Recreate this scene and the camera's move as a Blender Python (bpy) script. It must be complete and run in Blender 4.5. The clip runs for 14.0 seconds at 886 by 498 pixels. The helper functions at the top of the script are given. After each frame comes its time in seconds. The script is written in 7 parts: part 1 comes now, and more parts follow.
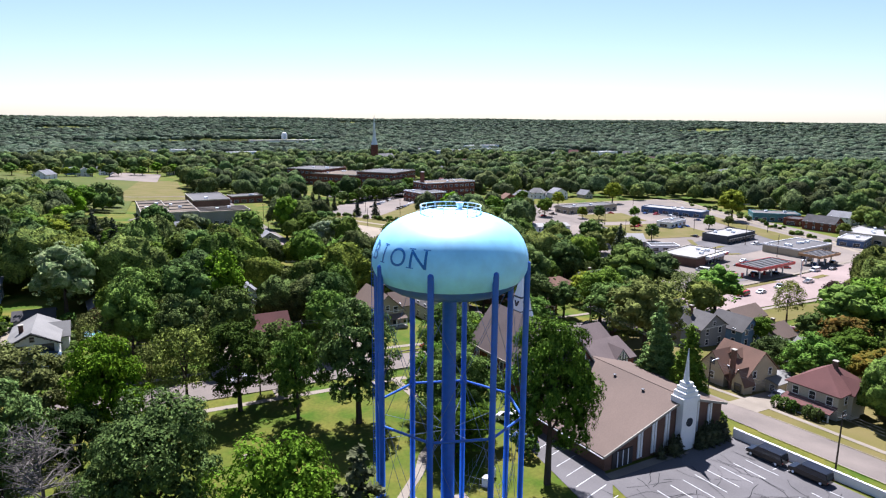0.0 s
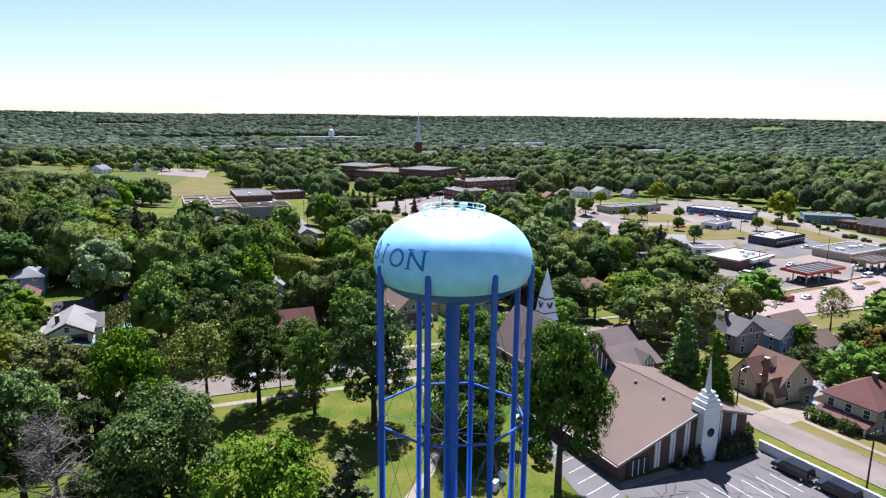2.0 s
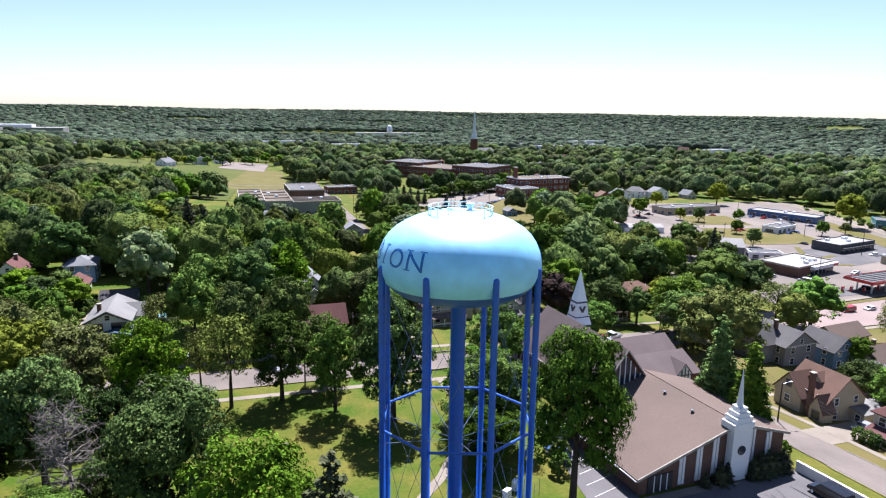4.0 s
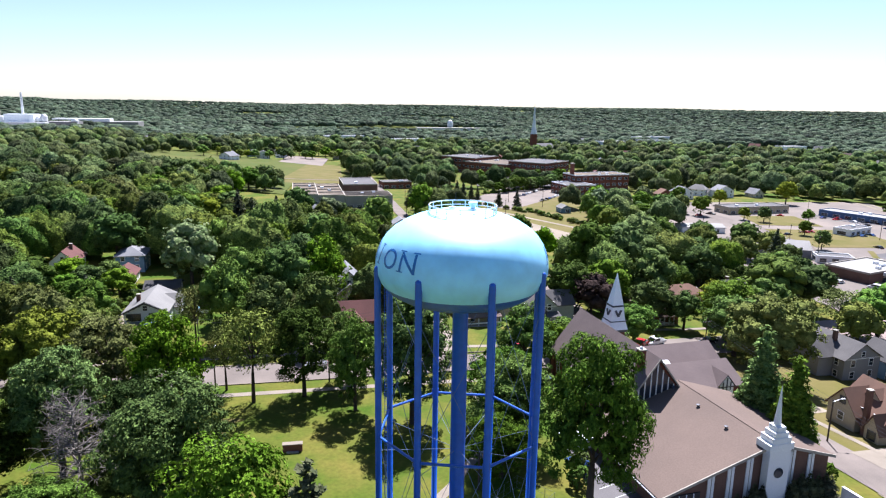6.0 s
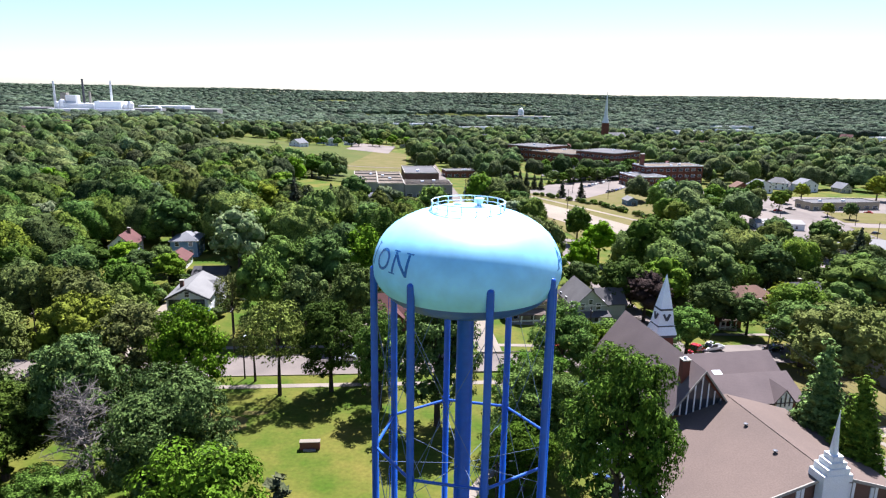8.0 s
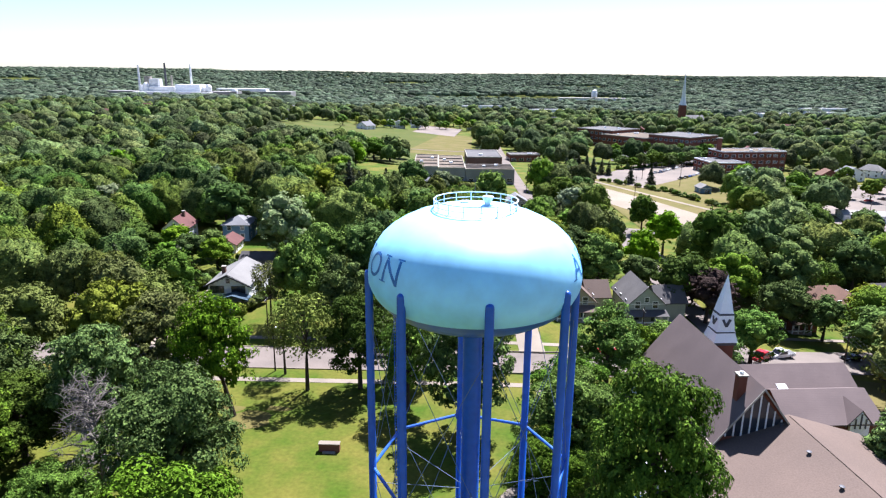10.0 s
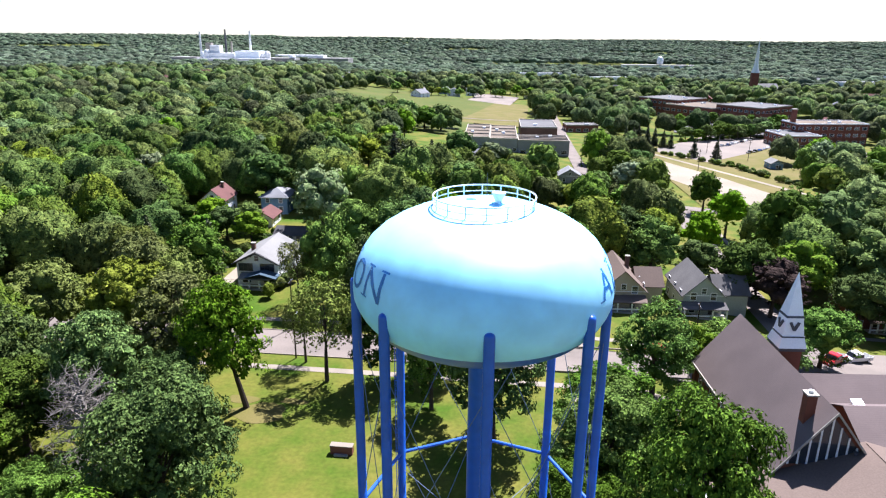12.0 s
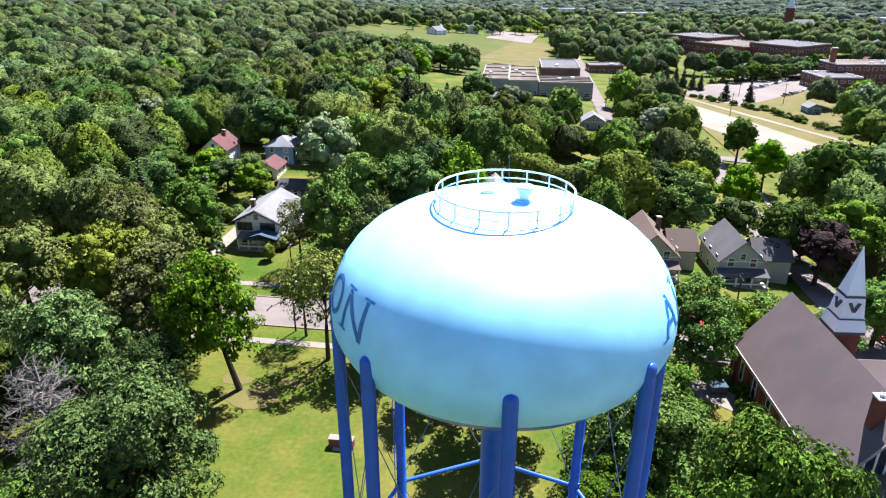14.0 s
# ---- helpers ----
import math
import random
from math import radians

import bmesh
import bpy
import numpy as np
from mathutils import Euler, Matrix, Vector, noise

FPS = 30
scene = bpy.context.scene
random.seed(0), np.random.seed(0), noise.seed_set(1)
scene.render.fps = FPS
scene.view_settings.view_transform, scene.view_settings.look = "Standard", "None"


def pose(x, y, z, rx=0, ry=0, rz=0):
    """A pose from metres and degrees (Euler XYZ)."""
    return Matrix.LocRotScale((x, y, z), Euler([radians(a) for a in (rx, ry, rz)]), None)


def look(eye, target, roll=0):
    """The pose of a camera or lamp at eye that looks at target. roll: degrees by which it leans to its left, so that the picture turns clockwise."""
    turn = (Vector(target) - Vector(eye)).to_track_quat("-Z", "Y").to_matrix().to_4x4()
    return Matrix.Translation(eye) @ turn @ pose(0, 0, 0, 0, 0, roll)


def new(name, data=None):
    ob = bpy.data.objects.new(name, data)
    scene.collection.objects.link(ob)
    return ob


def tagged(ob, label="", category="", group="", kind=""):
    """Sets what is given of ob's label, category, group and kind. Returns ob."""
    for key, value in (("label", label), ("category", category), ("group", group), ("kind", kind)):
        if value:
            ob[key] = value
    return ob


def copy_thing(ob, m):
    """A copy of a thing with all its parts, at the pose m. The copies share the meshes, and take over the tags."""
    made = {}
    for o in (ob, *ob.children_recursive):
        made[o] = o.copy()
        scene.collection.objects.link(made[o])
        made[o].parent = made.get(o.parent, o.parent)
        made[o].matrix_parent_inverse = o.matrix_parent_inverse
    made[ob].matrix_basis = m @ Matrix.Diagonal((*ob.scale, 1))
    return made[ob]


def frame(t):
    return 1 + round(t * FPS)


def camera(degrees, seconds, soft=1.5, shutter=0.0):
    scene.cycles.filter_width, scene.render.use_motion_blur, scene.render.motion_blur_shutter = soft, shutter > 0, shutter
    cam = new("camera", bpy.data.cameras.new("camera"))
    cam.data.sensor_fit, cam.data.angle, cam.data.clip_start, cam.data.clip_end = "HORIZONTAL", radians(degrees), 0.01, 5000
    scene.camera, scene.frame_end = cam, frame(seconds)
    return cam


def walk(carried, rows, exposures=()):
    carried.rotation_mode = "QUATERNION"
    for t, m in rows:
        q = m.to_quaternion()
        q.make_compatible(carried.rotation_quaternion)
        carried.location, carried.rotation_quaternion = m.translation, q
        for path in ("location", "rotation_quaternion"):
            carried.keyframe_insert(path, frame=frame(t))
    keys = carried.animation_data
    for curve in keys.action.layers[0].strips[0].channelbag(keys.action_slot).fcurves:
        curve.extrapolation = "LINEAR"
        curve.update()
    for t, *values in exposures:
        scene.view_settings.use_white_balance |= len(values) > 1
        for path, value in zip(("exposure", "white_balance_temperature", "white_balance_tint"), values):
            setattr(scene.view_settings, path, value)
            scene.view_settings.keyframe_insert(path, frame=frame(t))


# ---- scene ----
cam = camera(67.8, 14.0, 1.2)
PATH = [
    (0, (-32.316, -65.571, 51.225), (-31.469, -63.803, 50.831), 0.5),
    (0.5, (-31.308, -66.03, 51.419), (-30.49, -64.248, 51.022), 0.5),
    (1, (-30.092, -66.213, 51.482), (-29.306, -64.418, 51.082), 0.5),
    (1.5, (-28.905, -66.356, 51.392), (-28.15, -64.548, 50.992), 0.6),
    (2, (-27.521, -66.512, 51.459), (-26.802, -64.69, 51.056), 0.6),
    (4.5, (-19.772, -66.042, 51.551), (-19.262, -64.154, 51.133), 0.9),
    (5, (-18.007, -65.639, 51.538), (-17.541, -63.74, 51.116), 0.8),
    (5.5, (-16.251, -64.994, 51.593), (-15.829, -63.087, 51.166), 0.9),
    (6, (-14.502, -64.385, 51.495), (-14.129, -62.468, 51.063), 0.9),
    (6.5, (-12.685, -63.34, 51.544), (-12.364, -61.416, 51.102), 0.9),
    (7, (-10.908, -62.378, 51.555), (-10.64, -60.448, 51.105), 0.9),
    (7.5, (-9.092, -61.241, 51.516), (-8.877, -59.306, 51.057), 0.9),
    (8, (-7.293, -59.801, 51.433), (-7.131, -57.864, 50.964), 0.9),
    (10.5, (-0.135, -50.491, 51.571), (-0.232, -48.568, 51.03), 0.5),
    (11, (0.857, -47.93, 51.542), (0.716, -46.016, 50.979), 0.5),
    (11.5, (1.622, -45.405, 51.549), (1.44, -43.502, 50.961), 0.4),
    (12, (2.135, -42.696, 51.543), (1.919, -40.805, 50.928), 0.4),
    (12.5, (2.401, -39.788, 51.533), (2.157, -37.912, 50.886), 0.3),
    (13, (2.299, -36.847, 51.442), (2.038, -34.987, 50.755), 0.3),
    (13.5, (1.943, -33.95, 51.438), (1.677, -32.107, 50.707), 0.3),
    (14, (1.297, -31.149, 51.472), (1.04, -29.327, 50.69), 0.2),
]
walk(cam, [(t, look(eye, target, roll)) for t, eye, target, roll in PATH], [(0, 1.48, 5650, 19), (5, 1.6, 5650, 19), (8, 1.72, 5650, 19), (11, 1.84, 5650, 19), (14, 1.92, 5650, 19)])

# ---- world, sun, exposure ----
SUN = Vector((4.3, 10.0, 16.6)).normalized()
world = bpy.data.worlds.new("sky")
scene.world = world
world.use_nodes = True
wn = world.node_tree
wn.nodes.clear()
sky = wn.nodes.new("ShaderNodeTexSky")
sky.sky_type, sky.sun_disc = "NISHITA", False
sky.sun_elevation, sky.sun_rotation = math.asin(SUN.z), math.atan2(SUN.x, SUN.y)
sky.air_density, sky.dust_density, sky.ozone_density = 0.85, 0.4, 0.7
wbg = wn.nodes.new("ShaderNodeBackground")
wbg.inputs[1].default_value = 0.05
wout = wn.nodes.new("ShaderNodeOutputWorld")
wn.links.new(sky.outputs[0], wbg.inputs[0])
wn.links.new(wbg.outputs[0], wout.inputs[0])
sun_lamp = new("sun", bpy.data.lights.new("sun", "SUN"))
sun_lamp.data.energy, sun_lamp.data.angle, sun_lamp.data.color = 5.0, radians(0.5), (1.0, 0.95, 0.86)
sun_lamp.matrix_world = look(SUN * 300, (0, 0, 0))


# ---- materials ----


def surf(name, col, col2=None, rough=0.8, scale=1.0, bump=0.15, metal=0.0, grain=18.0, by_object=0.0, stripes=None, speckle=0.5):
    """A surface with broad blotches, fine grain and relief, at real-world size."""
    m = bpy.data.materials.new(name)
    m.use_nodes = True
    n, l = m.node_tree.nodes, m.node_tree.links
    b = n["Principled BSDF"]
    b.inputs["Roughness"].default_value, b.inputs["Metallic"].default_value = rough, metal
    if rough > 0.77:
        b.inputs["Specular IOR Level"].default_value = 0.08
    tc = n.new("ShaderNodeTexCoord")
    big, fine = n.new("ShaderNodeTexNoise"), n.new("ShaderNodeTexNoise")
    big.inputs["Scale"].default_value, fine.inputs["Scale"].default_value = 0.35 * scale, grain * scale
    big.inputs["Detail"].default_value, fine.inputs["Detail"].default_value = 5, 3 if speckle < 0.6 else 7
    for t in (big, fine):
        l.new(tc.outputs["Object"], t.inputs["Vector"])
    ramp = n.new("ShaderNodeMapRange")
    ramp.inputs[1].default_value, ramp.inputs[2].default_value = 0.35, 0.65
    l.new(big.outputs["Fac"], ramp.inputs[0])
    mix = n.new("ShaderNodeMix")
    mix.data_type = "RGBA"
    c2 = col2 or tuple(c * 0.72 for c in col)
    mix.inputs["A"].default_value, mix.inputs["B"].default_value = (*col, 1), (*c2, 1)
    l.new(ramp.outputs[0], mix.inputs["Factor"])
    hsv = n.new("ShaderNodeHueSaturation")
    l.new(mix.outputs["Result"], hsv.inputs["Color"])
    val = n.new("ShaderNodeMath")
    val.operation, val.inputs[1].default_value, val.inputs[2].default_value = "MULTIPLY_ADD", speckle, 1 - speckle / 2
    l.new(fine.outputs["Fac"], val.inputs[0])
    last = val
    if by_object:
        info = n.new("ShaderNodeObjectInfo")
        add = n.new("ShaderNodeMath")
        add.operation, add.inputs[1].default_value, add.inputs[2].default_value = "MULTIPLY_ADD", by_object, 1 - by_object / 2
        l.new(info.outputs["Random"], add.inputs[0])
        mul = n.new("ShaderNodeMath")
        mul.operation = "MULTIPLY"
        l.new(add.outputs[0], mul.inputs[0])
        l.new(val.outputs[0], mul.inputs[1])
        last = mul
    if stripes:
        axis, width, depth = stripes
        wave = n.new("ShaderNodeTexWave")
        wave.bands_direction, wave.wave_profile = axis, "SAW"
        wave.inputs["Scale"].default_value = 0.314 / width
        wave.inputs["Distortion"].default_value = 0.4
        l.new(tc.outputs["Object"], wave.inputs["Vector"])
        line = n.new("ShaderNodeMapRange")
        line.inputs[1].default_value, line.inputs[2].default_value = 0.0, 0.2
        line.inputs[3].default_value = 1 - depth
        l.new(wave.outputs["Fac"], line.inputs[0])
        mul2 = n.new("ShaderNodeMath")
        mul2.operation = "MULTIPLY"
        l.new(last.outputs[0], mul2.inputs[0])
        l.new(line.outputs[0], mul2.inputs[1])
        last = mul2
    l.new(last.outputs[0], hsv.inputs["Value"])
    l.new(hsv.outputs[0], b.inputs["Base Color"])
    if bump:
        bm_ = n.new("ShaderNodeBump")
        bm_.inputs["Strength"].default_value, bm_.inputs["Distance"].default_value = bump, 0.03
        l.new(fine.outputs["Fac"], bm_.inputs["Height"])
        l.new(bm_.outputs[0], b.inputs["Normal"])
    return m


def foliage(name, col, col2, glow=0.11, by_tree=False, hue=0.04, span=0.5, grain=1.4, gloss=0.03, mottle=1.0):
    """Leaves: colour varies by leaf, by spray and by tree; light passes through them."""
    m = bpy.data.materials.new(name)
    m.use_nodes = True
    n, l = m.node_tree.nodes, m.node_tree.links
    b = n["Principled BSDF"]
    b.inputs["Roughness"].default_value = 0.8
    b.inputs["Specular IOR Level"].default_value = gloss

    def math_node(op, a, second, third=0.0):
        q = n.new("ShaderNodeMath")
        q.operation, q.inputs[1].default_value, q.inputs[2].default_value = op, second, third
        l.new(a, q.inputs[0])
        return q.outputs[0]

    geo, info, tc = n.new("ShaderNodeNewGeometry"), n.new("ShaderNodeObjectInfo"), n.new("ShaderNodeTexCoord")
    mix = n.new("ShaderNodeMix")
    mix.data_type = "RGBA"
    mix.inputs["A"].default_value, mix.inputs["B"].default_value = (*col, 1), (*col2, 1)
    l.new(geo.outputs["Random Per Island"], mix.inputs["Factor"])
    hsv = n.new("ShaderNodeHueSaturation")
    l.new(mix.outputs["Result"], hsv.inputs["Color"])
    src = info.outputs["Random"]
    if by_tree:
        own = n.new("ShaderNodeAttribute")
        own.attribute_name = "tint"
        src = own.outputs["Fac"]
    l.new(math_node("MULTIPLY_ADD", src, hue, 0.5 - hue * 0.62), hsv.inputs["Hue"])
    other = math_node("FRACT", math_node("MULTIPLY", src, 7.31), 0.0)
    third = math_node("FRACT", math_node("MULTIPLY", src, 3.73), 0.0)
    l.new(math_node("MULTIPLY_ADD", third, 0.3, 0.88), hsv.inputs["Saturation"])
    spray, fine = n.new("ShaderNodeTexNoise"), n.new("ShaderNodeTexNoise")
    spray.inputs["Scale"].default_value, spray.inputs["Detail"].default_value = 0.45 * grain, 3
    fine.inputs["Scale"].default_value, fine.inputs["Detail"].default_value = 1.5 * grain, 5
    for t in (spray, fine):
        l.new(tc.outputs["Object"], t.inputs["Vector"])
    both = n.new("ShaderNodeMath")
    both.operation = "MULTIPLY"
    l.new(math_node("MULTIPLY_ADD", spray.outputs["Fac"], 1.0, 0.4), both.inputs[0])
    l.new(math_node("MULTIPLY_ADD", fine.outputs["Fac"], mottle, 0.98 - mottle / 2), both.inputs[1])
    tone = n.new("ShaderNodeMath")
    tone.operation = "MULTIPLY"
    l.new(both.outputs[0], tone.inputs[0])
    l.new(math_node("MULTIPLY_ADD", other, span, 1 - span / 2), tone.inputs[1])
    l.new(tone.outputs[0], hsv.inputs["Value"])
    l.new(hsv.outputs[0], b.inputs["Base Color"])
    bump = n.new("ShaderNodeBump")
    bump.inputs["Strength"].default_value, bump.inputs["Distance"].default_value = 1.0, 1.1 / grain
    l.new(fine.outputs["Fac"], bump.inputs["Height"])
    l.new(bump.outputs[0], b.inputs["Normal"])
    tr = n.new("ShaderNodeBsdfTranslucent")
    l.new(hsv.outputs[0], tr.inputs["Color"])
    ms = n.new("ShaderNodeMixShader")
    ms.inputs[0].default_value = glow
    l.new(b.outputs[0], ms.inputs[1])
    l.new(tr.outputs[0], ms.inputs[2])
    l.new(ms.outputs[0], n["Material Output"].inputs[0])
    return m


M_GRASS = surf("grass", (0.040, 0.076, 0.0045), (0.116, 0.104, 0.019), 0.9, 0.32, 0.7, grain=5.0, speckle=0.8)
M_LAWN = surf("dry_lawn", (0.0918, 0.0853, 0.0197), (0.123, 0.1, 0.0369), 0.9, 0.25, 0.4)
M_FIELD = surf("field_grass", (0.0544, 0.0736, 0.0115), (0.0799, 0.0831, 0.0192), 0.9, 0.08, 0.3)
M_EARTH = surf("bare_earth", (0.246, 0.205, 0.1558), (0.1804, 0.1558, 0.1189), 0.95, 0.1, 0.4)
M_ROAD = surf("worn_asphalt_road", (0.1663, 0.1394, 0.1202), (0.1279, 0.1087, 0.0946), 0.9, 0.4, 0.2)
M_LOT = surf("grey_asphalt_lot", (0.125, 0.117, 0.116), (0.096, 0.090, 0.089), 0.9, 0.3, 0.25)
M_LOT_PALE = surf("pale_lot", (0.1919, 0.1599, 0.1343), (0.1407, 0.1215, 0.1055), 0.9, 0.12, 0.2)
M_PINK = surf("reddish_brick_paving", (0.2542, 0.1968, 0.1763), (0.2132, 0.164, 0.1476), 0.9, 0.2, 0.2)
M_WALK = surf("concrete_walk", (0.2175, 0.1855, 0.1471), (0.1791, 0.1535, 0.1215), 0.9, 0.6, 0.2)
M_LINE = surf("worn_white_paint", (0.558, 0.558, 0.54), (0.36, 0.36, 0.351), 0.8, 2.0, 0.1)
M_CRACK = surf("tar_seal", (0.022, 0.022, 0.024), rough=0.95)
M_TANK = surf("pale_blue_tank_paint", (0.28, 0.66, 0.95), (0.31, 0.68, 0.955), 0.5, 0.3, 0.02, grain=2)
M_TANK.node_tree.nodes["Principled BSDF"].inputs["Specular IOR Level"].default_value = 1.0
M_BLUE = surf("deep_blue_paint", (0.0108, 0.0765, 0.387), (0.0144, 0.09, 0.423), 0.35, 0.5, 0.03, grain=3)
M_LETTER = surf("letter_blue", (0.015, 0.165, 0.50), rough=0.4, grain=3)
M_RAIL = surf("pale_rail_paint", (0.78, 0.87, 0.92), rough=0.4, grain=3)
M_FENCE = surf("weathered_fence_steel", (0.16, 0.17, 0.18), (0.10, 0.11, 0.12), 0.75)
M_WIRE = surf("galvanised_steel", (0.5, 0.52, 0.55), rough=0.4, metal=0.8)
M_ROD = surf("dull_rod_paint", (0.16, 0.2, 0.28), rough=0.9)
M_BARK = surf("bark", (0.0704, 0.0544, 0.0416), (0.0448, 0.0352, 0.0288), 0.95, 2.0, 0.6)
M_DEAD = surf("dead_wood", (0.185, 0.165, 0.145), (0.125, 0.108, 0.095), 0.95, 2.0, 0.4)
M_BRICK = surf("red_brick", (0.180, 0.067, 0.044), (0.133, 0.051, 0.034), 0.9, 0.8, 0.3, stripes=("Z", 0.09, 0.25))
M_BRICK_BROWN = surf("brown_brick", (0.150, 0.088, 0.066), (0.112, 0.066, 0.051), 0.9, 0.8, 0.3, stripes=("Z", 0.09, 0.25))
M_BRICK_DARK = surf("dark_brick", (0.20, 0.08, 0.058), (0.148, 0.062, 0.046), 0.9, 0.5, 0.3, stripes=("Z", 0.09, 0.25))
M_ROOF_MAUVE = surf("mauve_grey_shingles", (0.1343, 0.1055, 0.0991), (0.1151, 0.0909, 0.0863), 0.9, 0.6, 0.4, stripes=("Z", 0.14, 0.18))
M_ROOF_TAN = surf("brown_grey_shingles", (0.1375, 0.1023, 0.0831), (0.1183, 0.0895, 0.0736), 0.9, 0.3, 0.4)
M_ROOF_GREY = surf("grey_shingles", (0.1727, 0.1727, 0.177), (0.1338, 0.1338, 0.1381), 0.9, 0.6, 0.3, by_object=0.4, stripes=("Z", 0.14, 0.2))
M_ROOF_PALE = surf("pale_grey_shingles", (0.195, 0.188, 0.176), (0.155, 0.150, 0.142), 0.9, 0.6, 0.3, stripes=("Z", 0.14, 0.15))
M_ROOF_RED = surf("dull_red_shingles", (0.1271, 0.0615, 0.0558), (0.0984, 0.0492, 0.0451), 0.9, 0.6, 0.3, stripes=("Z", 0.14, 0.2))
M_ROOF_BROWN = surf("brown_shingles", (0.1599, 0.0959, 0.0704), (0.1215, 0.0768, 0.0576), 0.9, 0.6, 0.3, stripes=("Z", 0.14, 0.2))
M_ROOF_ASH = surf("weathered_ash_shingles", (0.112, 0.106, 0.102), (0.084, 0.079, 0.077), 0.9, 0.6, 0.3, by_object=0.2, stripes=("Z", 0.14, 0.2))
M_ROOF_DARK = surf("dark_shingles", (0.064, 0.0608, 0.0608), rough=0.9, by_object=0.4)
M_FLAT_PALE = surf("pale_membrane_roof", (0.2696, 0.2609, 0.2435), (0.2175, 0.2088, 0.1957), 0.8, 0.2, 0.1)
M_FLAT_TAN = surf("gravel_roof", (0.1599, 0.1279, 0.0959), (0.0959, 0.0799, 0.064), 0.95, 0.15, 0.3)
M_ROOF_STAIN = surf("stained_tan_roof", (0.165, 0.135, 0.102), (0.085, 0.069, 0.055), 0.95, 0.35, 0.2, grain=3.0, speckle=0.9)
M_FLAT_GREY = surf("grey_membrane_roof", (0.1247, 0.1205, 0.1164), (0.0914, 0.0873, 0.0873), 0.9, 0.15, 0.2)
M_WHITE = surf("white_paint", (0.702, 0.702, 0.693), (0.63, 0.63, 0.621), 0.5, 0.5, 0.04)
M_SIDING = surf("white_siding", (0.738, 0.738, 0.738), (0.666, 0.666, 0.666), 0.6, 0.5, 0.1, stripes=("Z", 0.2, 0.2))
M_SIDING_CREAM = surf("cream_siding", (0.4298, 0.3991, 0.307), (0.3838, 0.353, 0.2764), 0.6, 0.5, 0.1, stripes=("Z", 0.2, 0.15))
M_SIDING_GREEN = surf("pale_green_siding", (0.3006, 0.3326, 0.2878), (0.2686, 0.2942, 0.2558), 0.6, 0.5, 0.1, stripes=("Z", 0.2, 0.15))
M_SIDING_GREY = surf("grey_siding", (0.215, 0.215, 0.225), (0.180, 0.180, 0.190), 0.6, 0.5, 0.1, stripes=("Z", 0.2, 0.15))
M_SIDING_BLUE = surf("blue_siding", (0.1023, 0.1919, 0.2942), (0.0895, 0.1663, 0.2558), 0.6, 0.5, 0.1, stripes=("Z", 0.2, 0.15))
M_STUCCO = surf("tan_stucco", (0.3838, 0.33, 0.2303), (0.33, 0.284, 0.1996), 0.9, 0.6, 0.2)
M_GLASS = surf("dark_window_glass", (0.03, 0.035, 0.045), rough=0.08, bump=0.0)
M_DARK = surf("dark_trim", (0.03, 0.03, 0.033), rough=0.5)
M_SLATE = surf("dark_slate", (0.06, 0.06, 0.07), rough=0.6)
M_TIN = surf("silvery_sheet_metal", (0.84, 0.86, 0.88), (0.76, 0.78, 0.8), 0.4, 0.8, 0.05, metal=0.05)
M_SLATE_BLUE = surf("blue_grey_shingles", (0.064, 0.0959, 0.1279), (0.0512, 0.0768, 0.1023), 0.9, 0.6, 0.3)
M_WATER = surf("dark_river_water", (0.02, 0.028, 0.026), rough=0.12, scale=0.2, bump=0.05, grain=4)
M_RED = surf("red_paint", (0.451, 0.0328, 0.0246), rough=0.4)
M_TEAL = surf("teal_paint", (0.064, 0.2111, 0.2303), rough=0.5)
M_CANBLUE = surf("blue_panel", (0.0448, 0.1023, 0.2175), rough=0.5)
M_STONE = surf("pale_stone", (0.3518, 0.3198, 0.2686), rough=0.8)
M_RUBBER = surf("tyre_rubber", (0.02, 0.02, 0.02), rough=0.9)
M_ORANGE = surf("orange_canopy", (0.3518, 0.1919, 0.0768), rough=0.5)
CAR_PAINT = {
    "black": surf("black_car_paint", (0.012, 0.012, 0.014), rough=0.12, bump=0.0),
    "white": surf("white_car_paint", (0.75, 0.75, 0.75), rough=0.15, bump=0.0),
    "red": surf("red_car_paint", (0.42, 0.02, 0.02), rough=0.15, bump=0.0),
    "silver": surf("silver_car_paint", (0.5, 0.51, 0.53), rough=0.2, metal=0.5, bump=0.0),
    "blue": surf("blue_car_paint", (0.04, 0.08, 0.2), rough=0.15, bump=0.0),
}
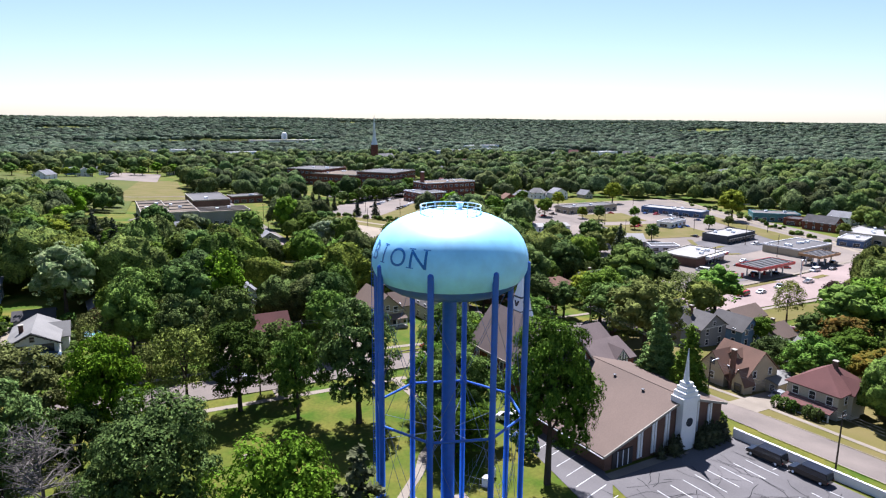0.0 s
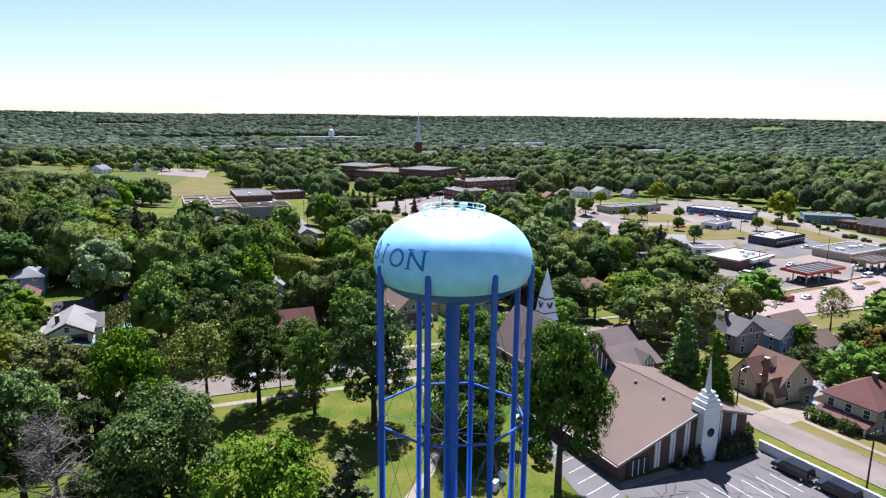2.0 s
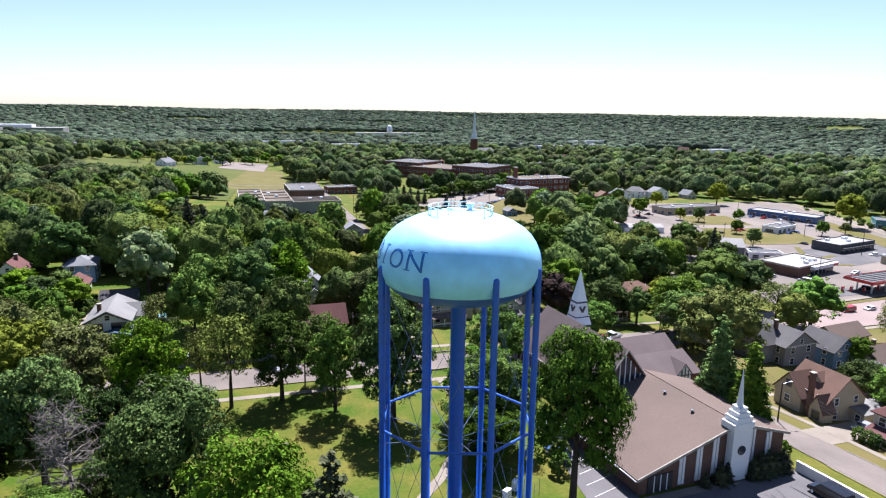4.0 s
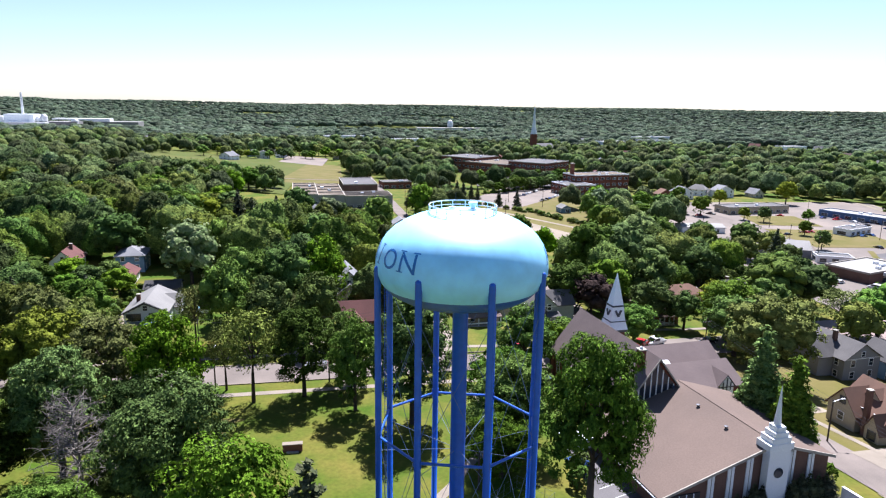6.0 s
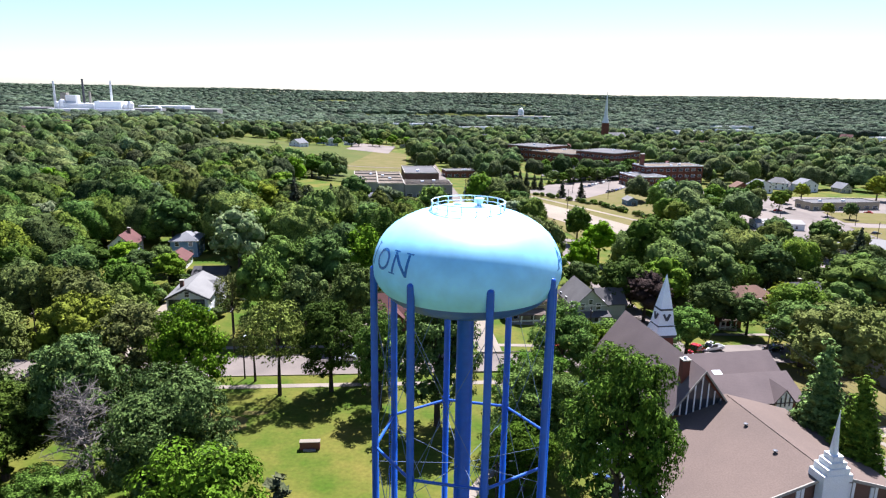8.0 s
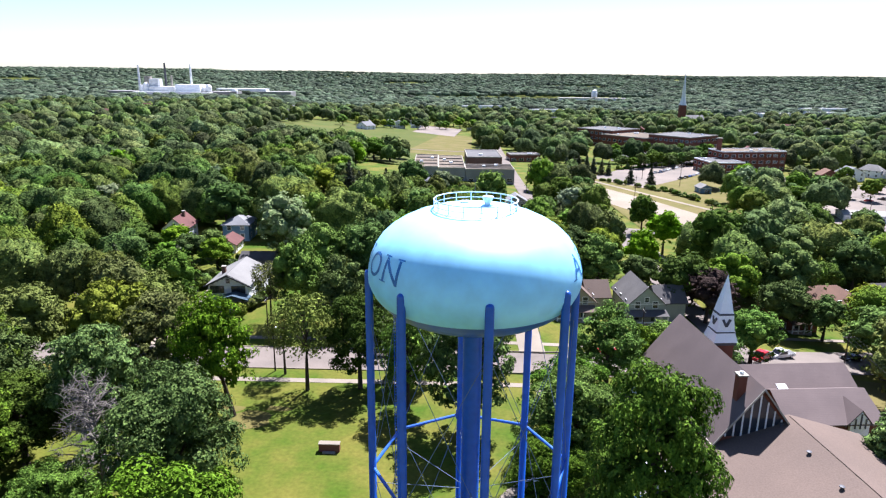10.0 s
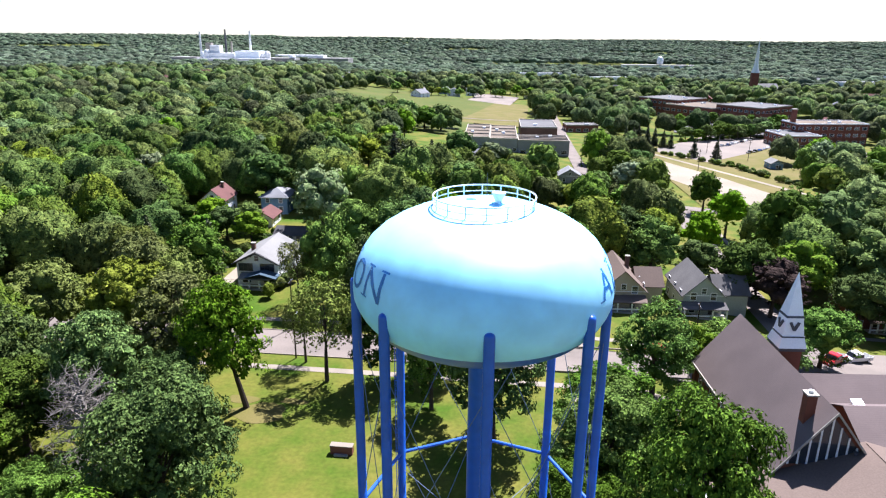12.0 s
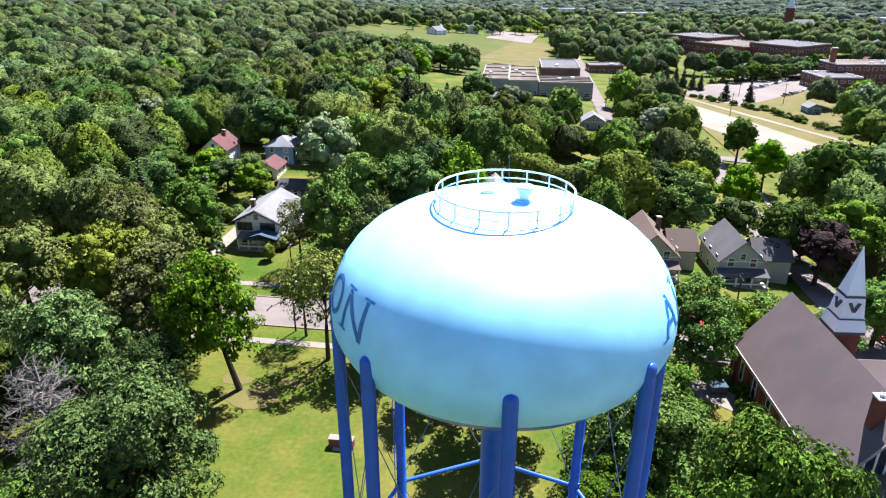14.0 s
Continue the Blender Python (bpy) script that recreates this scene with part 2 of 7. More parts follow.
LEAF = {
    "mid": foliage("green_leaves", (0.056, 0.110, 0.018), (0.160, 0.256, 0.046), hue=0.025),
    "dark": foliage("dark_green_leaves", (0.040, 0.074, 0.015), (0.096, 0.152, 0.032)),
    "bright": foliage("yellow_green_leaves", (0.080, 0.155, 0.020), (0.158, 0.262, 0.044), hue=0.02),
    "silver": foliage("silvery_leaves", (0.100, 0.146, 0.064), (0.225, 0.262, 0.140)),
    "olive": foliage("olive_leaves", (0.100, 0.130, 0.023), (0.196, 0.232, 0.050), hue=0.02),
    "spruce": foliage("spruce_needles", (0.050, 0.062, 0.032), (0.108, 0.118, 0.066), glow=0.08),
    "maroon": foliage("maroon_leaves", (0.032, 0.022, 0.018), (0.068, 0.046, 0.036)),
    "orange": foliage("orange_leaves", (0.080, 0.084, 0.013), (0.160, 0.105, 0.014)),
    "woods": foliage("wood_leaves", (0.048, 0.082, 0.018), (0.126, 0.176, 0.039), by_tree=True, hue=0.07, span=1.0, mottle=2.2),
    # middle and far woods: haze blue mixed into the leaf colour, stronger with distance
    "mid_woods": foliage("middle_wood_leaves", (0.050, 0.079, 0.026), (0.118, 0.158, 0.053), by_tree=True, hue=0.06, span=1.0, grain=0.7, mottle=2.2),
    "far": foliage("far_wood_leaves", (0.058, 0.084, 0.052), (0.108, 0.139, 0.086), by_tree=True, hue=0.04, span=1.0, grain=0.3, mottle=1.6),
    "deep": foliage("deep_green_leaves", (0.050, 0.102, 0.017), (0.156, 0.246, 0.044), gloss=0.04, hue=0.004),
}

# ---- ground ----


def gz(x, y):
    """Height of the ground: level round the park, falling towards the river, rising to far hills."""
    s = 0.9 * (x - 50) + 0.35 * (y - 30)
    s = 10 * np.log1p(np.exp(np.minimum(s / 10, 60)))
    z = -13 * (1 - np.exp(-s / 65))
    d = np.hypot(x, y)
    u = np.clip((d - 1300) / 3300, 0, 1)
    hills = 5 * np.sin(x / 610 + 1) * np.sin(y / 830 + x / 1500) + 4 * np.sin(x / 260 + 2) * np.sin(y / 390)
    return z + (36 + hills) * u * u * (3 - 2 * u)


def mesh(name, verts, faces, mat):
    me = bpy.data.meshes.new(name)
    me.from_pydata([tuple(v) for v in verts], [], faces)
    if mat:
        me.materials.append(mat)
    me.update()
    return me


def quads(name, sets, mat, tints=None, rounds=None):
    """A mesh of loose leaves out of one or more (n, corners, 3) arrays; rounds: rounded normals of the same shapes."""
    sets = sets if isinstance(sets, list) else [sets]
    co = np.concatenate([np.asarray(v, np.float32).reshape(-1, 3) for v in sets])
    sizes = np.concatenate([np.full(len(v), v.shape[1], np.int32) for v in sets])
    me = bpy.data.meshes.new(name)
    me.vertices.add(len(co))
    me.vertices.foreach_set("co", co.ravel())
    me.loops.add(len(co))
    me.loops.foreach_set("vertex_index", np.arange(len(co), dtype=np.int32))
    me.polygons.add(len(sizes))
    me.polygons.foreach_set("loop_start", (np.cumsum(sizes) - sizes).astype(np.int32))
    me.materials.append(mat)
    me.update(calc_edges=True)
    if tints is not None:
        me.attributes.new("tint", "FLOAT", "FACE").data.foreach_set("value", tints.astype(np.float32))
    if rounds:
        nv = np.concatenate([np.asarray(v, np.float32).reshape(-1, 3) for v in rounds])
        me.attributes.new("custom_normal", "FLOAT_VECTOR", "POINT").data.foreach_set("vector", nv.ravel())
    return me


def axis_steps(near, first, grow, far):
    out, step = [0.0], first
    while out[-1] < far:
        out.append(out[-1] + step)
        if out[-1] > near:
            step *= grow
    return np.array([-v for v in out[:0:-1]] + out)


gx = axis_steps(150, 5.0, 1.09, 6500)
gy = axis_steps(150, 5.0, 1.09, 6500) + 60
GX, GY = np.meshgrid(gx, gy)
GZ = gz(GX, GY)
nx = len(gx)
gfaces = [(j * nx + i, j * nx + i + 1, (j + 1) * nx + i + 1, (j + 1) * nx + i) for j in range(len(gy) - 1) for i in range(nx - 1)]
ground = new("ground", mesh("ground", np.stack([GX, GY, GZ], -1).reshape(-1, 3), gfaces, M_GRASS))
tagged(ground, "wide green grassy ground of a small town", "ground", kind="structure")


def drape(name, pts, mat, label, category, up=0.05, cell=6.0, kind="structure"):
    """A sheet laid on the ground inside a four-sided outline (two long sides given corner by corner)."""
    a, b, c, d = [Vector((*p, 0)) for p in pts]
    nu = max(1, int(max((b - a).length, (c - d).length) / cell))
    nv = max(1, int(max((d - a).length, (c - b).length) / cell))
    vs, fs = [], []
    for j in range(nv + 1):
        for i in range(nu + 1):
            u, v = i / nu, j / nv
            p = (a * (1 - u) + b * u) * (1 - v) + (d * (1 - u) + c * u) * v
            lift = up + 0.0012 * max(0, p.length - 90)
            vs.append((p.x, p.y, float(gz(p.x, p.y)) + lift))
    for j in range(nv):
        for i in range(nu):
            k = j * (nu + 1) + i
            fs.append((k, k + 1, k + nu + 2, k + nu + 1))
    ob = new(name, mesh(name, vs, fs, mat))
    return tagged(ob, label, category, kind=kind)


def strip(name, a, b, width, mat, label, category, up=0.05, cell=4.0):
    a, b = Vector(a), Vector(b)
    n = Vector((-(b - a).y, (b - a).x)).normalized() * width / 2
    return drape(name, (a - n, b - n, b + n, a + n), mat, label, category, up, cell)


# ---- mesh helpers ----


def part(name, data, mat=None, parent=None, label=""):
    """Links a bmesh or mesh as one object under a thing or a part."""
    if isinstance(data, bmesh.types.BMesh):
        me = bpy.data.meshes.new(name)
        bmesh.ops.recalc_face_normals(data, faces=data.faces[:])
        data.to_mesh(me)
        data.free()
        data = me
    if mat and not data.materials:
        data.materials.append(mat)
    ob = new(name, data)
    ob.parent = parent
    return tagged(ob, label)


def thing(name, m, label, category, group=""):
    ob = new(name)
    ob.empty_display_size = 0.5
    ob.matrix_world = m
    return tagged(ob, label, category, group)


def on_ground(x, y, rz=0, sink=0.0):
    return pose(x, y, float(gz(x, y)) - sink, 0, 0, rz)


def box(x0, x1, y0, y1, z0, z1, bm=None, bevel=0.0):
    own = bm or bmesh.new()
    r = bmesh.ops.create_cube(own, size=1)
    bmesh.ops.transform(own, verts=r["verts"], matrix=Matrix.Translation(((x0 + x1) / 2, (y0 + y1) / 2, (z0 + z1) / 2)) @ Matrix.Diagonal((x1 - x0, y1 - y0, z1 - z0, 1)))
    if bevel:
        es = list({e for v in r["verts"] for e in v.link_edges})
        bmesh.ops.bevel(own, geom=es, offset=bevel, segments=2, affect="EDGES")
    return own


def prism(points, y0, y1, bm=None):
    """Points (x, z) of an outline, drawn out along y."""
    own = bm or bmesh.new()
    a = [own.verts.new((x, y0, z)) for x, z in points]
    b = [own.verts.new((x, y1, z)) for x, z in points]
    own.faces.new(a)
    own.faces.new(b[::-1])
    for i in range(len(points)):
        j = (i + 1) % len(points)
        own.faces.new((a[i], b[i], b[j], a[j]))
    return own


def turned(bm, m):
    bmesh.ops.transform(bm, verts=bm.verts[:], matrix=m)
    return bm


def tube(points, radii, sides=8, bm=None, cap=True):
    own = bm or bmesh.new()
    rings = []
    pts = [Vector(p) for p in points]
    for i, p in enumerate(pts):
        d = (pts[min(i + 1, len(pts) - 1)] - pts[max(i - 1, 0)]).normalized()
        q = d.to_track_quat("Z", "Y")
        rings.append([own.verts.new(p + q @ Vector((radii[i] * math.cos(k * math.tau / sides), radii[i] * math.sin(k * math.tau / sides), 0))) for k in range(sides)])
    for r, s in zip(rings, rings[1:]):
        for k in range(sides):
            own.faces.new((r[k], r[(k + 1) % sides], s[(k + 1) % sides], s[k]))
    if cap:
        own.faces.new(rings[0][::-1])
        own.faces.new(rings[-1])
    return own


def lathe(profile, sides=64, bm=None):
    """Profile of (radius, z), spun round z."""
    own = bm or bmesh.new()
    rings = []
    for r, z in profile:
        if r < 1e-4:
            rings.append([own.verts.new((0, 0, z))])
        else:
            rings.append([own.verts.new((r * math.cos(k * math.tau / sides), r * math.sin(k * math.tau / sides), z)) for k in range(sides)])
    for a, b in zip(rings, rings[1:]):
        for k in range(sides):
            j = (k + 1) % sides
            f = [a[k % len(a)], a[j % len(a)], b[j % len(b)], b[k % len(b)]]
            f = [v for i, v in enumerate(f) if v not in f[:i]]
            if len(f) > 2:
                own.faces.new(f)
    return own


def smooth(ob):
    ob.data.polygons.foreach_set("use_smooth", [True] * len(ob.data.polygons))
    return ob

# ---- the water tower ----
TANK = [(0.0, 41.1), (1.5, 41.05), (2.6, 40.92), (3.5, 40.74), (4.9, 40.3), (6.0, 39.8), (6.95, 39.2), (7.7, 38.5), (8.25, 37.7), (8.6, 36.9), (8.8, 36.1), (8.86, 35.4), (8.82, 34.8), (8.64, 34.3), (8.38, 33.8), (8.12, 33.45)]
LEG_R, RING_Z, LEG_TOP = 8.8, 17.2, 35.6
tower = thing("water_tower", pose(0, 0, 0), "tall pale blue water tower tank on eight deep blue legs", "water tower")


def tank_radius(z):
    zs, rs = [p[1] for p in TANK][::-1], [p[0] for p in TANK][::-1]
    return float(np.interp(z, zs, rs))


smooth(part("tank", lathe(TANK, 96), M_TANK, tower, "glossy pale blue steel tank"))
smooth(part("bowl", lathe([(8.12, 33.45), (7.8, 33.1), (7.4, 32.7), (6.5, 32.15), (4.6, 31.7), (2.2, 31.45), (0.0, 31.4)], 96), M_BLUE, tower, "deep blue bowl under the tank"))
smooth(part("column", lathe([(1.5, 0.0), (1.5, 0.35), (0.82, 0.5), (0.82, 30.6), (1.25, 31.7), (1.3, 31.9)], 40), M_BLUE, tower, "thick blue riser pipe in the middle"))


def leg_at(k):
    a = radians(6.1 + 45 * k)
    return LEG_R * math.sin(a), -LEG_R * math.cos(a)


for k in range(8):
    x, y = leg_at(k)
    leg = part("leg", lathe([(0.62, 0.0), (0.62, 0.06), (0.34, 0.1), (0.34, LEG_TOP - 0.3), (0.32, LEG_TOP - 0.12), (0.24, LEG_TOP), (0.12, LEG_TOP + 0.06), (0.0, LEG_TOP + 0.08)], 20), M_BLUE, tower)
    smooth(leg).location = (x, y, 0)
    footing = part("footing", box(-0.9, 0.9, -0.9, 0.9, -0.3, 0.25, bevel=0.05), M_WALK, tower, "concrete footing")
    footing.location = (x, y, 0)
for k in range(8):
    (x, y), (u, v) = leg_at(k), leg_at(k + 1)
    part("ring_strut", tube([(x, y, RING_Z), (u, v, RING_Z)], [0.15, 0.15], 10), M_BLUE, tower)
    rods = tube([(x, y, RING_Z + 0.2), (u, v, 31.6)], [0.028, 0.028], 5)
    tube([(u, v, RING_Z + 0.2), (x, y, 31.6)], [0.028, 0.028], 5, rods)
    part("brace_rod", rods, M_ROD, tower, "thin crossed steel rods")
    rods = tube([(x, y, 0.6), (u, v, RING_Z - 0.2)], [0.028, 0.028], 5)
    tube([(u, v, 0.6), (x, y, RING_Z - 0.2)], [0.028, 0.028], 5, rods)
    part("brace_rod", rods, M_ROD, tower, "thin crossed steel rods")
    part("tie_rod", tube([(x, y, RING_Z - 1.6), (x * 0.09, y * 0.09, RING_Z - 2.6)], [0.028, 0.028], 5), M_ROD, tower)
    gusset = bmesh.new()
    box(-0.42, 0.42, -0.05, 0.05, RING_Z - 0.5, RING_Z + 0.5, gusset)
    plate = part("gusset_plate", gusset, M_BLUE, tower)
    plate.matrix_world = pose(x, y, 0, 0, 0, 6.1 + 45 * k)
# railing, vent and hatch on the crown
RAIL_R = 3.42
for z, r in ((41.5, 0.05), (41.06, 0.035)):
    part("rail", tube([(RAIL_R * math.cos(i * math.tau / 48), RAIL_R * math.sin(i * math.tau / 48), z) for i in range(49)], [r] * 49, 6, cap=False), M_RAIL, tower)
smooth(part("kick_ring", lathe([(RAIL_R + 0.34, 40.63), (RAIL_R + 0.33, 40.672), (RAIL_R + 0.27, 40.695), (RAIL_R + 0.26, 40.65)], 64), M_TANK, tower))
for k in range(16):
    a = k * math.tau / 16 + 0.1
    p = (RAIL_R * math.cos(a), RAIL_R * math.sin(a))
    part("post", tube([(*p, 40.55), (*p, 41.5)], [0.045, 0.045], 6), M_RAIL, tower)
vent = part("vent", lathe([(0.24, 40.95), (0.24, 41.26), (0.28, 41.32), (0.46, 41.74), (0.46, 41.82), (0.0, 41.86)], 20), M_RAIL, tower, "mushroom-shaped roof vent")
smooth(vent).location = (0.95, -0.35, 0)
part("vent_flange", lathe([(0.45, 41.0), (0.45, 41.14), (0.24, 41.16)], 20), M_TANK, vent)
part("hatch", turned(box(-0.35, 0.35, -0.35, 0.35, 41.0, 41.22, bevel=0.05), pose(-0.9, 0.8, 0)), M_RAIL, tower)
part("antenna", tube([(0.0, 3.5, 40.6), (0.0, 3.5, 42.3)], [0.04, 0.02], 6), M_DARK, tower)
# access ladder up one leg
lx, ly = leg_at(5)
lad = tube([(lx * 1.05 - 0.2, ly * 1.05, 3), (lx * 1.05 - 0.2, ly * 1.05, 35)], [0.03, 0.03], 5)
tube([(lx * 1.05 + 0.2, ly * 1.05, 3), (lx * 1.05 + 0.2, ly * 1.05, 35)], [0.03, 0.03], 5, lad)
for i in range(100):
    z = 3.2 + 0.315 * i
    tube([(lx * 1.05 - 0.2, ly * 1.05, z), (lx * 1.05 + 0.2, ly * 1.05, z)], [0.015, 0.015], 4, lad)
part("ladder", lad, M_BLUE, tower)

# the town's name, twice round the tank, letter by letter
LETTERS = [("A", -211, 1.3), ("L", -196.5, 1.35), ("B", -183.5, 1.3), ("I", -170.5, 1.3), ("O", -155.5, 1.3), ("N", -138.5, 1.4)]
LETTER_Z, LETTER_H = 36.05, 1.95
for turn in (0, 188):
    for ch, deg, wide in LETTERS:
        cu = bpy.data.curves.new("letter", "FONT")
        cu.body, cu.align_x, cu.size, cu.resolution_u = ch, "CENTER", LETTER_H / 0.73, 4
        tmp = new("letter_curve", cu)
        dg = bpy.context.evaluated_depsgraph_get()
        me = bpy.data.meshes.new_from_object(tmp.evaluated_get(dg))
        bpy.data.objects.remove(tmp)
        bm = bmesh.new()
        bm.from_mesh(me)
        xs = [v.co.x for v in bm.verts]
        mid, lo, hi = (min(xs) + max(xs)) / 2, min(xs), max(xs)
        # serifs: short bars at the stroke ends
        feet = {"A": [(lo, 0), (hi, 0)], "L": [(lo + 0.12, 0), (lo + 0.12, 1)], "B": [(lo + 0.05, 0), (lo + 0.05, 1)], "I": [(mid, 0), (mid, 1)], "N": [(lo + 0.1, 0), (lo + 0.1, 1), (hi - 0.1, 1)], "O": []}[ch]
        for fx, top in feet:
            z0 = LETTER_H - 0.1 if top else 0.0
            f = [bm.verts.new((fx - 0.36, z0, 0)), bm.verts.new((fx + 0.36, z0, 0)), bm.verts.new((fx + 0.36, z0 + 0.1, 0)), bm.verts.new((fx - 0.36, z0 + 0.1, 0))]
            bm.faces.new(f)
        bmesh.ops.triangulate(bm, faces=bm.faces[:])
        bmesh.ops.subdivide_edges(bm, edges=bm.edges[:], cuts=2, use_grid_fill=True)
        for v in bm.verts:
            z = LETTER_Z + v.co.y
            r = tank_radius(z) + 0.025
            a = radians(deg + turn) + (v.co.x - mid) * wide * 0.85 / 8.9
            v.co = Vector((r * math.cos(a), r * math.sin(a), z))
        part("letter", bm, M_LETTER, tower, "dark blue painted letter " + ch)



# ---- buildings ----
def window(parent, x, y, z, w, h, face, mat=None):
    """A framed window on a wall that looks along face: "s", "n", "e" or "w"."""
    turn = {"s": 0, "e": 90, "n": 180, "w": -90}[face]
    bm = bmesh.new()
    t = 0.1
    box(-w / 2 - t, w / 2 + t, -0.07, 0.05, h / 2, h / 2 + t, bm)
    box(-w / 2 - t, w / 2 + t, -0.1, 0.05, -h / 2 - t, -h / 2, bm)
    box(-w / 2 - t, -w / 2, -0.07, 0.05, -h / 2, h / 2, bm)
    box(w / 2, w / 2 + t, -0.07, 0.05, -h / 2, h / 2, bm)
    box(-w / 2, w / 2, -0.05, 0.02, -0.03, 0.03, bm)
    win = part("window", bm, mat or M_WHITE, parent)
    win.matrix_basis = pose(x, y, z, 0, 0, turn)
    part("pane", box(-w / 2, w / 2, -0.03, 0.04, -h / 2, h / 2), M_GLASS, win)
    return win


def gable_roof(x0, x1, y0, y1, z0, z1, over=0.45, thick=0.18):
    """A roof with its ridge along y, over the given walls."""
    xm = (x0 + x1) / 2
    k = (z1 - z0) / (xm - x0)
    a, b = (x0 - over, z0 - over * k), (x1 + over, z0 - over * k)
    return prism([a, (xm, z1), b, (b[0], b[1] - thick), (xm, z1 - thick), (a[0], a[1] - thick)], y0 - over, y1 + over)


def hip_roof(x0, x1, y0, y1, z0, z1, over=0.5, thick=0.18):
    bm = bmesh.new()
    X0, X1, Y0, Y1 = x0 - over, x1 + over, y0 - over, y1 + over
    h = min(X1 - X0, Y1 - Y0) / 2
    e = [bm.verts.new(p) for p in ((X0, Y0, z0), (X1, Y0, z0), (X1, Y1, z0), (X0, Y1, z0))]
    lo = [bm.verts.new((v.co.x, v.co.y, z0 - thick)) for v in e]
    if Y1 - Y0 >= X1 - X0:
        r = [bm.verts.new(((X0 + X1) / 2, Y0 + h * 0.92, z1)), bm.verts.new(((X0 + X1) / 2, Y1 - h * 0.92, z1))]
        fs = [(e[0], e[1], r[0]), (e[1], e[2], r[1], r[0]), (e[2], e[3], r[1]), (e[3], e[0], r[0], r[1])]
    else:
        r = [bm.verts.new((X0 + h * 0.92, (Y0 + Y1) / 2, z1)), bm.verts.new((X1 - h * 0.92, (Y0 + Y1) / 2, z1))]
        fs = [(e[0], e[1], r[1], r[0]), (e[1], e[2], r[1]), (e[2], e[3], r[0], r[1]), (e[3], e[0], r[0])]
    for f in fs:
        bm.faces.new(f)
    for i in range(4):
        bm.faces.new((e[i], lo[i], lo[(i + 1) % 4], e[(i + 1) % 4]))
    bm.faces.new(lo)
    return bm


FOOTPRINTS = [(-80, 124, 9), (-74, 110, 8), (-62, 124, 8), (-66, 136, 6), (-60, 108, 7), (-70, 98, 6)]


def house(label, x, y, rz, w, d, eave, top, wall, roof, shape="gable", chimney=None, porch=None, windows=2, wing=None, category="house", extras=""):
    """A house: w across, d deep, front towards its own -y; ridge along y (gable), across (cross) or hipped."""
    FOOTPRINTS.append((x, y, max(w, d) / 2 + 2.0))
    h = thing("house", on_ground(x, y, rz), label, category)
    hw, hd = w / 2, d / 2
    deep = -2.5
    if shape == "gable":
        part("wall", prism([(-hw, deep), (hw, deep), (hw, eave), (0, top - 0.2), (-hw, eave)], -hd, hd), wall, h)
        rf = part("roof", gable_roof(-hw, hw, -hd, hd, eave, top), roof, h)
    elif shape == "cross":
        part("wall", turned(prism([(-hd, deep), (hd, deep), (hd, eave), (0, top - 0.2), (-hd, eave)], -hw, hw), pose(0, 0, 0, 0, 0, 90)), wall, h)
        rf = part("roof", turned(gable_roof(-hd, hd, -hw, hw, eave, top), pose(0, 0, 0, 0, 0, 90)), roof, h)
    else:
        part("wall", box(-hw, hw, -hd, hd, deep, eave), wall, h)
        rf = part("roof", hip_roof(-hw, hw, -hd, hd, eave, top), roof, h)
    part("fascia", box(-hw - 0.3, hw + 0.3, -hd - 0.06, -hd - 0.01, eave - 0.35, eave - 0.2), M_WHITE, h)
    floors = [1.5] if eave < 4 else [1.5, 4.2]
    if shape == "gable" and top - eave > 2.2:
        window(h, 0, -hd - 0.02, eave + 0.7, 0.9, 1.1, "s")
    for z in floors:
        for i in range(windows):
            xx = -hw + w * (i + 0.5) / windows
            if not (porch and z < 2 and i == windows - 1):
                window(h, xx, -hd - 0.02, z + 0.1, 1.1, 1.5, "s")
        for i in range(max(2, int(d / 4))):
            yy = -hd + d * (i + 0.5) / max(2, int(d / 4))
            window(h, hw + 0.02, yy, z + 0.1, 0.95, 1.4, "e")
            window(h, -hw - 0.02, yy, z + 0.1, 0.95, 1.4, "w")
    door = part("door", box(-0.48, 0.48, -0.08, 0.02, 0.1, 2.15), M_DARK, h)
    door.location = (hw * 0.45, -hd, 0)
    part("door_knob", tube([(0.36, -0.14, 1.05), (0.36, -0.08, 1.05)], [0.04, 0.04], 6), M_TIN, door)
    if chimney:
        cx, cy, cz = chimney
        ch = part("chimney", box(cx - 0.4, cx + 0.4, cy - 0.4, cy + 0.4, 0.5 if abs(cx) > hw or abs(cy) > hd else eave * 0.8, cz), M_BRICK_BROWN, h)
        part("chimney_cap", box(cx - 0.48, cx + 0.48, cy - 0.48, cy + 0.48, cz, cz + 0.14), M_STONE, ch)
    if porch:
        pw, pd, pz = porch
        pr = part("porch_roof", turned(prism([(-pd, pz - 0.7), (0.0, pz), (0.0, pz - 0.15), (-pd, pz - 0.85)], -pw / 2, pw / 2), pose(0, -hd, 0, 0, 0, 90)), roof, h)
        part("porch_floor", box(-pw / 2, pw / 2, -hd - pd, -hd, deep, 0.45), M_STONE, h)
        for i in range(4):
            xx = -pw / 2 + 0.3 + (pw - 0.6) * i / 3
            part("porch_post", box(xx - 0.12, xx + 0.12, -hd - pd + 0.1, -hd - pd + 0.34, 0.45, pz - 0.75), M_WHITE, h)
        part("porch_rail", box(-pw / 2 + 0.2, pw / 2 - 0.2, -hd - pd + 0.16, -hd - pd + 0.24, 0.9, 1.2), M_WHITE, h)
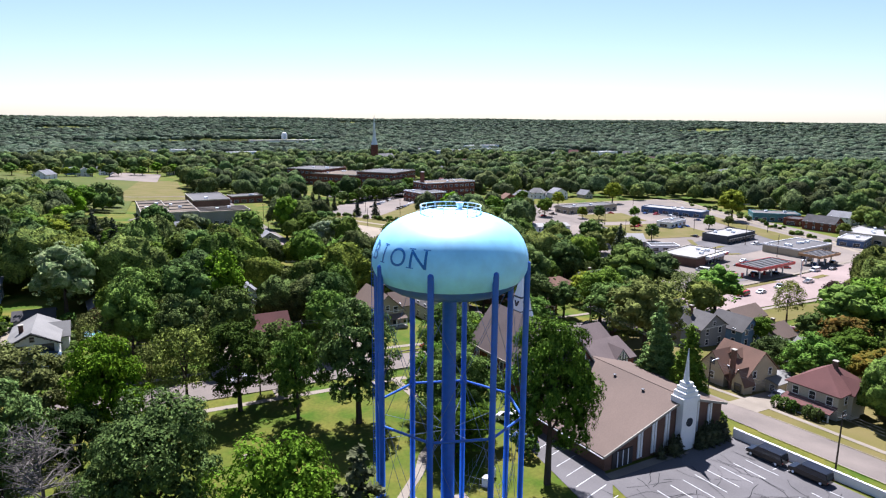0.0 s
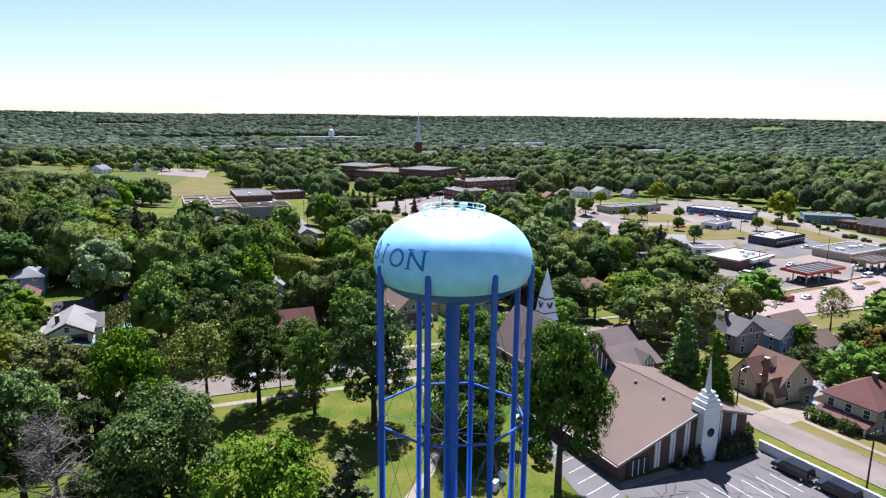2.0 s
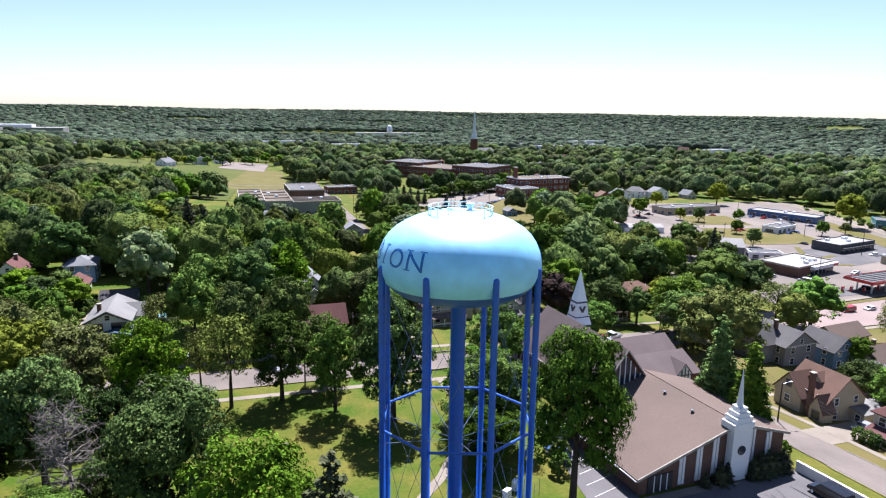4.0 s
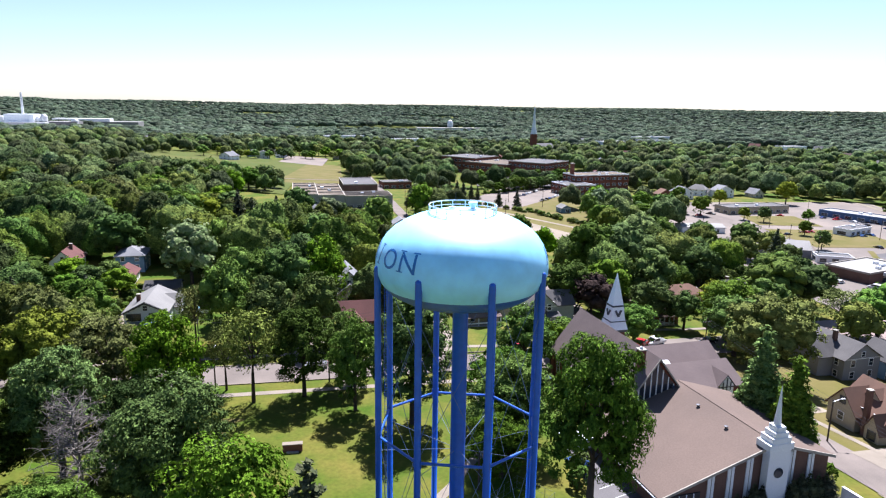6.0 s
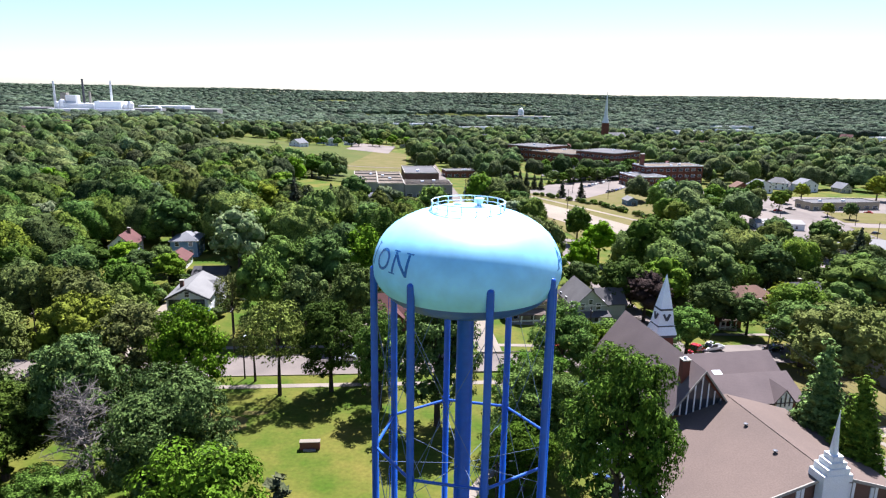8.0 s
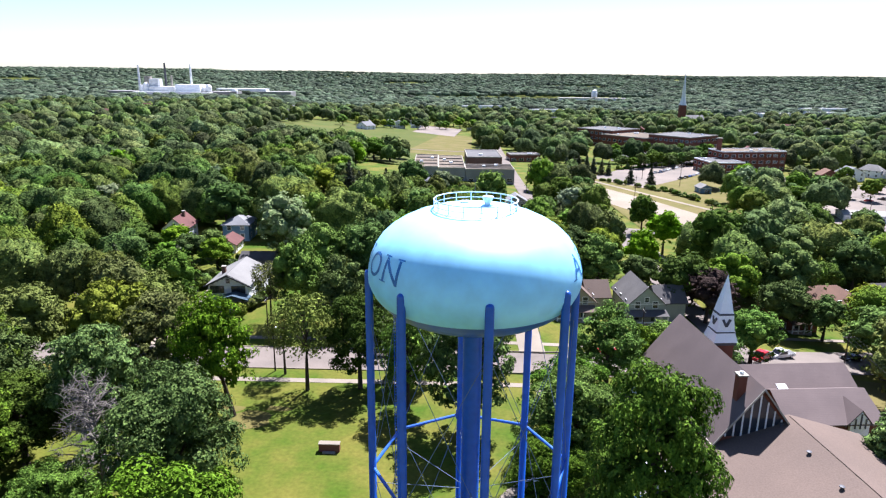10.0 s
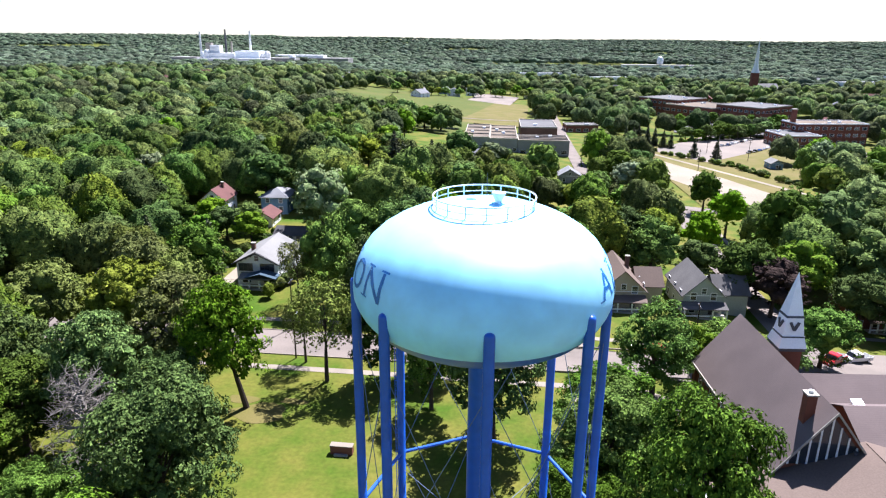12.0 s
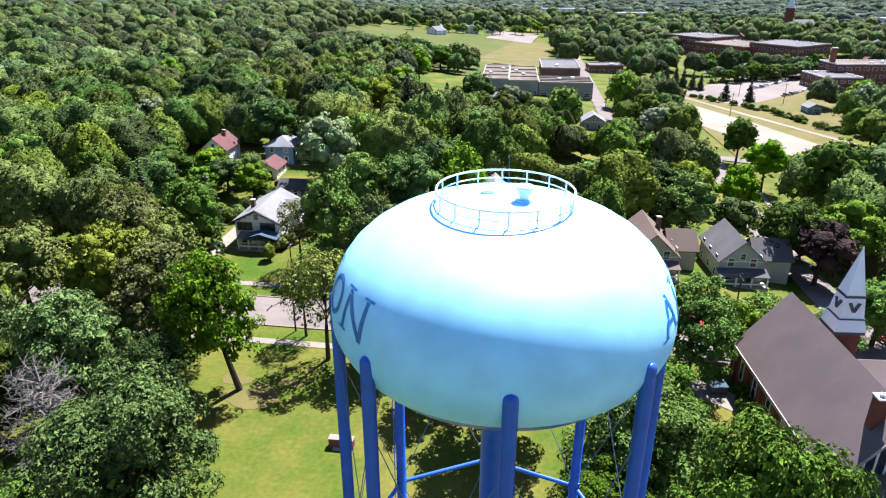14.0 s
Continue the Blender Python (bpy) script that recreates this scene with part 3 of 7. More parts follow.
    if wing:
        wx0, wx1, wy0, wy1, we, wt, across = wing
        xm, ym = (wx0 + wx1) / 2, (wy0 + wy1) / 2
        if across:
            m = pose(xm, ym, 0, 0, 0, 90)
            a, b = (wy1 - wy0) / 2, (wx1 - wx0) / 2
        else:
            m = pose(xm, ym, 0)
            a, b = (wx1 - wx0) / 2, (wy1 - wy0) / 2
        part("wing_wall", turned(prism([(-a, deep), (a, deep), (a, we), (0, wt - 0.2), (-a, we)], -b, b), m), wall, h)
        part("wing_roof", turned(gable_roof(-a, a, -b, b, we, wt), m), roof, h)
        if not across:
            window(h, xm, wy0 - 0.02, we * 0.6, 1.2, 1.4, "s")
    if extras == "tan":
        # a second, lower front gable, its dark timbering and a hooded entrance
        part("bay_wall", prism([(2.6, deep), (5.6, deep), (5.6, 3.3), (4.1, 5.6), (2.6, 3.3)], -hd - 1.6, -hd + 1.0), wall, h)
        part("bay_roof", gable_roof(2.6, 5.6, -hd - 1.6, -hd + 1.0, 3.3, 5.9, 0.35), roof, h)
        window(h, 4.1, -hd - 1.62, 2.0, 1.5, 1.5, "s", M_DARK)
        window(h, -2.5, -hd - 1.68, 5.6, 1.1, 1.2, "s", M_DARK)
        part("entrance_hood", turned(prism([(-1.5, 2.3), (0, 3.4), (1.5, 2.3), (1.5, 2.15), (0, 3.25), (-1.5, 2.15)], -hd - 1.6, -hd), pose(0.6, 0, 0)), roof, h)
        part("dormer", prism([(-1.3, 6.3), (1.3, 6.3), (1.3, 7.2), (0, 8.2), (-1.3, 7.2)], -2.6, 0.4), wall, h)
        part("dormer_roof", gable_roof(-1.3, 1.3, -2.6, 0.4, 7.2, 8.4, 0.3), roof, h)
    return h


def flat_building(name, label, x, y, rz, w, d, top, wall, roof, band=None, windows=0, rows=1, units=2, category="building"):
    """A flat-roofed building with a parapet, roof units and rows of windows."""
    FOOTPRINTS.append((x, y, max(w, d) / 2 + 1.0))
    h = thing(name, on_ground(x, y, rz), label, category)
    hw, hd = w / 2, d / 2
    part("wall", box(-hw, hw, -hd, hd, -3, top), wall, h)
    part("roof", box(-hw + 0.3, hw - 0.3, -hd + 0.3, hd - 0.3, top - 0.2, top + 0.05), roof, h)
    rim = bmesh.new()
    for a in ((-hw - 0.05, hw + 0.05, -hd - 0.05, -hd + 0.3), (-hw - 0.05, hw + 0.05, hd - 0.3, hd + 0.05), (-hw - 0.05, -hw + 0.3, -hd + 0.3, hd - 0.3), (hw - 0.3, hw + 0.05, -hd + 0.3, hd - 0.3)):
        box(*a, top - 0.25, top + 0.45, rim)
    part("parapet", rim, band or wall, h)
    rnd = random.Random(int(abs(x * 7 + y)))
    for _ in range(units):
        ux, uy = rnd.uniform(-hw * 0.6, hw * 0.6), rnd.uniform(-hd * 0.6, hd * 0.6)
        part("roof_unit", turned(box(-0.9, 0.9, -0.7, 0.7, 0, 1.0, bevel=0.06), pose(ux, uy, top + 0.05)), M_TIN, h)
    for r in range(rows if windows else 0):
        z = 1.7 + r * (top / rows)
        n = windows
        for i in range(n):
            window(h, -hw + w * (i + 0.5) / n, -hd - 0.03, z, w / n * 0.55, min(1.7, top / rows * 0.5), "s")
        m = max(1, int(n * d / w))
        for i in range(m):
            window(h, -hw - 0.03, -hd + d * (i + 0.5) / m, z, d / m * 0.5, min(1.7, top / rows * 0.5), "w")
            window(h, hw + 0.03, -hd + d * (i + 0.5) / m, z, d / m * 0.5, min(1.7, top / rows * 0.5), "e")
    return h


# the modern church with its low sweeping roof and white steeple
mc = thing("modern_church", pose(44.6, 5.6, 0, 0, 0, 5.5), "modern brick church with a wide sweeping brown roof", "church")
FOOTPRINTS.append((41, 17, 19))
L_, XL, XR = 21.0, -17.4, 10.4
ZR, ZL, ZRR = 8.1, 2.7, 4.9
part("wall", prism([(XL + 0.8, -1), (XR - 0.6, -1), (XR - 0.6, ZRR - 0.1), (0, ZR - 0.4), (XL + 0.8, ZL)], 0.5, L_), M_BRICK_BROWN, mc)
part("roof", prism([(XL, ZL), (0, ZR), (XR, ZRR), (XR, ZRR - 0.35), (0, ZR - 0.35), (XL, ZL - 0.35)], 0, L_ + 0.4), M_ROOF_TAN, mc, "wide brown-grey shingled roof")
part("fascia", prism([(XL - 0.02, ZL - 0.36), (XL, ZL + 0.04), (0, ZR + 0.04), (XR, ZRR + 0.04), (XR, ZRR - 0.36), (0, ZR - 0.36)], -0.16, -0.01), M_STONE, mc)
part("gutter", box(XL - 0.14, XL - 0.01, 0, L_, ZL - 0.36, ZL - 0.2), M_WHITE, mc)
part("ridge_cap", box(-0.12, 0.12, 0.6, L_, ZR - 0.02, ZR + 0.05), M_ROOF_TAN, mc)
for i, (a, z0, z1) in enumerate(((-9.4, 0.2, 4.6), (-6.4, 0.2, 5.6), (-3.5, 0.2, 6.5), (3.4, 0.2, 6.4), (6.7, 0.2, 5.4))):
    pane = part("window_panel", box(a - 0.5, a + 0.5, 0.34, 0.48, z0, z1), M_WHITE, mc, "tall pale panelled window strip")
    part("mullion", box(a - 0.04, a + 0.04, 0.28, 0.33, z0, z1), M_STONE, pane)
part("entrance", box(-15.2, -11.0, 0.3, 0.48, -0.2, 2.5), M_DARK, mc, "dark glazed entrance under the eave")
for a in (-14.2, -13.1, -12.0):
    part("door_bar", box(a - 0.05, a + 0.05, 0.2, 0.29, 0, 2.5), M_TIN, mc)
for a, b in ((-2.6, 6.5), (-2.2, 13.2), (-2.0, 19.6)):
    z = ZR + a * (ZR - ZL) / -XL
    part("roof_vent", turned(lathe([(0.16, -0.1), (0.16, 0.25), (0.3, 0.28), (0.3, 0.38), (0.0, 0.46)], 12), pose(a, b, z)), M_SLATE, mc)
stp = part("steeple", box(-1.7, 1.7, -0.9, 0.3, -0.5, 7.7), M_WHITE, mc, "white stepped steeple with a needle spire")
for w_, z0, z1, d_ in ((1.95, 7.6, 8.5, 0.95), (1.5, 8.5, 9.3, 0.85), (1.08, 9.3, 10.0, 0.7), (0.7, 10.0, 10.7, 0.5)):
    part("steeple_step", box(-w_, w_, -d_ - 0.1, d_ + 0.5, z0 - 0.06, z1, bevel=0.03), M_WHITE, stp)
part("spire", tube([(0, 0.3, 10.6), (0, 0.3, 16.2)], [0.5, 0.03], 8), M_WHITE, stp)
part("round_window", turned(lathe([(0.0, 0), (0.72, 0), (0.72, 0.12), (0.0, 0.12)], 28), pose(0, -0.9, 4.3, 90)), M_GLASS, stp)

# the old brick church with its steep roof, chimney and white spire
bc = thing("brick_church", pose(36.7, 38.6, 0, 0, 0, 4.9), "old red brick church with a steep mauve roof", "church")
FOOTPRINTS += [(36, 32, 9), (36, 44, 9), (45, 52, 6)]
HW, Y0, Y1, EV, AP = 5.6, -13.4, 12.2, 5.7, 12.9
part("wall", prism([(-HW, -1), (HW, -1), (HW, EV), (0, AP - 0.25), (-HW, EV)], Y0, Y1), M_BRICK, bc)
part("roof", gable_roof(-HW, HW, Y0 - 0.2, Y1 + 0.2, EV, AP, 0.5, 0.22), M_ROOF_MAUVE, bc, "steep mauve-grey shingled roof")
part("eaves_board", box(-HW - 0.62, -HW - 0.5, Y0 - 0.6, Y1 + 0.6, EV - 1.05, EV - 0.62), M_STONE, bc)
for i in range(6):
    yy = Y0 + 2.2 + i * 4.2
    window(bc, -HW - 0.03, yy, 2.7, 1.0, 3.0, "w", M_WHITE)
    part("buttress", box(-HW - 0.4, -HW - 0.01, yy + 1.75, yy + 2.35, -0.5, 4.6), M_BRICK, bc)
gw = part("gable_glazing", prism([(-HW + 0.6, EV + 0.2), (HW - 0.6, EV + 0.2), (0, AP - 1.0)], Y0 - 0.12, Y0 - 0.02), M_GLASS, bc, "dark glazed gable with white bars")
for i in range(-4, 5):
    h_ = (AP - 1.0 - EV - 0.2) * (1 - abs(i * 1.05) / (HW - 0.6))
    if h_ > 0.3:
        part("glazing_bar", box(i * 1.05 - 0.1, i * 1.05 + 0.1, Y0 - 0.2, Y0 - 0.13, EV + 0.2, EV + 0.2 + h_), M_WHITE, gw)
part("bargeboard", prism([(-HW - 0.5, EV - 0.65), (0, AP + 0.02), (HW + 0.5, EV - 0.65), (HW + 0.5, EV - 1.0), (0, AP - 0.35), (-HW - 0.5, EV - 1.0)], Y0 - 0.8, Y0 - 0.68), M_STONE, bc)
cm = part("chimney", box(-2.3, -1.2, Y0 + 1.6, Y0 + 2.7, 4, 13.5), M_BRICK, bc)
part("chimney_cap", box(-2.42, -1.08, Y0 + 1.48, Y0 + 2.82, 13.5, 13.68), M_STONE, cm)
part("flue", turned(lathe([(0.26, 13.68), (0.26, 14.0), (0.2, 14.0), (0.2, 13.66)], 10), pose(-1.75, Y0 + 2.15, 0)), M_WHITE, cm)
st = part("bell_tower", box(5.4, 8.6, 10.4, 13.6, -2.5, 8.2), M_BRICK, bc)
part("cornice", box(5.1, 8.9, 10.1, 13.9, 8.2, 8.7), M_SLATE, st)
sx, sy = 7.0, 12.0


def pyramid(r0, z0, r1, z1, sides=4, twist=45):
    return turned(lathe([(0, z0), (r0 * 1.414, z0), (r1 * 1.414 + 1e-3, z1), (0, z1)], sides), pose(sx, sy, 0, 0, 0, twist))


part("spire_base", pyramid(2.0, 8.7, 1.5, 10.6), M_TIN, st, "silvery sheet-metal spire base")
part("belfry", pyramid(1.5, 10.6, 1.2, 13.2), M_TIN, st, "silvery belfry with dark louvres")
part("dark_band", pyramid(1.3, 13.2, 1.2, 13.5), M_SLATE, st)
part("spire", pyramid(1.15, 13.5, 0.02, 19.8), M_TIN, st, "pointed silvery metal spire")
for a in range(4):
    lv = part("louvre", prism([(-0.8, 0.6), (-0.42, 0.7), (-0.06, -0.1), (0.42, 0.7), (0.8, 0.6), (0.2, -0.6), (-0.2, -0.6)], -0.1, 0.06), M_SLATE, st, "dark V-shaped louvre")
    lv.matrix_basis = pose(sx, sy, 0) @ pose(0, 0, 0, 0, 0, 90 * a) @ pose(0, -1.4, 11.9, -6)
    part("spire_band", turned(box(-1.62, 1.62, -0.05, 0.05, -0.1, 0.1), pose(sx, sy, 0) @ pose(0, 0, 0, 0, 0, 90 * a) @ pose(0, -1.62, 10.35, -14)), M_SLATE, st)

# low annex roofs beside the brick church
an = thing("church_annex", pose(54.0, 45.0, -1.0, 0, 0, 5), "low brick church annex with dark mauve roofs", "building")
FOOTPRINTS += [(50, 46, 9), (60, 44, 9)]
part("wall", turned(prism([(-5, -3), (5, -3), (5, 3.4), (0, 6.2), (-5, 3.4)], -8.8, 9.5), pose(0, 4, 0, 0, 0, 90)), M_BRICK, an)
part("roof", turned(gable_roof(-5, 5, -8.8, 9.5, 3.4, 6.4), pose(0, 4, 0, 0, 0, 90)), M_ROOF_MAUVE, an)
part("lower_wall", turned(prism([(-5.5, -3), (5.5, -3), (5.5, 2.9), (0, 5.4), (-5.5, 2.9)], -5.2, 9), pose(2, -3.4, 0, 0, 0, 90)), M_BRICK, an)
part("lower_roof", turned(gable_roof(-5.5, 5.5, -5.2, 9, 2.9, 5.6), pose(2, -3.4, 0, 0, 0, 90)), M_ROOF_MAUVE, an)
part("porch_gable", gable_roof(1.7, 5.3, -8.9, -4, 2.9, 5.0), M_ROOF_MAUVE, an)
part("porch_wall", prism([(2.0, -3), (5.0, -3), (5.0, 2.9), (3.5, 4.7), (2.0, 2.9)], -9.3, -4), M_WHITE, an)
for a in (2.7, 3.5, 4.3):
    part("timber", box(a - 0.1, a + 0.1, -9.42, -9.31, 2.0, 4.4 - abs(a - 3.5)), M_SLATE, an)
part("skylight", turned(box(-0.8, 0.8, -0.6, 0.6, 0, 0.35, bevel=0.05), pose(-4.6, -1.8, 5.0, 20)), M_WHITE, an)

# dwellings
wh = house("white two-storey house with a pale grey roof and blue porch", -52.4, 91.5, 1, 9.0, 14, 5.6, 7.9, M_SIDING, M_ROOF_PALE, chimney=(-2.2, -2.5, 8.3), porch=(7.0, 2.6, 3.2), windows=0, wing=(2.5, 6.0, 0, 6, 4.6, 6.8, True))
for a in (-2.5, 2.2):
    wn_ = window(wh, a, -7.03, 4.3, 2.9, 1.5, "s", M_DARK)
    for b in (-0.5, 0.5):
        part("mullion", box(b - 0.06, b + 0.06, -0.08, -0.05, -0.75, 0.75), M_DARK, wn_)
    window(wh, a, -7.03, 1.7, 1.6, 1.5, "s", M_DARK)
part("bargeboard", prism([(-5.4, 5.15), (0, 7.75), (5.4, 5.15), (5.4, 4.85), (0, 7.4), (-5.4, 4.85)], -7.68, -7.56), M_DARK, wh, "dark painted bargeboard")
for i in range(-4, 5):
    part("bracket", box(i * 1.1 - 0.07, i * 1.1 + 0.07, -7.55, -7.02, 7.2 - abs(i) * 0.53, 7.36 - abs(i) * 0.53), M_DARK, wh)
part("porch_hood", turned(prism([(-3.4, 3.0), (0, 3.95), (3.4, 3.0), (3.4, 2.85), (0, 3.8), (-3.4, 2.85)], -10.2, -7.05), pose(1.6, 0, 0)), M_SLATE_BLUE, wh, "blue-grey porch roof")
house("white house with a dull red gable roof", -87, 142, 3, 7, 10, 5.4, 8.4, M_SIDING, M_ROOF_RED, chimney=(0.8, 1.5, 9.2))
house("blue house with a grey hipped roof", -70.5, 148, 3, 8, 10, 5.2, 7.4, M_SIDING_BLUE, M_ROOF_GREY, "hip")
house("low white house with a reddish roof", -69, 133, 3, 6, 8, 2.8, 4.6, M_SIDING, M_ROOF_RED, windows=1)
house("dark-roofed garage with a weathered wall", -55.5, 118, 2, 8.5, 7, 2.6, 4.0, M_SIDING_GREY, M_ROOF_DARK, "cross", windows=1, category="garage")
house("low outbuilding with brown brick gable", -40.5, 122, 6, 7, 9, 2.8, 4.6, M_BRICK_DARK, M_ROOF_GREY, windows=1)
house("white house with a steep slate-grey roof", -7.0, 108, 2, 8, 12, 5.2, 9.0, M_SIDING, M_ROOF_GREY, wing=(-4, 4, -8.5, -4, 3.2, 6.2, False))
house("house with a rusty red-brown roof", -6.0, 83, 2, 9, 8, 3.4, 6.8, M_BRICK_DARK, M_ROOF_RED, "cross", windows=2, wing=(-3, 2, -6.5, -2, 2.6, 5.0, False))
house("brown house with a broad dark front gable", 23.8, 91, 4, 9, 13, 4.2, 8.4, M_STUCCO, M_ROOF_TAN, chimney=(2.0, 1.0, 9.0), porch=(9, 2.6, 3.2), windows=2, wing=(4, 9, -2, 5, 3.8, 6.6, True))
house("pale green house with a grey roof and wide porch", 40.2, 93, 4, 8, 12, 4.8, 8.6, M_SIDING_GREEN, M_ROOF_ASH, porch=(9, 2.6, 3.2), wing=(3.5, 10, -3.5, 4, 4.2, 7.0, True))
house("brown house with a pale arched porch", 77.5, 98, 5, 10, 9, 4.6, 7.6, M_BRICK_DARK, M_ROOF_TAN, "hip", porch=(5, 2.2, 3.4), windows=3)
house("house with a broad rusty brown hipped roof", 94, 112, 5, 15, 11, 4.2, 7.4, M_BRICK_DARK, M_ROOF_BROWN, "hip", windows=3)
house("grey house with several steep dark gables", 112, 115, 5, 12, 10, 4.6, 8.4, M_SIDING_GREY, M_ROOF_ASH, "cross", chimney=(0, 1, 9), wing=(-3, 3, -8, 0, 4.4, 8.0, False))
house("tan stucco house with brown gables and tall chimney", 83.6, 27.2, -88, 9.5, 9.5, 4.6, 8.9, M_STUCCO, M_ROOF_BROWN, "cross", chimney=(1.9, -5.6, 9.3), windows=3, wing=(-5.6, 0.6, -6.4, 0, 4.3, 7.9, False), extras="tan")
house("square cream house with a dull red hipped roof", 87.8, 11.0, -82, 9.6, 11, 5.7, 9.2, M_SIDING_CREAM, M_ROOF_RED, "hip", porch=(9.6, 2.8, 3.5), windows=3, chimney=(0.5, 1.0, 9.9), wing=(2.6, 5.6, -1.8, 1.8, 5.9, 7.9, True))
house("tan garage with a pale flat-pitched roof", 89.0, 22.4, 5, 7.5, 4.6, 2.9, 3.4, M_STUCCO, M_ROOF_PALE, "cross", windows=1, category="garage")
house("pale grey garage with a grey gable roof", 111, 34.5, 4, 9, 11, 3.2, 5.8, M_SIDING_GREY, M_ROOF_PALE, "gable", windows=1, category="garage", wing=(-7.5, 0, -2.5, 3, 3.0, 5.4, True))
house("large grey two-storey house with a grey roof", 103, 59, 5, 10, 12, 5.6, 8.8, M_SIDING_GREY, M_ROOF_ASH, wing=(-9, -2, -3, 5, 5.6, 8.6, True), chimney=(-2, 0, 10))
house("grey-blue house with a grey roof", 113.5, 55, 5, 7.5, 10, 5.0, 8.0, M_SIDING_BLUE, M_ROOF_ASH)
house("small white garage with a grey roof", 124, 40, 10, 6, 6, 2.6, 4.2, M_SIDING, M_ROOF_PALE, windows=1, category="garage")
house("long low house with a brown-grey roof", 133, 69, 8, 13, 8, 2.8, 5.4, M_STUCCO, M_ROOF_TAN, "cross")
house("small white house with a brown-grey roof", 124, 51, 8, 9, 8, 2.8, 5.6, M_SIDING, M_ROOF_TAN, "cross", chimney=(1, 1, 6.4))
house("white house among trees with a grey roof", -95, 176, 3, 8, 10, 5, 7.6, M_SIDING, M_ROOF_GREY)
house("white house in the woods with a pale roof", -120, 118, 3, 8, 10, 5, 7.4, M_SIDING, M_ROOF_PALE)
house("long low house with a grey roof", -13, 256, 8, 15, 10, 4.0, 7.0, M_SIDING_GREY, M_ROOF_GREY, "cross")
house("grey house with two paired gables", 23.5, 236, 2, 9, 8, 3.5, 6.2, M_SIDING_GREY, M_ROOF_GREY, "gable", windows=2)
house("small white cottage with a grey roof", 24, 190, 2, 7, 9, 3.2, 5.6, M_SIDING, M_ROOF_GREY)
house("small blue-grey metal shed", 132, 309, 4, 6, 8, 3.5, 5.2, M_SIDING_BLUE, M_ROOF_PALE, windows=1, category="shed")
house("brick cottage beside the spruces", 62, 352, 20, 10, 8, 3, 5.2, M_BRICK_DARK, M_ROOF_BROWN, "cross")
house("low house with a pale grey roof among trees", -100.8, 306, 10, 13, 9, 3.4, 6.0, M_SIDING_GREY, M_ROOF_PALE, "cross")
for hx, hy, wl, rf in ((-109, 700, M_SIDING, M_ROOF_PALE), (-71, 692, M_SIDING, M_ROOF_GREY), (-84, 720, M_SIDING_BLUE, M_ROOF_GREY), (-52, 712, M_SIDING, M_ROOF_BROWN), (10, 700, M_SIDING_CREAM, M_ROOF_GREY), (-140, 392, M_SIDING, M_ROOF_GREY), (-60, 760, M_SIDING, M_ROOF_GREY), (-95, 790, M_SIDING_BLUE, M_ROOF_GREY), (-20, 770, M_SIDING, M_ROOF_DARK), (266, 382, M_SIDING, M_ROOF_PALE), (279, 372, M_SIDING, M_ROOF_GREY), (243, 366, M_SIDING, M_ROOF_GREY), (304, 369, M_SIDING_CREAM, M_ROOF_GREY), (229, 366, M_BRICK_DARK, M_ROOF_BROWN), (-230, 330, M_SIDING, M_ROOF_RED), (-155, 250, M_SIDING, M_ROOF_RED), (420, 260, M_SIDING, M_ROOF_BROWN), (395, 290, M_SIDING, M_ROOF_GREY)):
    k_ = abs(hx * 7 + hy * 3) % 5
    house("distant gabled house half hidden by trees", hx, hy, (6, 84, -20, 40, 95)[k_], 8 + k_ % 3, 10 + k_, 3.2 + 0.5 * k_, 6.6 + 0.55 * k_, wl, rf, ("gable", "cross", "gable", "hip", "cross")[k_], wing=(-3, 3, -8, 0, 3.0, 5.6, False) if k_ % 2 else None)

# shops, school and works
shop = flat_building("corner_shop", "low brown brick shop with a pale roof and white front", 195.5, 149, 17, 27, 17, 4.4, M_BRICK_BROWN, M_FLAT_PALE, M_STONE, 0, units=4)
part("front_canopy", prism([(-5.0, 3.0), (13.9, 3.0), (13.9, 4.3), (-5.0, 4.3)], -10.4, -8.6), M_WHITE, shop, "white sloping shopfront canopy")
part("shop_window", box(-4.6, 13.0, -8.62, -8.52, 0.4, 2.8), M_GLASS, shop)
for a in (-1.6, 1.4, 4.4, 7.4, 10.4):
    part("mullion", box(a - 0.06, a + 0.06, -8.7, -8.63, 0.3, 2.9), M_WHITE, shop)
part("sign_panel", box(9.6, 12.8, -10.6, -10.42, 3.2, 4.2), M_RED, shop, "red panel over the shopfront")
part("side_canopy", box(13.55, 15.4, -8.0, 6.0, 3.0, 3.3), M_WHITE, shop)
shop = flat_building("dark_shop", "low dark brick shop with a pale roof", 257, 183, 13, 29, 14, 4.2, M_SLATE, M_FLAT_PALE, None, 0, units=4)
for i in range(7):
    part("shop_window", box(-13.2 + i * 3.9, -10.6 + i * 3.9, -7.08, -7.01, 0.6, 2.6), M_GLASS, shop)
part("awning", box(-14.4, 14.4, -8.4, -7.05, 2.8, 3.05), M_DARK, shop)
shop = flat_building("filling_shop", "low grey-roofed shop beside the filling station", 262, 146, 8, 30, 18, 4.0, M_STUCCO, M_FLAT_GREY, M_WHITE, 0, units=5)
part("shop_window", box(-13, 13, -9.08, -9.01, 0.5, 2.7), M_GLASS, shop)
for i in range(8):
    part("mullion", box(-11.4 + i * 3.2, -11.28 + i * 3.2, -9.16, -9.09, 0.4, 2.8), M_WHITE, shop)
flat_building("long_shop", "long low building with a grey roof", 254, 302, 5, 44, 14, 4.6, M_STUCCO, M_FLAT_GREY, M_STONE, 8)
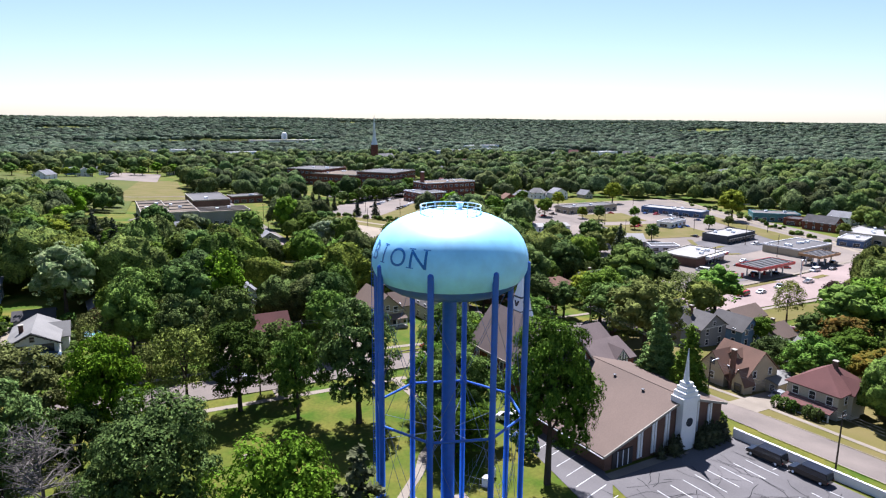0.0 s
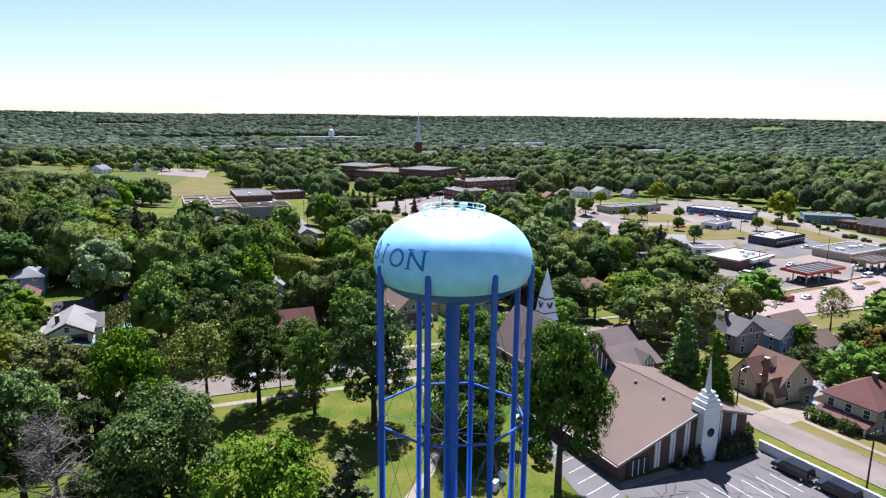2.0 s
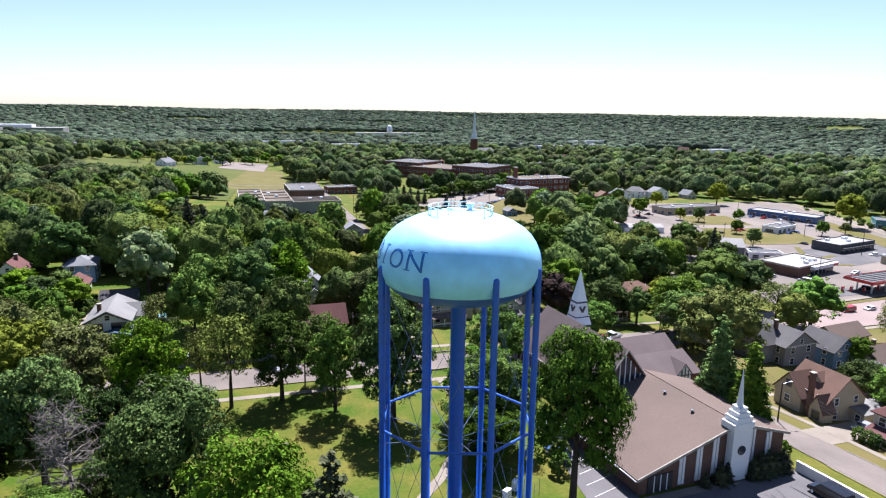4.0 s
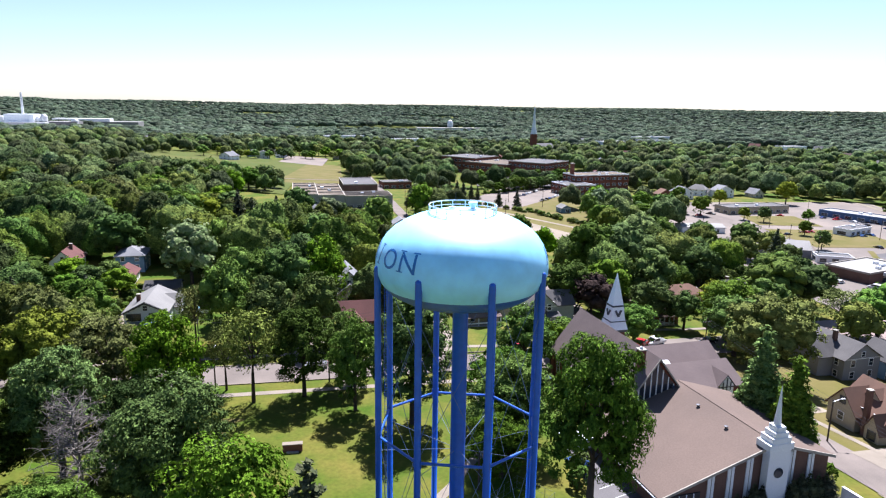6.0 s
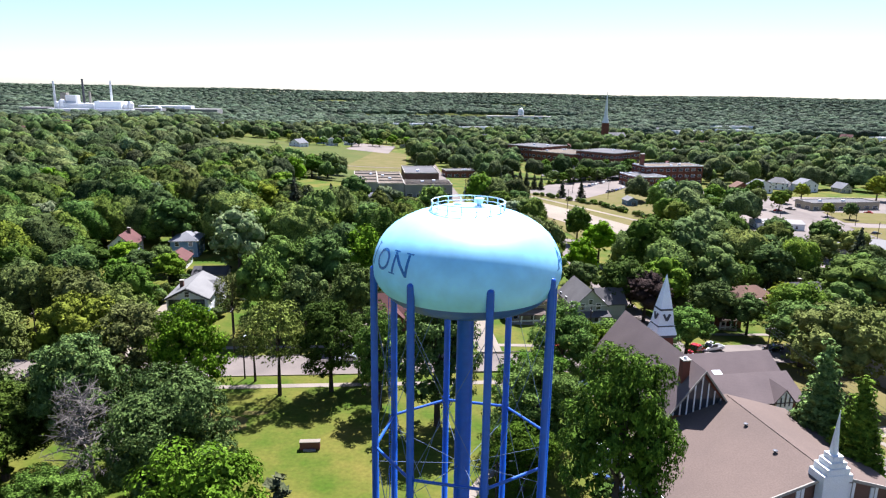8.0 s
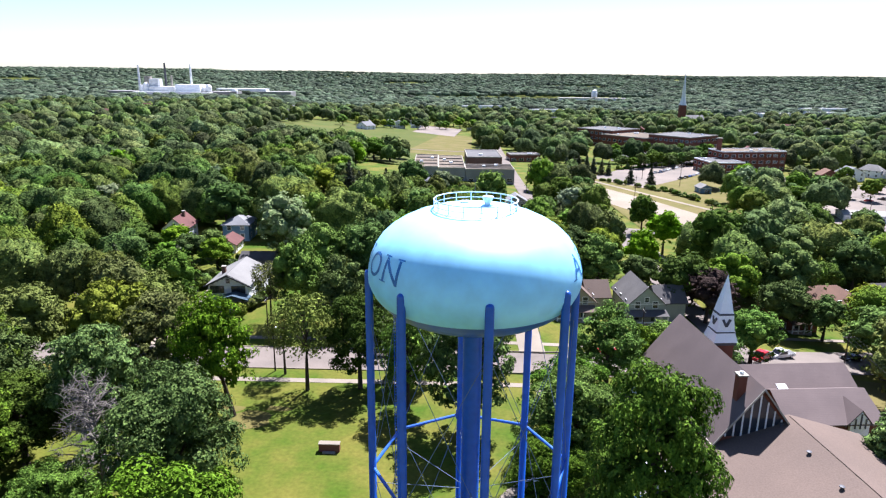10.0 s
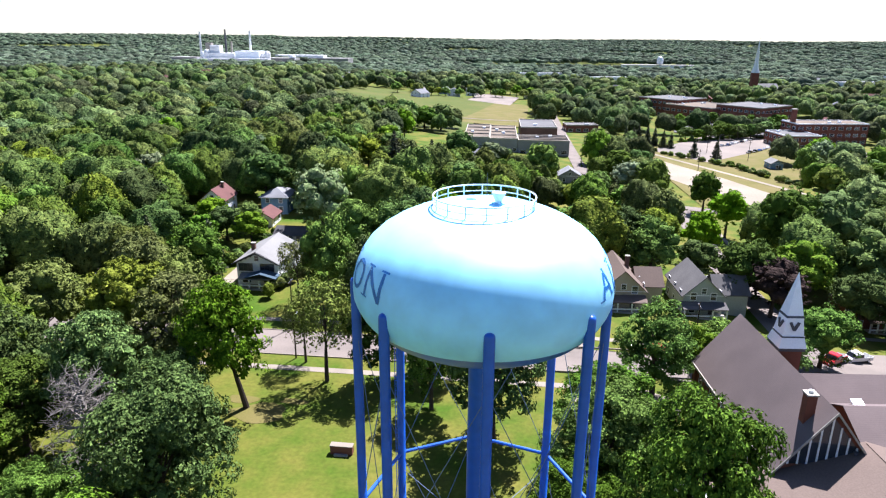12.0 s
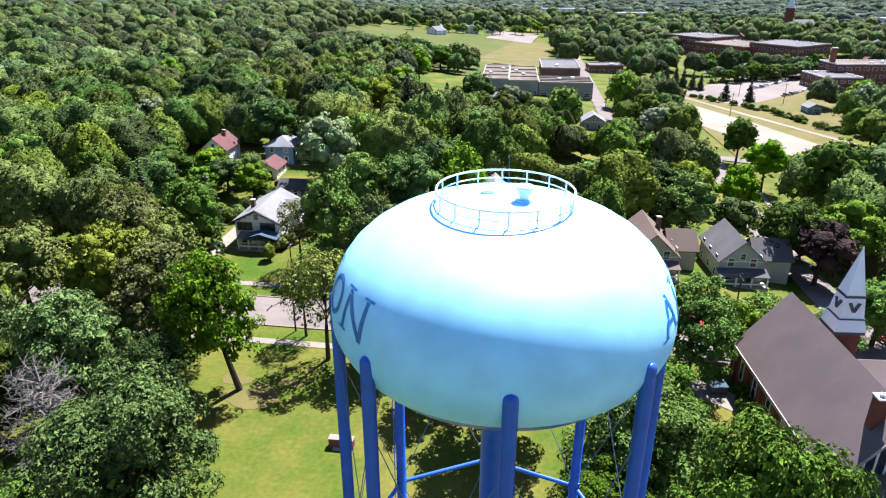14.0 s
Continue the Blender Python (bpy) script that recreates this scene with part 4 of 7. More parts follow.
flat_building("workshop", "long blue workshop with a pale roof", 302, 268, -68, 42, 13, 4.0, M_CANBLUE, M_FLAT_PALE, M_CANBLUE, 6)
flat_building("teal_building", "teal-walled building with a grey roof", 344, 224, -40, 28, 16, 5.0, M_TEAL, M_FLAT_GREY, None, 6)
flat_building("white_hall", "large white flat-roofed public hall", 437, 388, 5, 46, 22, 6.0, M_SIDING, M_FLAT_PALE, None, 5)
house("broad blue-grey shed with a pale metal roof", 186, 190, -25, 26, 14, 4.2, 7.0, M_SIDING_GREY, M_FLAT_PALE, "cross", windows=3, category="shed")
house("white low shop roof beside the street", 183, 245, -12, 22, 12, 3.4, 4.4, M_SIDING, M_FLAT_PALE, "cross", windows=3, category="shop")
house("red brick barn with a dark roof", 338, 186, 10, 12, 18, 5, 8.5, M_BRICK, M_ROOF_DARK, category="barn")
house("large brick hall with a grey roof", 525, 430, 25, 38, 18, 7.0, 13.0, M_BRICK, M_ROOF_GREY, "cross", windows=5, category="hall")
house("white house by the water", 372, 196, 10, 12, 14, 5, 8, M_SIDING, M_ROOF_GREY)
W0, WA = Vector((-27.5, 309)), radians(2)


def yard(u, v):
    """A spot u metres along the warehouse front and v metres behind it."""
    return W0.x + u * math.cos(WA) - v * math.sin(WA), W0.y + u * math.sin(WA) + v * math.cos(WA)


for u, v, w_, d_, h_, mt, text in ((7, 26.5, 13.8, 53, 6.6, M_FLAT_TAN, "long warehouse bay with a weathered brown roof"), (21.4, 26.5, 14.8, 53, 7.2, M_ROOF_STAIN, "wide warehouse bay with a stained tan roof"), (42.6, 10, 27, 20, 7.6, M_ROOF_STAIN, "low warehouse bay with a stained tan roof")):
    bay = flat_building("warehouse", text, *yard(u, v), 2, w_, d_, h_, M_SIDING_GREY, mt, M_STONE, 5, units=2)
    for i in range(3):
        part("roof_ridge", box(-w_ / 2 + 0.6, w_ / 2 - 0.6, -d_ / 4 + i * d_ / 4 - 0.25, -d_ / 4 + i * d_ / 4 + 0.25, h_ + 0.05, h_ + 0.5), M_FLAT_GREY, bay)
flat_building("workshop", "dark-roofed brick workshop building", *yard(43, 72), 2, 22, 40, 9.0, M_BRICK_BROWN, M_FLAT_GREY, M_STONE, 4)
flat_building("brick_shop", "small dark brick building", 44, 430, 8, 22, 14, 5.0, M_BRICK_DARK, M_FLAT_GREY, M_STONE, 4)
SCH = -50
flat_building("school", "three-storey dark red brick school wing", 135, 570, SCH, 40, 40, 14.0, M_BRICK, M_FLAT_GREY, M_STONE, 8, 3, 3, category="school")
flat_building("school", "low projecting brick school block with a pale roof", 154, 534, SCH, 46, 44, 11.5, M_BRICK, M_FLAT_TAN, M_STONE, 8, 2, 4, category="school")
flat_building("school", "three-storey dark red brick school wing", 184, 508, SCH, 38, 42, 14.5, M_BRICK, M_FLAT_GREY, M_STONE, 8, 3, 2, category="school")
flat_building("town_hall", "three-storey brick block with a pale cornice", 197, 412, 8, 46, 20, 13.0, M_BRICK, M_FLAT_TAN, M_WHITE, 9, 3, 2)
flat_building("town_hall", "two-storey brick wing with a pale base", 171, 392, 8, 22, 26, 8.0, M_BRICK, M_FLAT_GREY, M_WHITE, 5, 2, 1)
bt = thing("brick_stack", on_ground(176, 408), "square brown brick chimney stack", "chimney")
part("shaft", box(-1.3, 1.3, -1.3, 1.3, -1, 21), M_BRICK_DARK, bt)
part("crown", box(-1.5, 1.5, -1.5, 1.5, 21, 21.6), M_STONE, bt)

fs = thing("far_church", on_ground(266, 770), "far brick church tower with a tall white spire", "church")
part("tower", box(-3.6, 3.6, -3.6, 3.6, -1, 27), M_BRICK, fs)
part("belfry", turned(lathe([(0, 27), (4.6, 27), (3.0, 33), (2.4, 36), (2.4, 39), (0, 39)], 8), pose(0, 0, 0)), M_WHITE, fs)
part("spire", turned(lathe([(0, 39), (2.2, 39), (0.15, 66), (0, 66.2)], 8), pose(0, 0, 0)), M_WHITE, fs)
part("nave_roof", turned(gable_roof(-7, 7, 3, 30, 9, 15), pose(0, 0, 0, 0, 0, -70)), M_ROOF_PALE, fs)
part("nave", turned(prism([(-7, -2), (7, -2), (7, 9), (0, 14.6), (-7, 9)], 3, 30), pose(0, 0, 0, 0, 0, -70)), M_BRICK, fs)
fac = thing("factory", on_ground(-480, 1090), "distant white factory with tall thin chimneys", "factory")
for a, b, w_, d_, h_, mt in ((-90, 0, 60, 30, 8, M_FLAT_PALE), (-30, 5, 50, 36, 16, M_WHITE), (-42, 0, 16, 16, 30, M_WHITE), (18, 0, 42, 30, 20, M_TIN), (70, 0, 60, 30, 8, M_FLAT_PALE), (-5, -22, 130, 14, 7, M_FLAT_GREY), (-60, 12, 10, 10, 34, M_STONE)):
    part("hall", box(a - w_ / 2, a + w_ / 2, b - d_ / 2, b + d_ / 2, -4, h_ * 0.9 + 7), mt if mt is not M_FLAT_GREY else M_WHITE, fac)
for a, h_ in ((-62, 20), (-55, 24), (44, 18), (52, 22), (96, 16)):
    part("silo", turned(lathe([(0, -2), (5, -2), (5, h_), (3, h_ + 3), (0, h_ + 4)], 16), pose(a, -10, 0)), M_WHITE, fac)
for a, h_, mt in ((-74, 56, M_WHITE), (-28, 60, M_SLATE), (-18, 40, M_STONE), (16, 58, M_WHITE)):
    part("smoke_chimney", tube([(a, 8, 0), (a, 8, h_)], [2.2, 1.5], 14), mt, fac)
wh2 = thing("long_works", on_ground(-395, 1240), "distant long white flat-roofed works", "factory")
part("hall", box(-85, 70, -20, 20, -4, 14), M_FLAT_PALE, wh2)
part("upper_hall", box(-75, 20, -10, 14, 14, 19), M_WHITE, wh2)
cp = thing("campus_building", on_ground(262, 1300), "distant long white campus building with a cupola", "building")
part("hall", box(-70, 70, -12, 12, -4, 14), M_WHITE, cp)
part("roof", box(-71, 71, -13, 13, 14, 15), M_FLAT_PALE, cp)
part("cupola", lathe([(0, 15), (6, 17), (6, 24), (4, 29), (0, 31)], 16), M_WHITE, cp)
for hx, hy, w_ in ((420, 860, 50), (500, 900, 40), (560, 1010, 70), (120, 900, 50), (640, 760, 40), (30, 980, 60)):
    flat_building("far_building", "distant pale building among trees", hx, hy, 10, w_, 18, 13, M_SIDING, M_FLAT_PALE, None, 6, 2)

# houses of the town beyond, showing between the trees
rt = random.Random(21)
for i in range(64):
    hx, hy = rt.uniform(-420, 760), rt.uniform(430, 1050)
    if hx < 225 and hy < 620 or any(math.hypot(hx - u, hy - v) < r + 26 for u, v, r in FOOTPRINTS):
        continue
    house("distant pale house among the trees", hx, hy, rt.uniform(0, 180), rt.uniform(9, 15), rt.uniform(10, 16), rt.uniform(4.5, 7), rt.uniform(8.5, 11.5), rt.choice([M_SIDING, M_SIDING, M_SIDING_CREAM, M_BRICK]), rt.choice([M_ROOF_PALE, M_ROOF_GREY, M_ROOF_TAN, M_ROOF_RED]), rt.choice(["gable", "cross", "hip"]))
    away = math.hypot(hx, hy + 55)
    for k_ in (13, 26):
        FOOTPRINTS.append((hx - hx / away * k_, hy - (hy + 55) / away * k_, 8))

flat_building("awning_shop", "low white shop with a pink awning", 262, 230, 20, 20, 9, 3.6, M_SIDING, M_FLAT_GREY, M_WHITE, 4, units=1)
flat_building("garage", "low white garage beside the shed", 200, 172, -25, 14, 8, 3.2, M_SIDING, M_FLAT_GREY, M_WHITE, 3, units=0)
flat_building("blue_store", "low blue-walled store with a pale roof", 306, 146, 20, 17, 12, 4.2, M_CANBLUE, M_FLAT_PALE, M_WHITE, 3, units=1)
flat_building("depot", "broad low depot with a tan roof", 330, 152, 15, 30, 22, 5.0, M_STUCCO, M_FLAT_PALE, M_STONE, 5, units=3)
flat_building("avenue_office", "flat-roofed brown brick office by the avenue", 232, 84, 12, 26, 16, 4.2, M_BRICK_DARK, M_FLAT_GREY, M_STONE, 5, units=2)
flat_building("rail_shed", "low dark red brick shed beside the railway", 341, 206, 15, 14, 9, 4.0, M_BRICK, M_ROOF_DARK, None, 3, units=0)
# filling-station canopies
for cx, cy, ang, w_, d_, mt in ((202, 116, 8, 25, 11, M_RED), (244, 122, 8, 17, 10, M_ORANGE)):
    cn = thing("fuel_canopy", on_ground(cx, cy, ang), "flat filling-station canopy on steel posts", "canopy", "fuel canopies")
    FOOTPRINTS.append((cx, cy, 14))
    part("deck", box(-w_ / 2 + 0.2, w_ / 2 - 0.2, -d_ / 2 + 0.2, d_ / 2 - 0.2, 4.5, 5.2), M_FLAT_GREY, cn)
    fr = bmesh.new()
    for a in ((-w_ / 2, w_ / 2, -d_ / 2, -d_ / 2 + 0.2), (-w_ / 2, w_ / 2, d_ / 2 - 0.2, d_ / 2), (-w_ / 2, -w_ / 2 + 0.2, -d_ / 2 + 0.2, d_ / 2 - 0.2), (w_ / 2 - 0.2, w_ / 2, -d_ / 2 + 0.2, d_ / 2 - 0.2)):
        box(*a, 4.4, 5.5, fr)
    part("fascia", fr, mt, cn)
    for i in range(6):
        part("roof_beam", box(-w_ / 2 + 0.3, w_ / 2 - 0.3, -d_ / 2 + 1 + i * (d_ - 2) / 5 - 0.12, -d_ / 2 + 1 + i * (d_ - 2) / 5 + 0.12, 5.2, 5.45), M_SLATE, cn)
    for px in (-w_ / 3, 0, w_ / 3):
        for py in (-d_ / 4, d_ / 4):
            part("post", box(px - 0.2, px + 0.2, py - 0.2, py + 0.2, -1, 4.5), M_WHITE, cn)
        pump = part("fuel_pump", box(px - 0.5, px + 0.5, -0.4, 0.4, -1, 2.0, bevel=0.06), M_RED if mt is M_RED else M_SLATE, cn)
        part("pump_panel", box(px - 0.35, px + 0.35, -0.46, -0.41, 0.9, 1.7), M_WHITE, pump)



# ---- roads, walks and lots ----
strip("road", (-400, 59), (49, 59), 9.0, M_ROAD, "pale worn asphalt street with shade patches", "road")
strip("road", (47, 59.5), (60.5, 70.5), 10.5, M_ROAD, "pale worn asphalt street", "road", 0.12)
strip("road", (59.5, 69.8), (88, 77), 11.5, M_ROAD, "pale worn asphalt street", "road", 0.14)
strip("road", (87, 76.7), (126, 86.5), 11.5, M_ROAD, "pale worn asphalt street", "road", 0.14)
strip("sidewalk", (52, 76), (68.7, 86), 1.6, M_WALK, "concrete sidewalk in front of the houses", "sidewalk", 0.14)
strip("sidewalk", (68.7, 86), (112, 94), 1.6, M_WALK, "concrete sidewalk in front of the houses", "sidewalk", 0.14)
strip("road", (74.3, -70), (61.2, 68), 8.7, M_ROAD, "pale worn asphalt side street", "road", 0.1)
strip("road", (56, 64), (56.5, 130), 7, M_ROAD, "pale side street under trees", "road", 0.1)
strip("road", (56.5, 130), (62, 206), 7, M_ROAD, "pale side street", "road", 0.1)
strip("verge", (150, 99.5), (196, 106), 2.2, M_LAWN, "narrow grass verge beside the avenue", "lawn", 0.2)
strip("sidewalk", (150, 101.8), (330, 131), 1.8, M_WALK, "pale sidewalk beside the avenue", "sidewalk", 0.18)
strip("sidewalk", (150, 78), (330, 90.4), 1.8, M_WALK, "pale sidewalk beside the avenue", "sidewalk", 0.18)
for a, b in (((216, 104), (226, 106)), ((208, 157), (230, 152)), ((214, 162), (238, 170)), ((226, 176), (236, 190))):
    strip("verge", a, b, 2.6, M_LAWN, "dry grass island in the paving", "lawn", 0.2)
strip("sidewalk", (64, 130), (69, 196), 1.4, M_WALK, "concrete sidewalk by the side street", "sidewalk", 0.1)
strip("road", (60, 204), (150, 192), 7, M_ROAD, "pale cross street", "road", 0.12)
strip("road", (33, 170), (29, 520), 6.5, M_ROAD, "pale street between trees", "road", 0.06)
strip("road", (29, 520), (10, 900), 7.5, M_ROAD, "pale street between trees", "road", 0.06)
for a, b in (((199, 182), (216, 214)), ((216, 212), (220, 246)), ((220, 244), (219, 292)), ((219, 290), (200, 372)), ((200, 370), (150, 480))):
    strip("road", a, b, 11, M_ROAD, "pale street through the shops", "road", 0.12)
strip("road", (150, 122), (199, 182), 11, M_ROAD, "pale street through the shops", "road", 0.12)
drape("road", ((120, 78), (330, 92), (330, 128), (120, 96)), M_PINK, "broad reddish paved avenue", "road", 0.1)
drape("river", ((366, 170), (440, 200), (432, 232), (372, 206)), M_WATER, "dark slow river between pale banks", "water", 0.15)
strip("river_bank", (366, 168), (440, 196), 5, M_WALK, "pale concrete river bank", "bank", 0.25)
strip("railway", (360, 330), (288, 120), 9, M_EARTH, "railway bed with brownish ballast", "railway", 0.15)
for off in (-0.75, 0.75):
    strip("railway", (360 + off, 330), (288 + off, 120), 0.35, M_SLATE, "dark railway line", "railway", 0.4)
drape("lot", ((146, 104), (308, 122), (360, 335), (172, 350)), M_LOT_PALE, "pale worn paving round the shops", "pavement", 0.04)
drape("lot", ((150, 108), (236, 116), (262, 190), (165, 175)), M_LOT_PALE, "pale open paved lot round the shops", "pavement", 0.08)
drape("lot", ((236, 116), (300, 130), (300, 200), (262, 190)), M_LOT_PALE, "pale open paved lot", "pavement", 0.08)
drape("lot", ((172, 175), (262, 190), (290, 320), (200, 345)), M_LOT_PALE, "pale open paved lot", "pavement", 0.08)
drape("lot", ((216, 200), (262, 194), (272, 238), (222, 246)), M_LAWN, "grass plot between the shops", "lawn", 0.2)
drape("lot", ((228, 258), (262, 250), (270, 284), (236, 288)), M_LAWN, "grass plot between the shops", "lawn", 0.2)
drape("lot", ((274, 160), (296, 168), (318, 250), (300, 232)), M_LAWN, "grass strip beside the railway", "lawn", 0.2)
drape("lot", ((226, 150), (286, 163), (282, 192), (230, 184)), M_LOT, "grey asphalt car park patch", "pavement", 0.13)
drape("lot", ((160, 108), (196, 113), (190, 122), (158, 118)), M_LOT, "grey asphalt apron patch", "pavement", 0.13)
drape("lot", ((290, 255), (318, 245), (300, 292), (284, 285)), M_LOT, "grey asphalt yard patch", "pavement", 0.13)
drape("sandy_lot", ((58, 296), (83, 234), (97, 274), (78, 314)), M_EARTH, "bare pale sandy strip", "ground", 0.16)
drape("sandy_lot", ((83, 234), (97, 208), (113, 231), (97, 274)), M_EARTH, "bare pale sandy strip", "ground", 0.16)
drape("dry_grass", ((58, 356), (113, 231), (128, 258), (90, 352)), M_LAWN, "dry grass strip beside the old track bed", "ground", 0.1)
drape("dry_grass", ((72, 206), (97, 206), (83, 234), (70, 300)), M_LAWN, "dry grass with young trees", "ground", 0.1)
for x_, y_, r_x, r_y in ((-33.2, 36.4, 4.2, 2.3), (-37.0, 39.6, 2.2, 1.4), (-29.4, 40.0, 2.0, 0.9)):
    rim = [(x_ + r_x * (1 + 0.22 * math.sin(3 * a + x_)) * math.cos(a), y_ + r_y * (1 + 0.25 * math.sin(2 * a + y_)) * math.sin(a)) for a in np.arange(18) * math.tau / 18]
    bare = new("worn_patch", mesh("worn_patch", [(x, y, float(gz(x, y)) + 0.035) for x, y in rim], [tuple(range(18))], M_LAWN))
    tagged(bare, "worn brownish patch of grass under a park tree", "lawn", kind="structure")
strip("track_bed", (74, 344), (126, 240), 3.0, M_EARTH, "worn brownish track bed", "ground", 0.2)
drape("dry_grass", ((71, -45), (134, -45), (134, 64), (64, 66)), M_LAWN, "dry worn lawns round the houses", "ground", 0.07, 4.0)
drape("dry_grass", ((112, 66), (206, 66), (206, 77), (124, 78)), M_LAWN, "dry grass between the houses and the avenue", "ground", 0.08)
drape("dry_grass", ((60, 372), (116, 268), (168, 300), (160, 380)), M_LAWN, "dry grass round the school car park", "ground", 0.09)
drape("lot", ((78, 352), (102, 318), (172, 398), (146, 452)), M_LOT_PALE, "pale school car park", "pavement", 0.14)
drape("lot", ((110, 440), (185, 425), (216, 490), (126, 505)), M_LOT, "grey school yard with parked cars", "pavement", 0.14)
drape("field", ((-205, 345), (-35, 355), (-20, 640), (-190, 760)), M_FIELD, "open mown green field", "field", 0.12, 12)
drape("field", ((-45, 440), (5, 430), (10, 600), (-20, 640)), M_LAWN, "open dry grass field", "field", 0.13, 12)
drape("dirt_lot", ((-52, 640), (-8, 600), (0, 690), (-45, 730)), M_LOT_PALE, "bare earth lot at the edge of the field", "ground", 0.2, 12)
strip("road", (-118, 330), (-128, 470), 10, M_LOT_PALE, "pale drive into the field", "road", 0.14)
strip("road", (-185, 455), (20, 470), 3.5, M_ROAD, "path across the field", "road", 0.3)
drape("lot", ((-34, 316), (22, 326), (30, 352), (-30, 332)), M_LOT_PALE, "pale yard before the warehouse", "pavement", 0.1)
drape("lot", ((-600, 1000), (-360, 1000), (-360, 1110), (-600, 1110)), M_LOT_PALE, "pale factory yard", "pavement", 1.0, 20)
strip("drive", (112, 43), (146, 60), 4, M_EARTH, "worn pale back drive", "pavement", 0.12)
# park walks and church car park
strip("sidewalk", (-400, 49.9), (15, 49.9), 1.5, M_WALK, "narrow concrete sidewalk across the park", "sidewalk", 0.05)
strip("sidewalk", (-9.8, 50.6), (-9.8, 54.6), 1.6, M_WALK, "short concrete walk to the kerb", "sidewalk", 0.06)
strip("sidewalk", (-400, 68.2), (45, 68.2), 1.5, M_WALK, "concrete sidewalk in front of the houses", "sidewalk", 0.05)
for a, b in (((-2.5, 9.5), (3.2, 15.8)), ((3.2, 15.8), (5.6, 19.8)), ((5.6, 19.8), (11.6, 25.8)), ((11.6, 25.8), (13.2, 33)), ((13.2, 33), (12.6, 49.5)), ((-2.5, 9.5), (-8, 4))):
    strip("path", a, b, 1.5, M_WALK, "worn concrete path through the park", "path", 0.06)
for y_ in (54.35, 63.65):
    kerb = new("kerb", mesh("kerb", [(-300, y_ - 0.08, -0.1), (48, y_ - 0.08, -0.1), (48, y_ + 0.08, -0.1), (-300, y_ + 0.08, -0.1), (-300, y_ - 0.08, 0.16), (48, y_ - 0.08, 0.16), (48, y_ + 0.08, 0.16), (-300, y_ + 0.08, 0.16)], [(0, 1, 5, 4), (1, 2, 6, 5), (2, 3, 7, 6), (3, 0, 4, 7), (4, 5, 6, 7)], M_WALK))
    tagged(kerb, "low concrete kerb along the street", "kerb", kind="structure")
drape("car_park", ((20.5, -45), (60.5, -45), (55.8, 5.6), (27, 2.6)), M_LOT, "grey asphalt church car park with cracks", "pavement", 0.05)
drape("car_park", ((19.5, -8), (27.5, 2.0), (33, 28), (22.5, 24)), M_LOT, "grey asphalt strip beside the church", "pavement", 0.056)
strip("church_walk", (27.5, 2.9), (44, 4.4), 1.6, M_WALK, "pale concrete walk at the church front", "sidewalk", 0.1)
strip("drive", (17, 52), (30, 44), 4, M_WALK, "short concrete drive to the church", "pavement", 0.07)
strip("drive", (-59.5, 63.5), (-61, 118), 3.0, M_EARTH, "worn pale drive beside the white house", "pavement", 0.07)
strip("drive", (-18, 63.5), (-14, 84), 6, M_WALK, "pale drive between houses", "pavement", 0.07)
strip("drive", (13, 63.5), (12, 150), 5, M_WALK, "pale drive between houses", "pavement", 0.07)
strip("sidewalk", (78.3, -45), (75.6, 16), 1.5, M_WALK, "concrete sidewalk along the side street", "sidewalk", 0.14)
strip("sidewalk", (75.6, 16), (69.5, 52), 1.5, M_WALK, "concrete sidewalk along the side street", "sidewalk", 0.14)
strip("drive", (70.0, 15.6), (87, 19.2), 6.0, M_WALK, "pale concrete driveway", "pavement", 0.12)
strip("drive", (68, 34), (80, 37), 3.5, M_EARTH, "short worn driveway", "pavement", 0.12)
strip("verge", (73.0, 4), (74.6, -40), 1.6, M_LAWN, "dry grass verge", "lawn", 0.12)
for a, b in (((62.4, 6.0), (67.6, -46)), ((71.2, 10.5), (76.6, -45))):
    strip("kerb", a, b, 0.22, M_WALK, "low worn concrete kerb", "kerb", 0.16)

# ---- trees ----


def leaf_quads(rng, pos, nrm, size, fold=0.25, jitter=0.5):
    """Folded leaf-sprig quads at pos, facing about nrm."""
    n = len(pos)
    nrm = nrm + rng.normal(0, jitter, (n, 3))
    nrm /= np.linalg.norm(nrm, axis=1, keepdims=True) + 1e-9
    t1 = np.cross(nrm, rng.normal(0, 1, (n, 3)))
    t1 /= np.linalg.norm(t1, axis=1, keepdims=True) + 1e-9
    t2 = np.cross(nrm, t1)
    a = (size * rng.uniform(0.6, 1.35, n) / 2)[:, None]
    b = a * rng.uniform(0.5, 0.85, (n, 1))
    if fold < 0:
        return np.stack([pos + t1 * a, pos - t1 * a * 0.7 + t2 * b, pos - t1 * a * 0.7 - t2 * b], 1)
    return np.stack([pos + t1 * a, pos + t2 * b - nrm * a * fold, pos - t1 * a, pos - t2 * b - nrm * a * fold], 1)


def core(lobes, k, nu=5, nv=3, down=1.0):
    """Inner foliage that closes the middle of a crown: a ragged hull in each larger lobe."""
    rng = np.random.default_rng(7)
    out = []
    for lx_, ly_, lz_, rx_, rz_ in lobes:
        p = np.zeros((nv + 1, nu, 3))
        for a in range(nv + 1):
            for b in range(nu):
                t, f = math.pi * down * a / nv, math.tau * (b + 0.5 * (a % 2)) / nu
                q = k * (1 + rng.uniform(-0.16, 0.16))
                p[a, b] = (lx_ + rx_ * q * math.sin(t) * math.cos(f), ly_ + rx_ * q * math.sin(t) * math.sin(f), lz_ + rz_ * q * math.cos(t))
        for a in range(nv):
            for b in range(nu):
                c = (b + 1) % nu
                out.append((p[a, b], p[a + 1, b], p[a + 1, c], p[a, c]))
    return np.array(out)


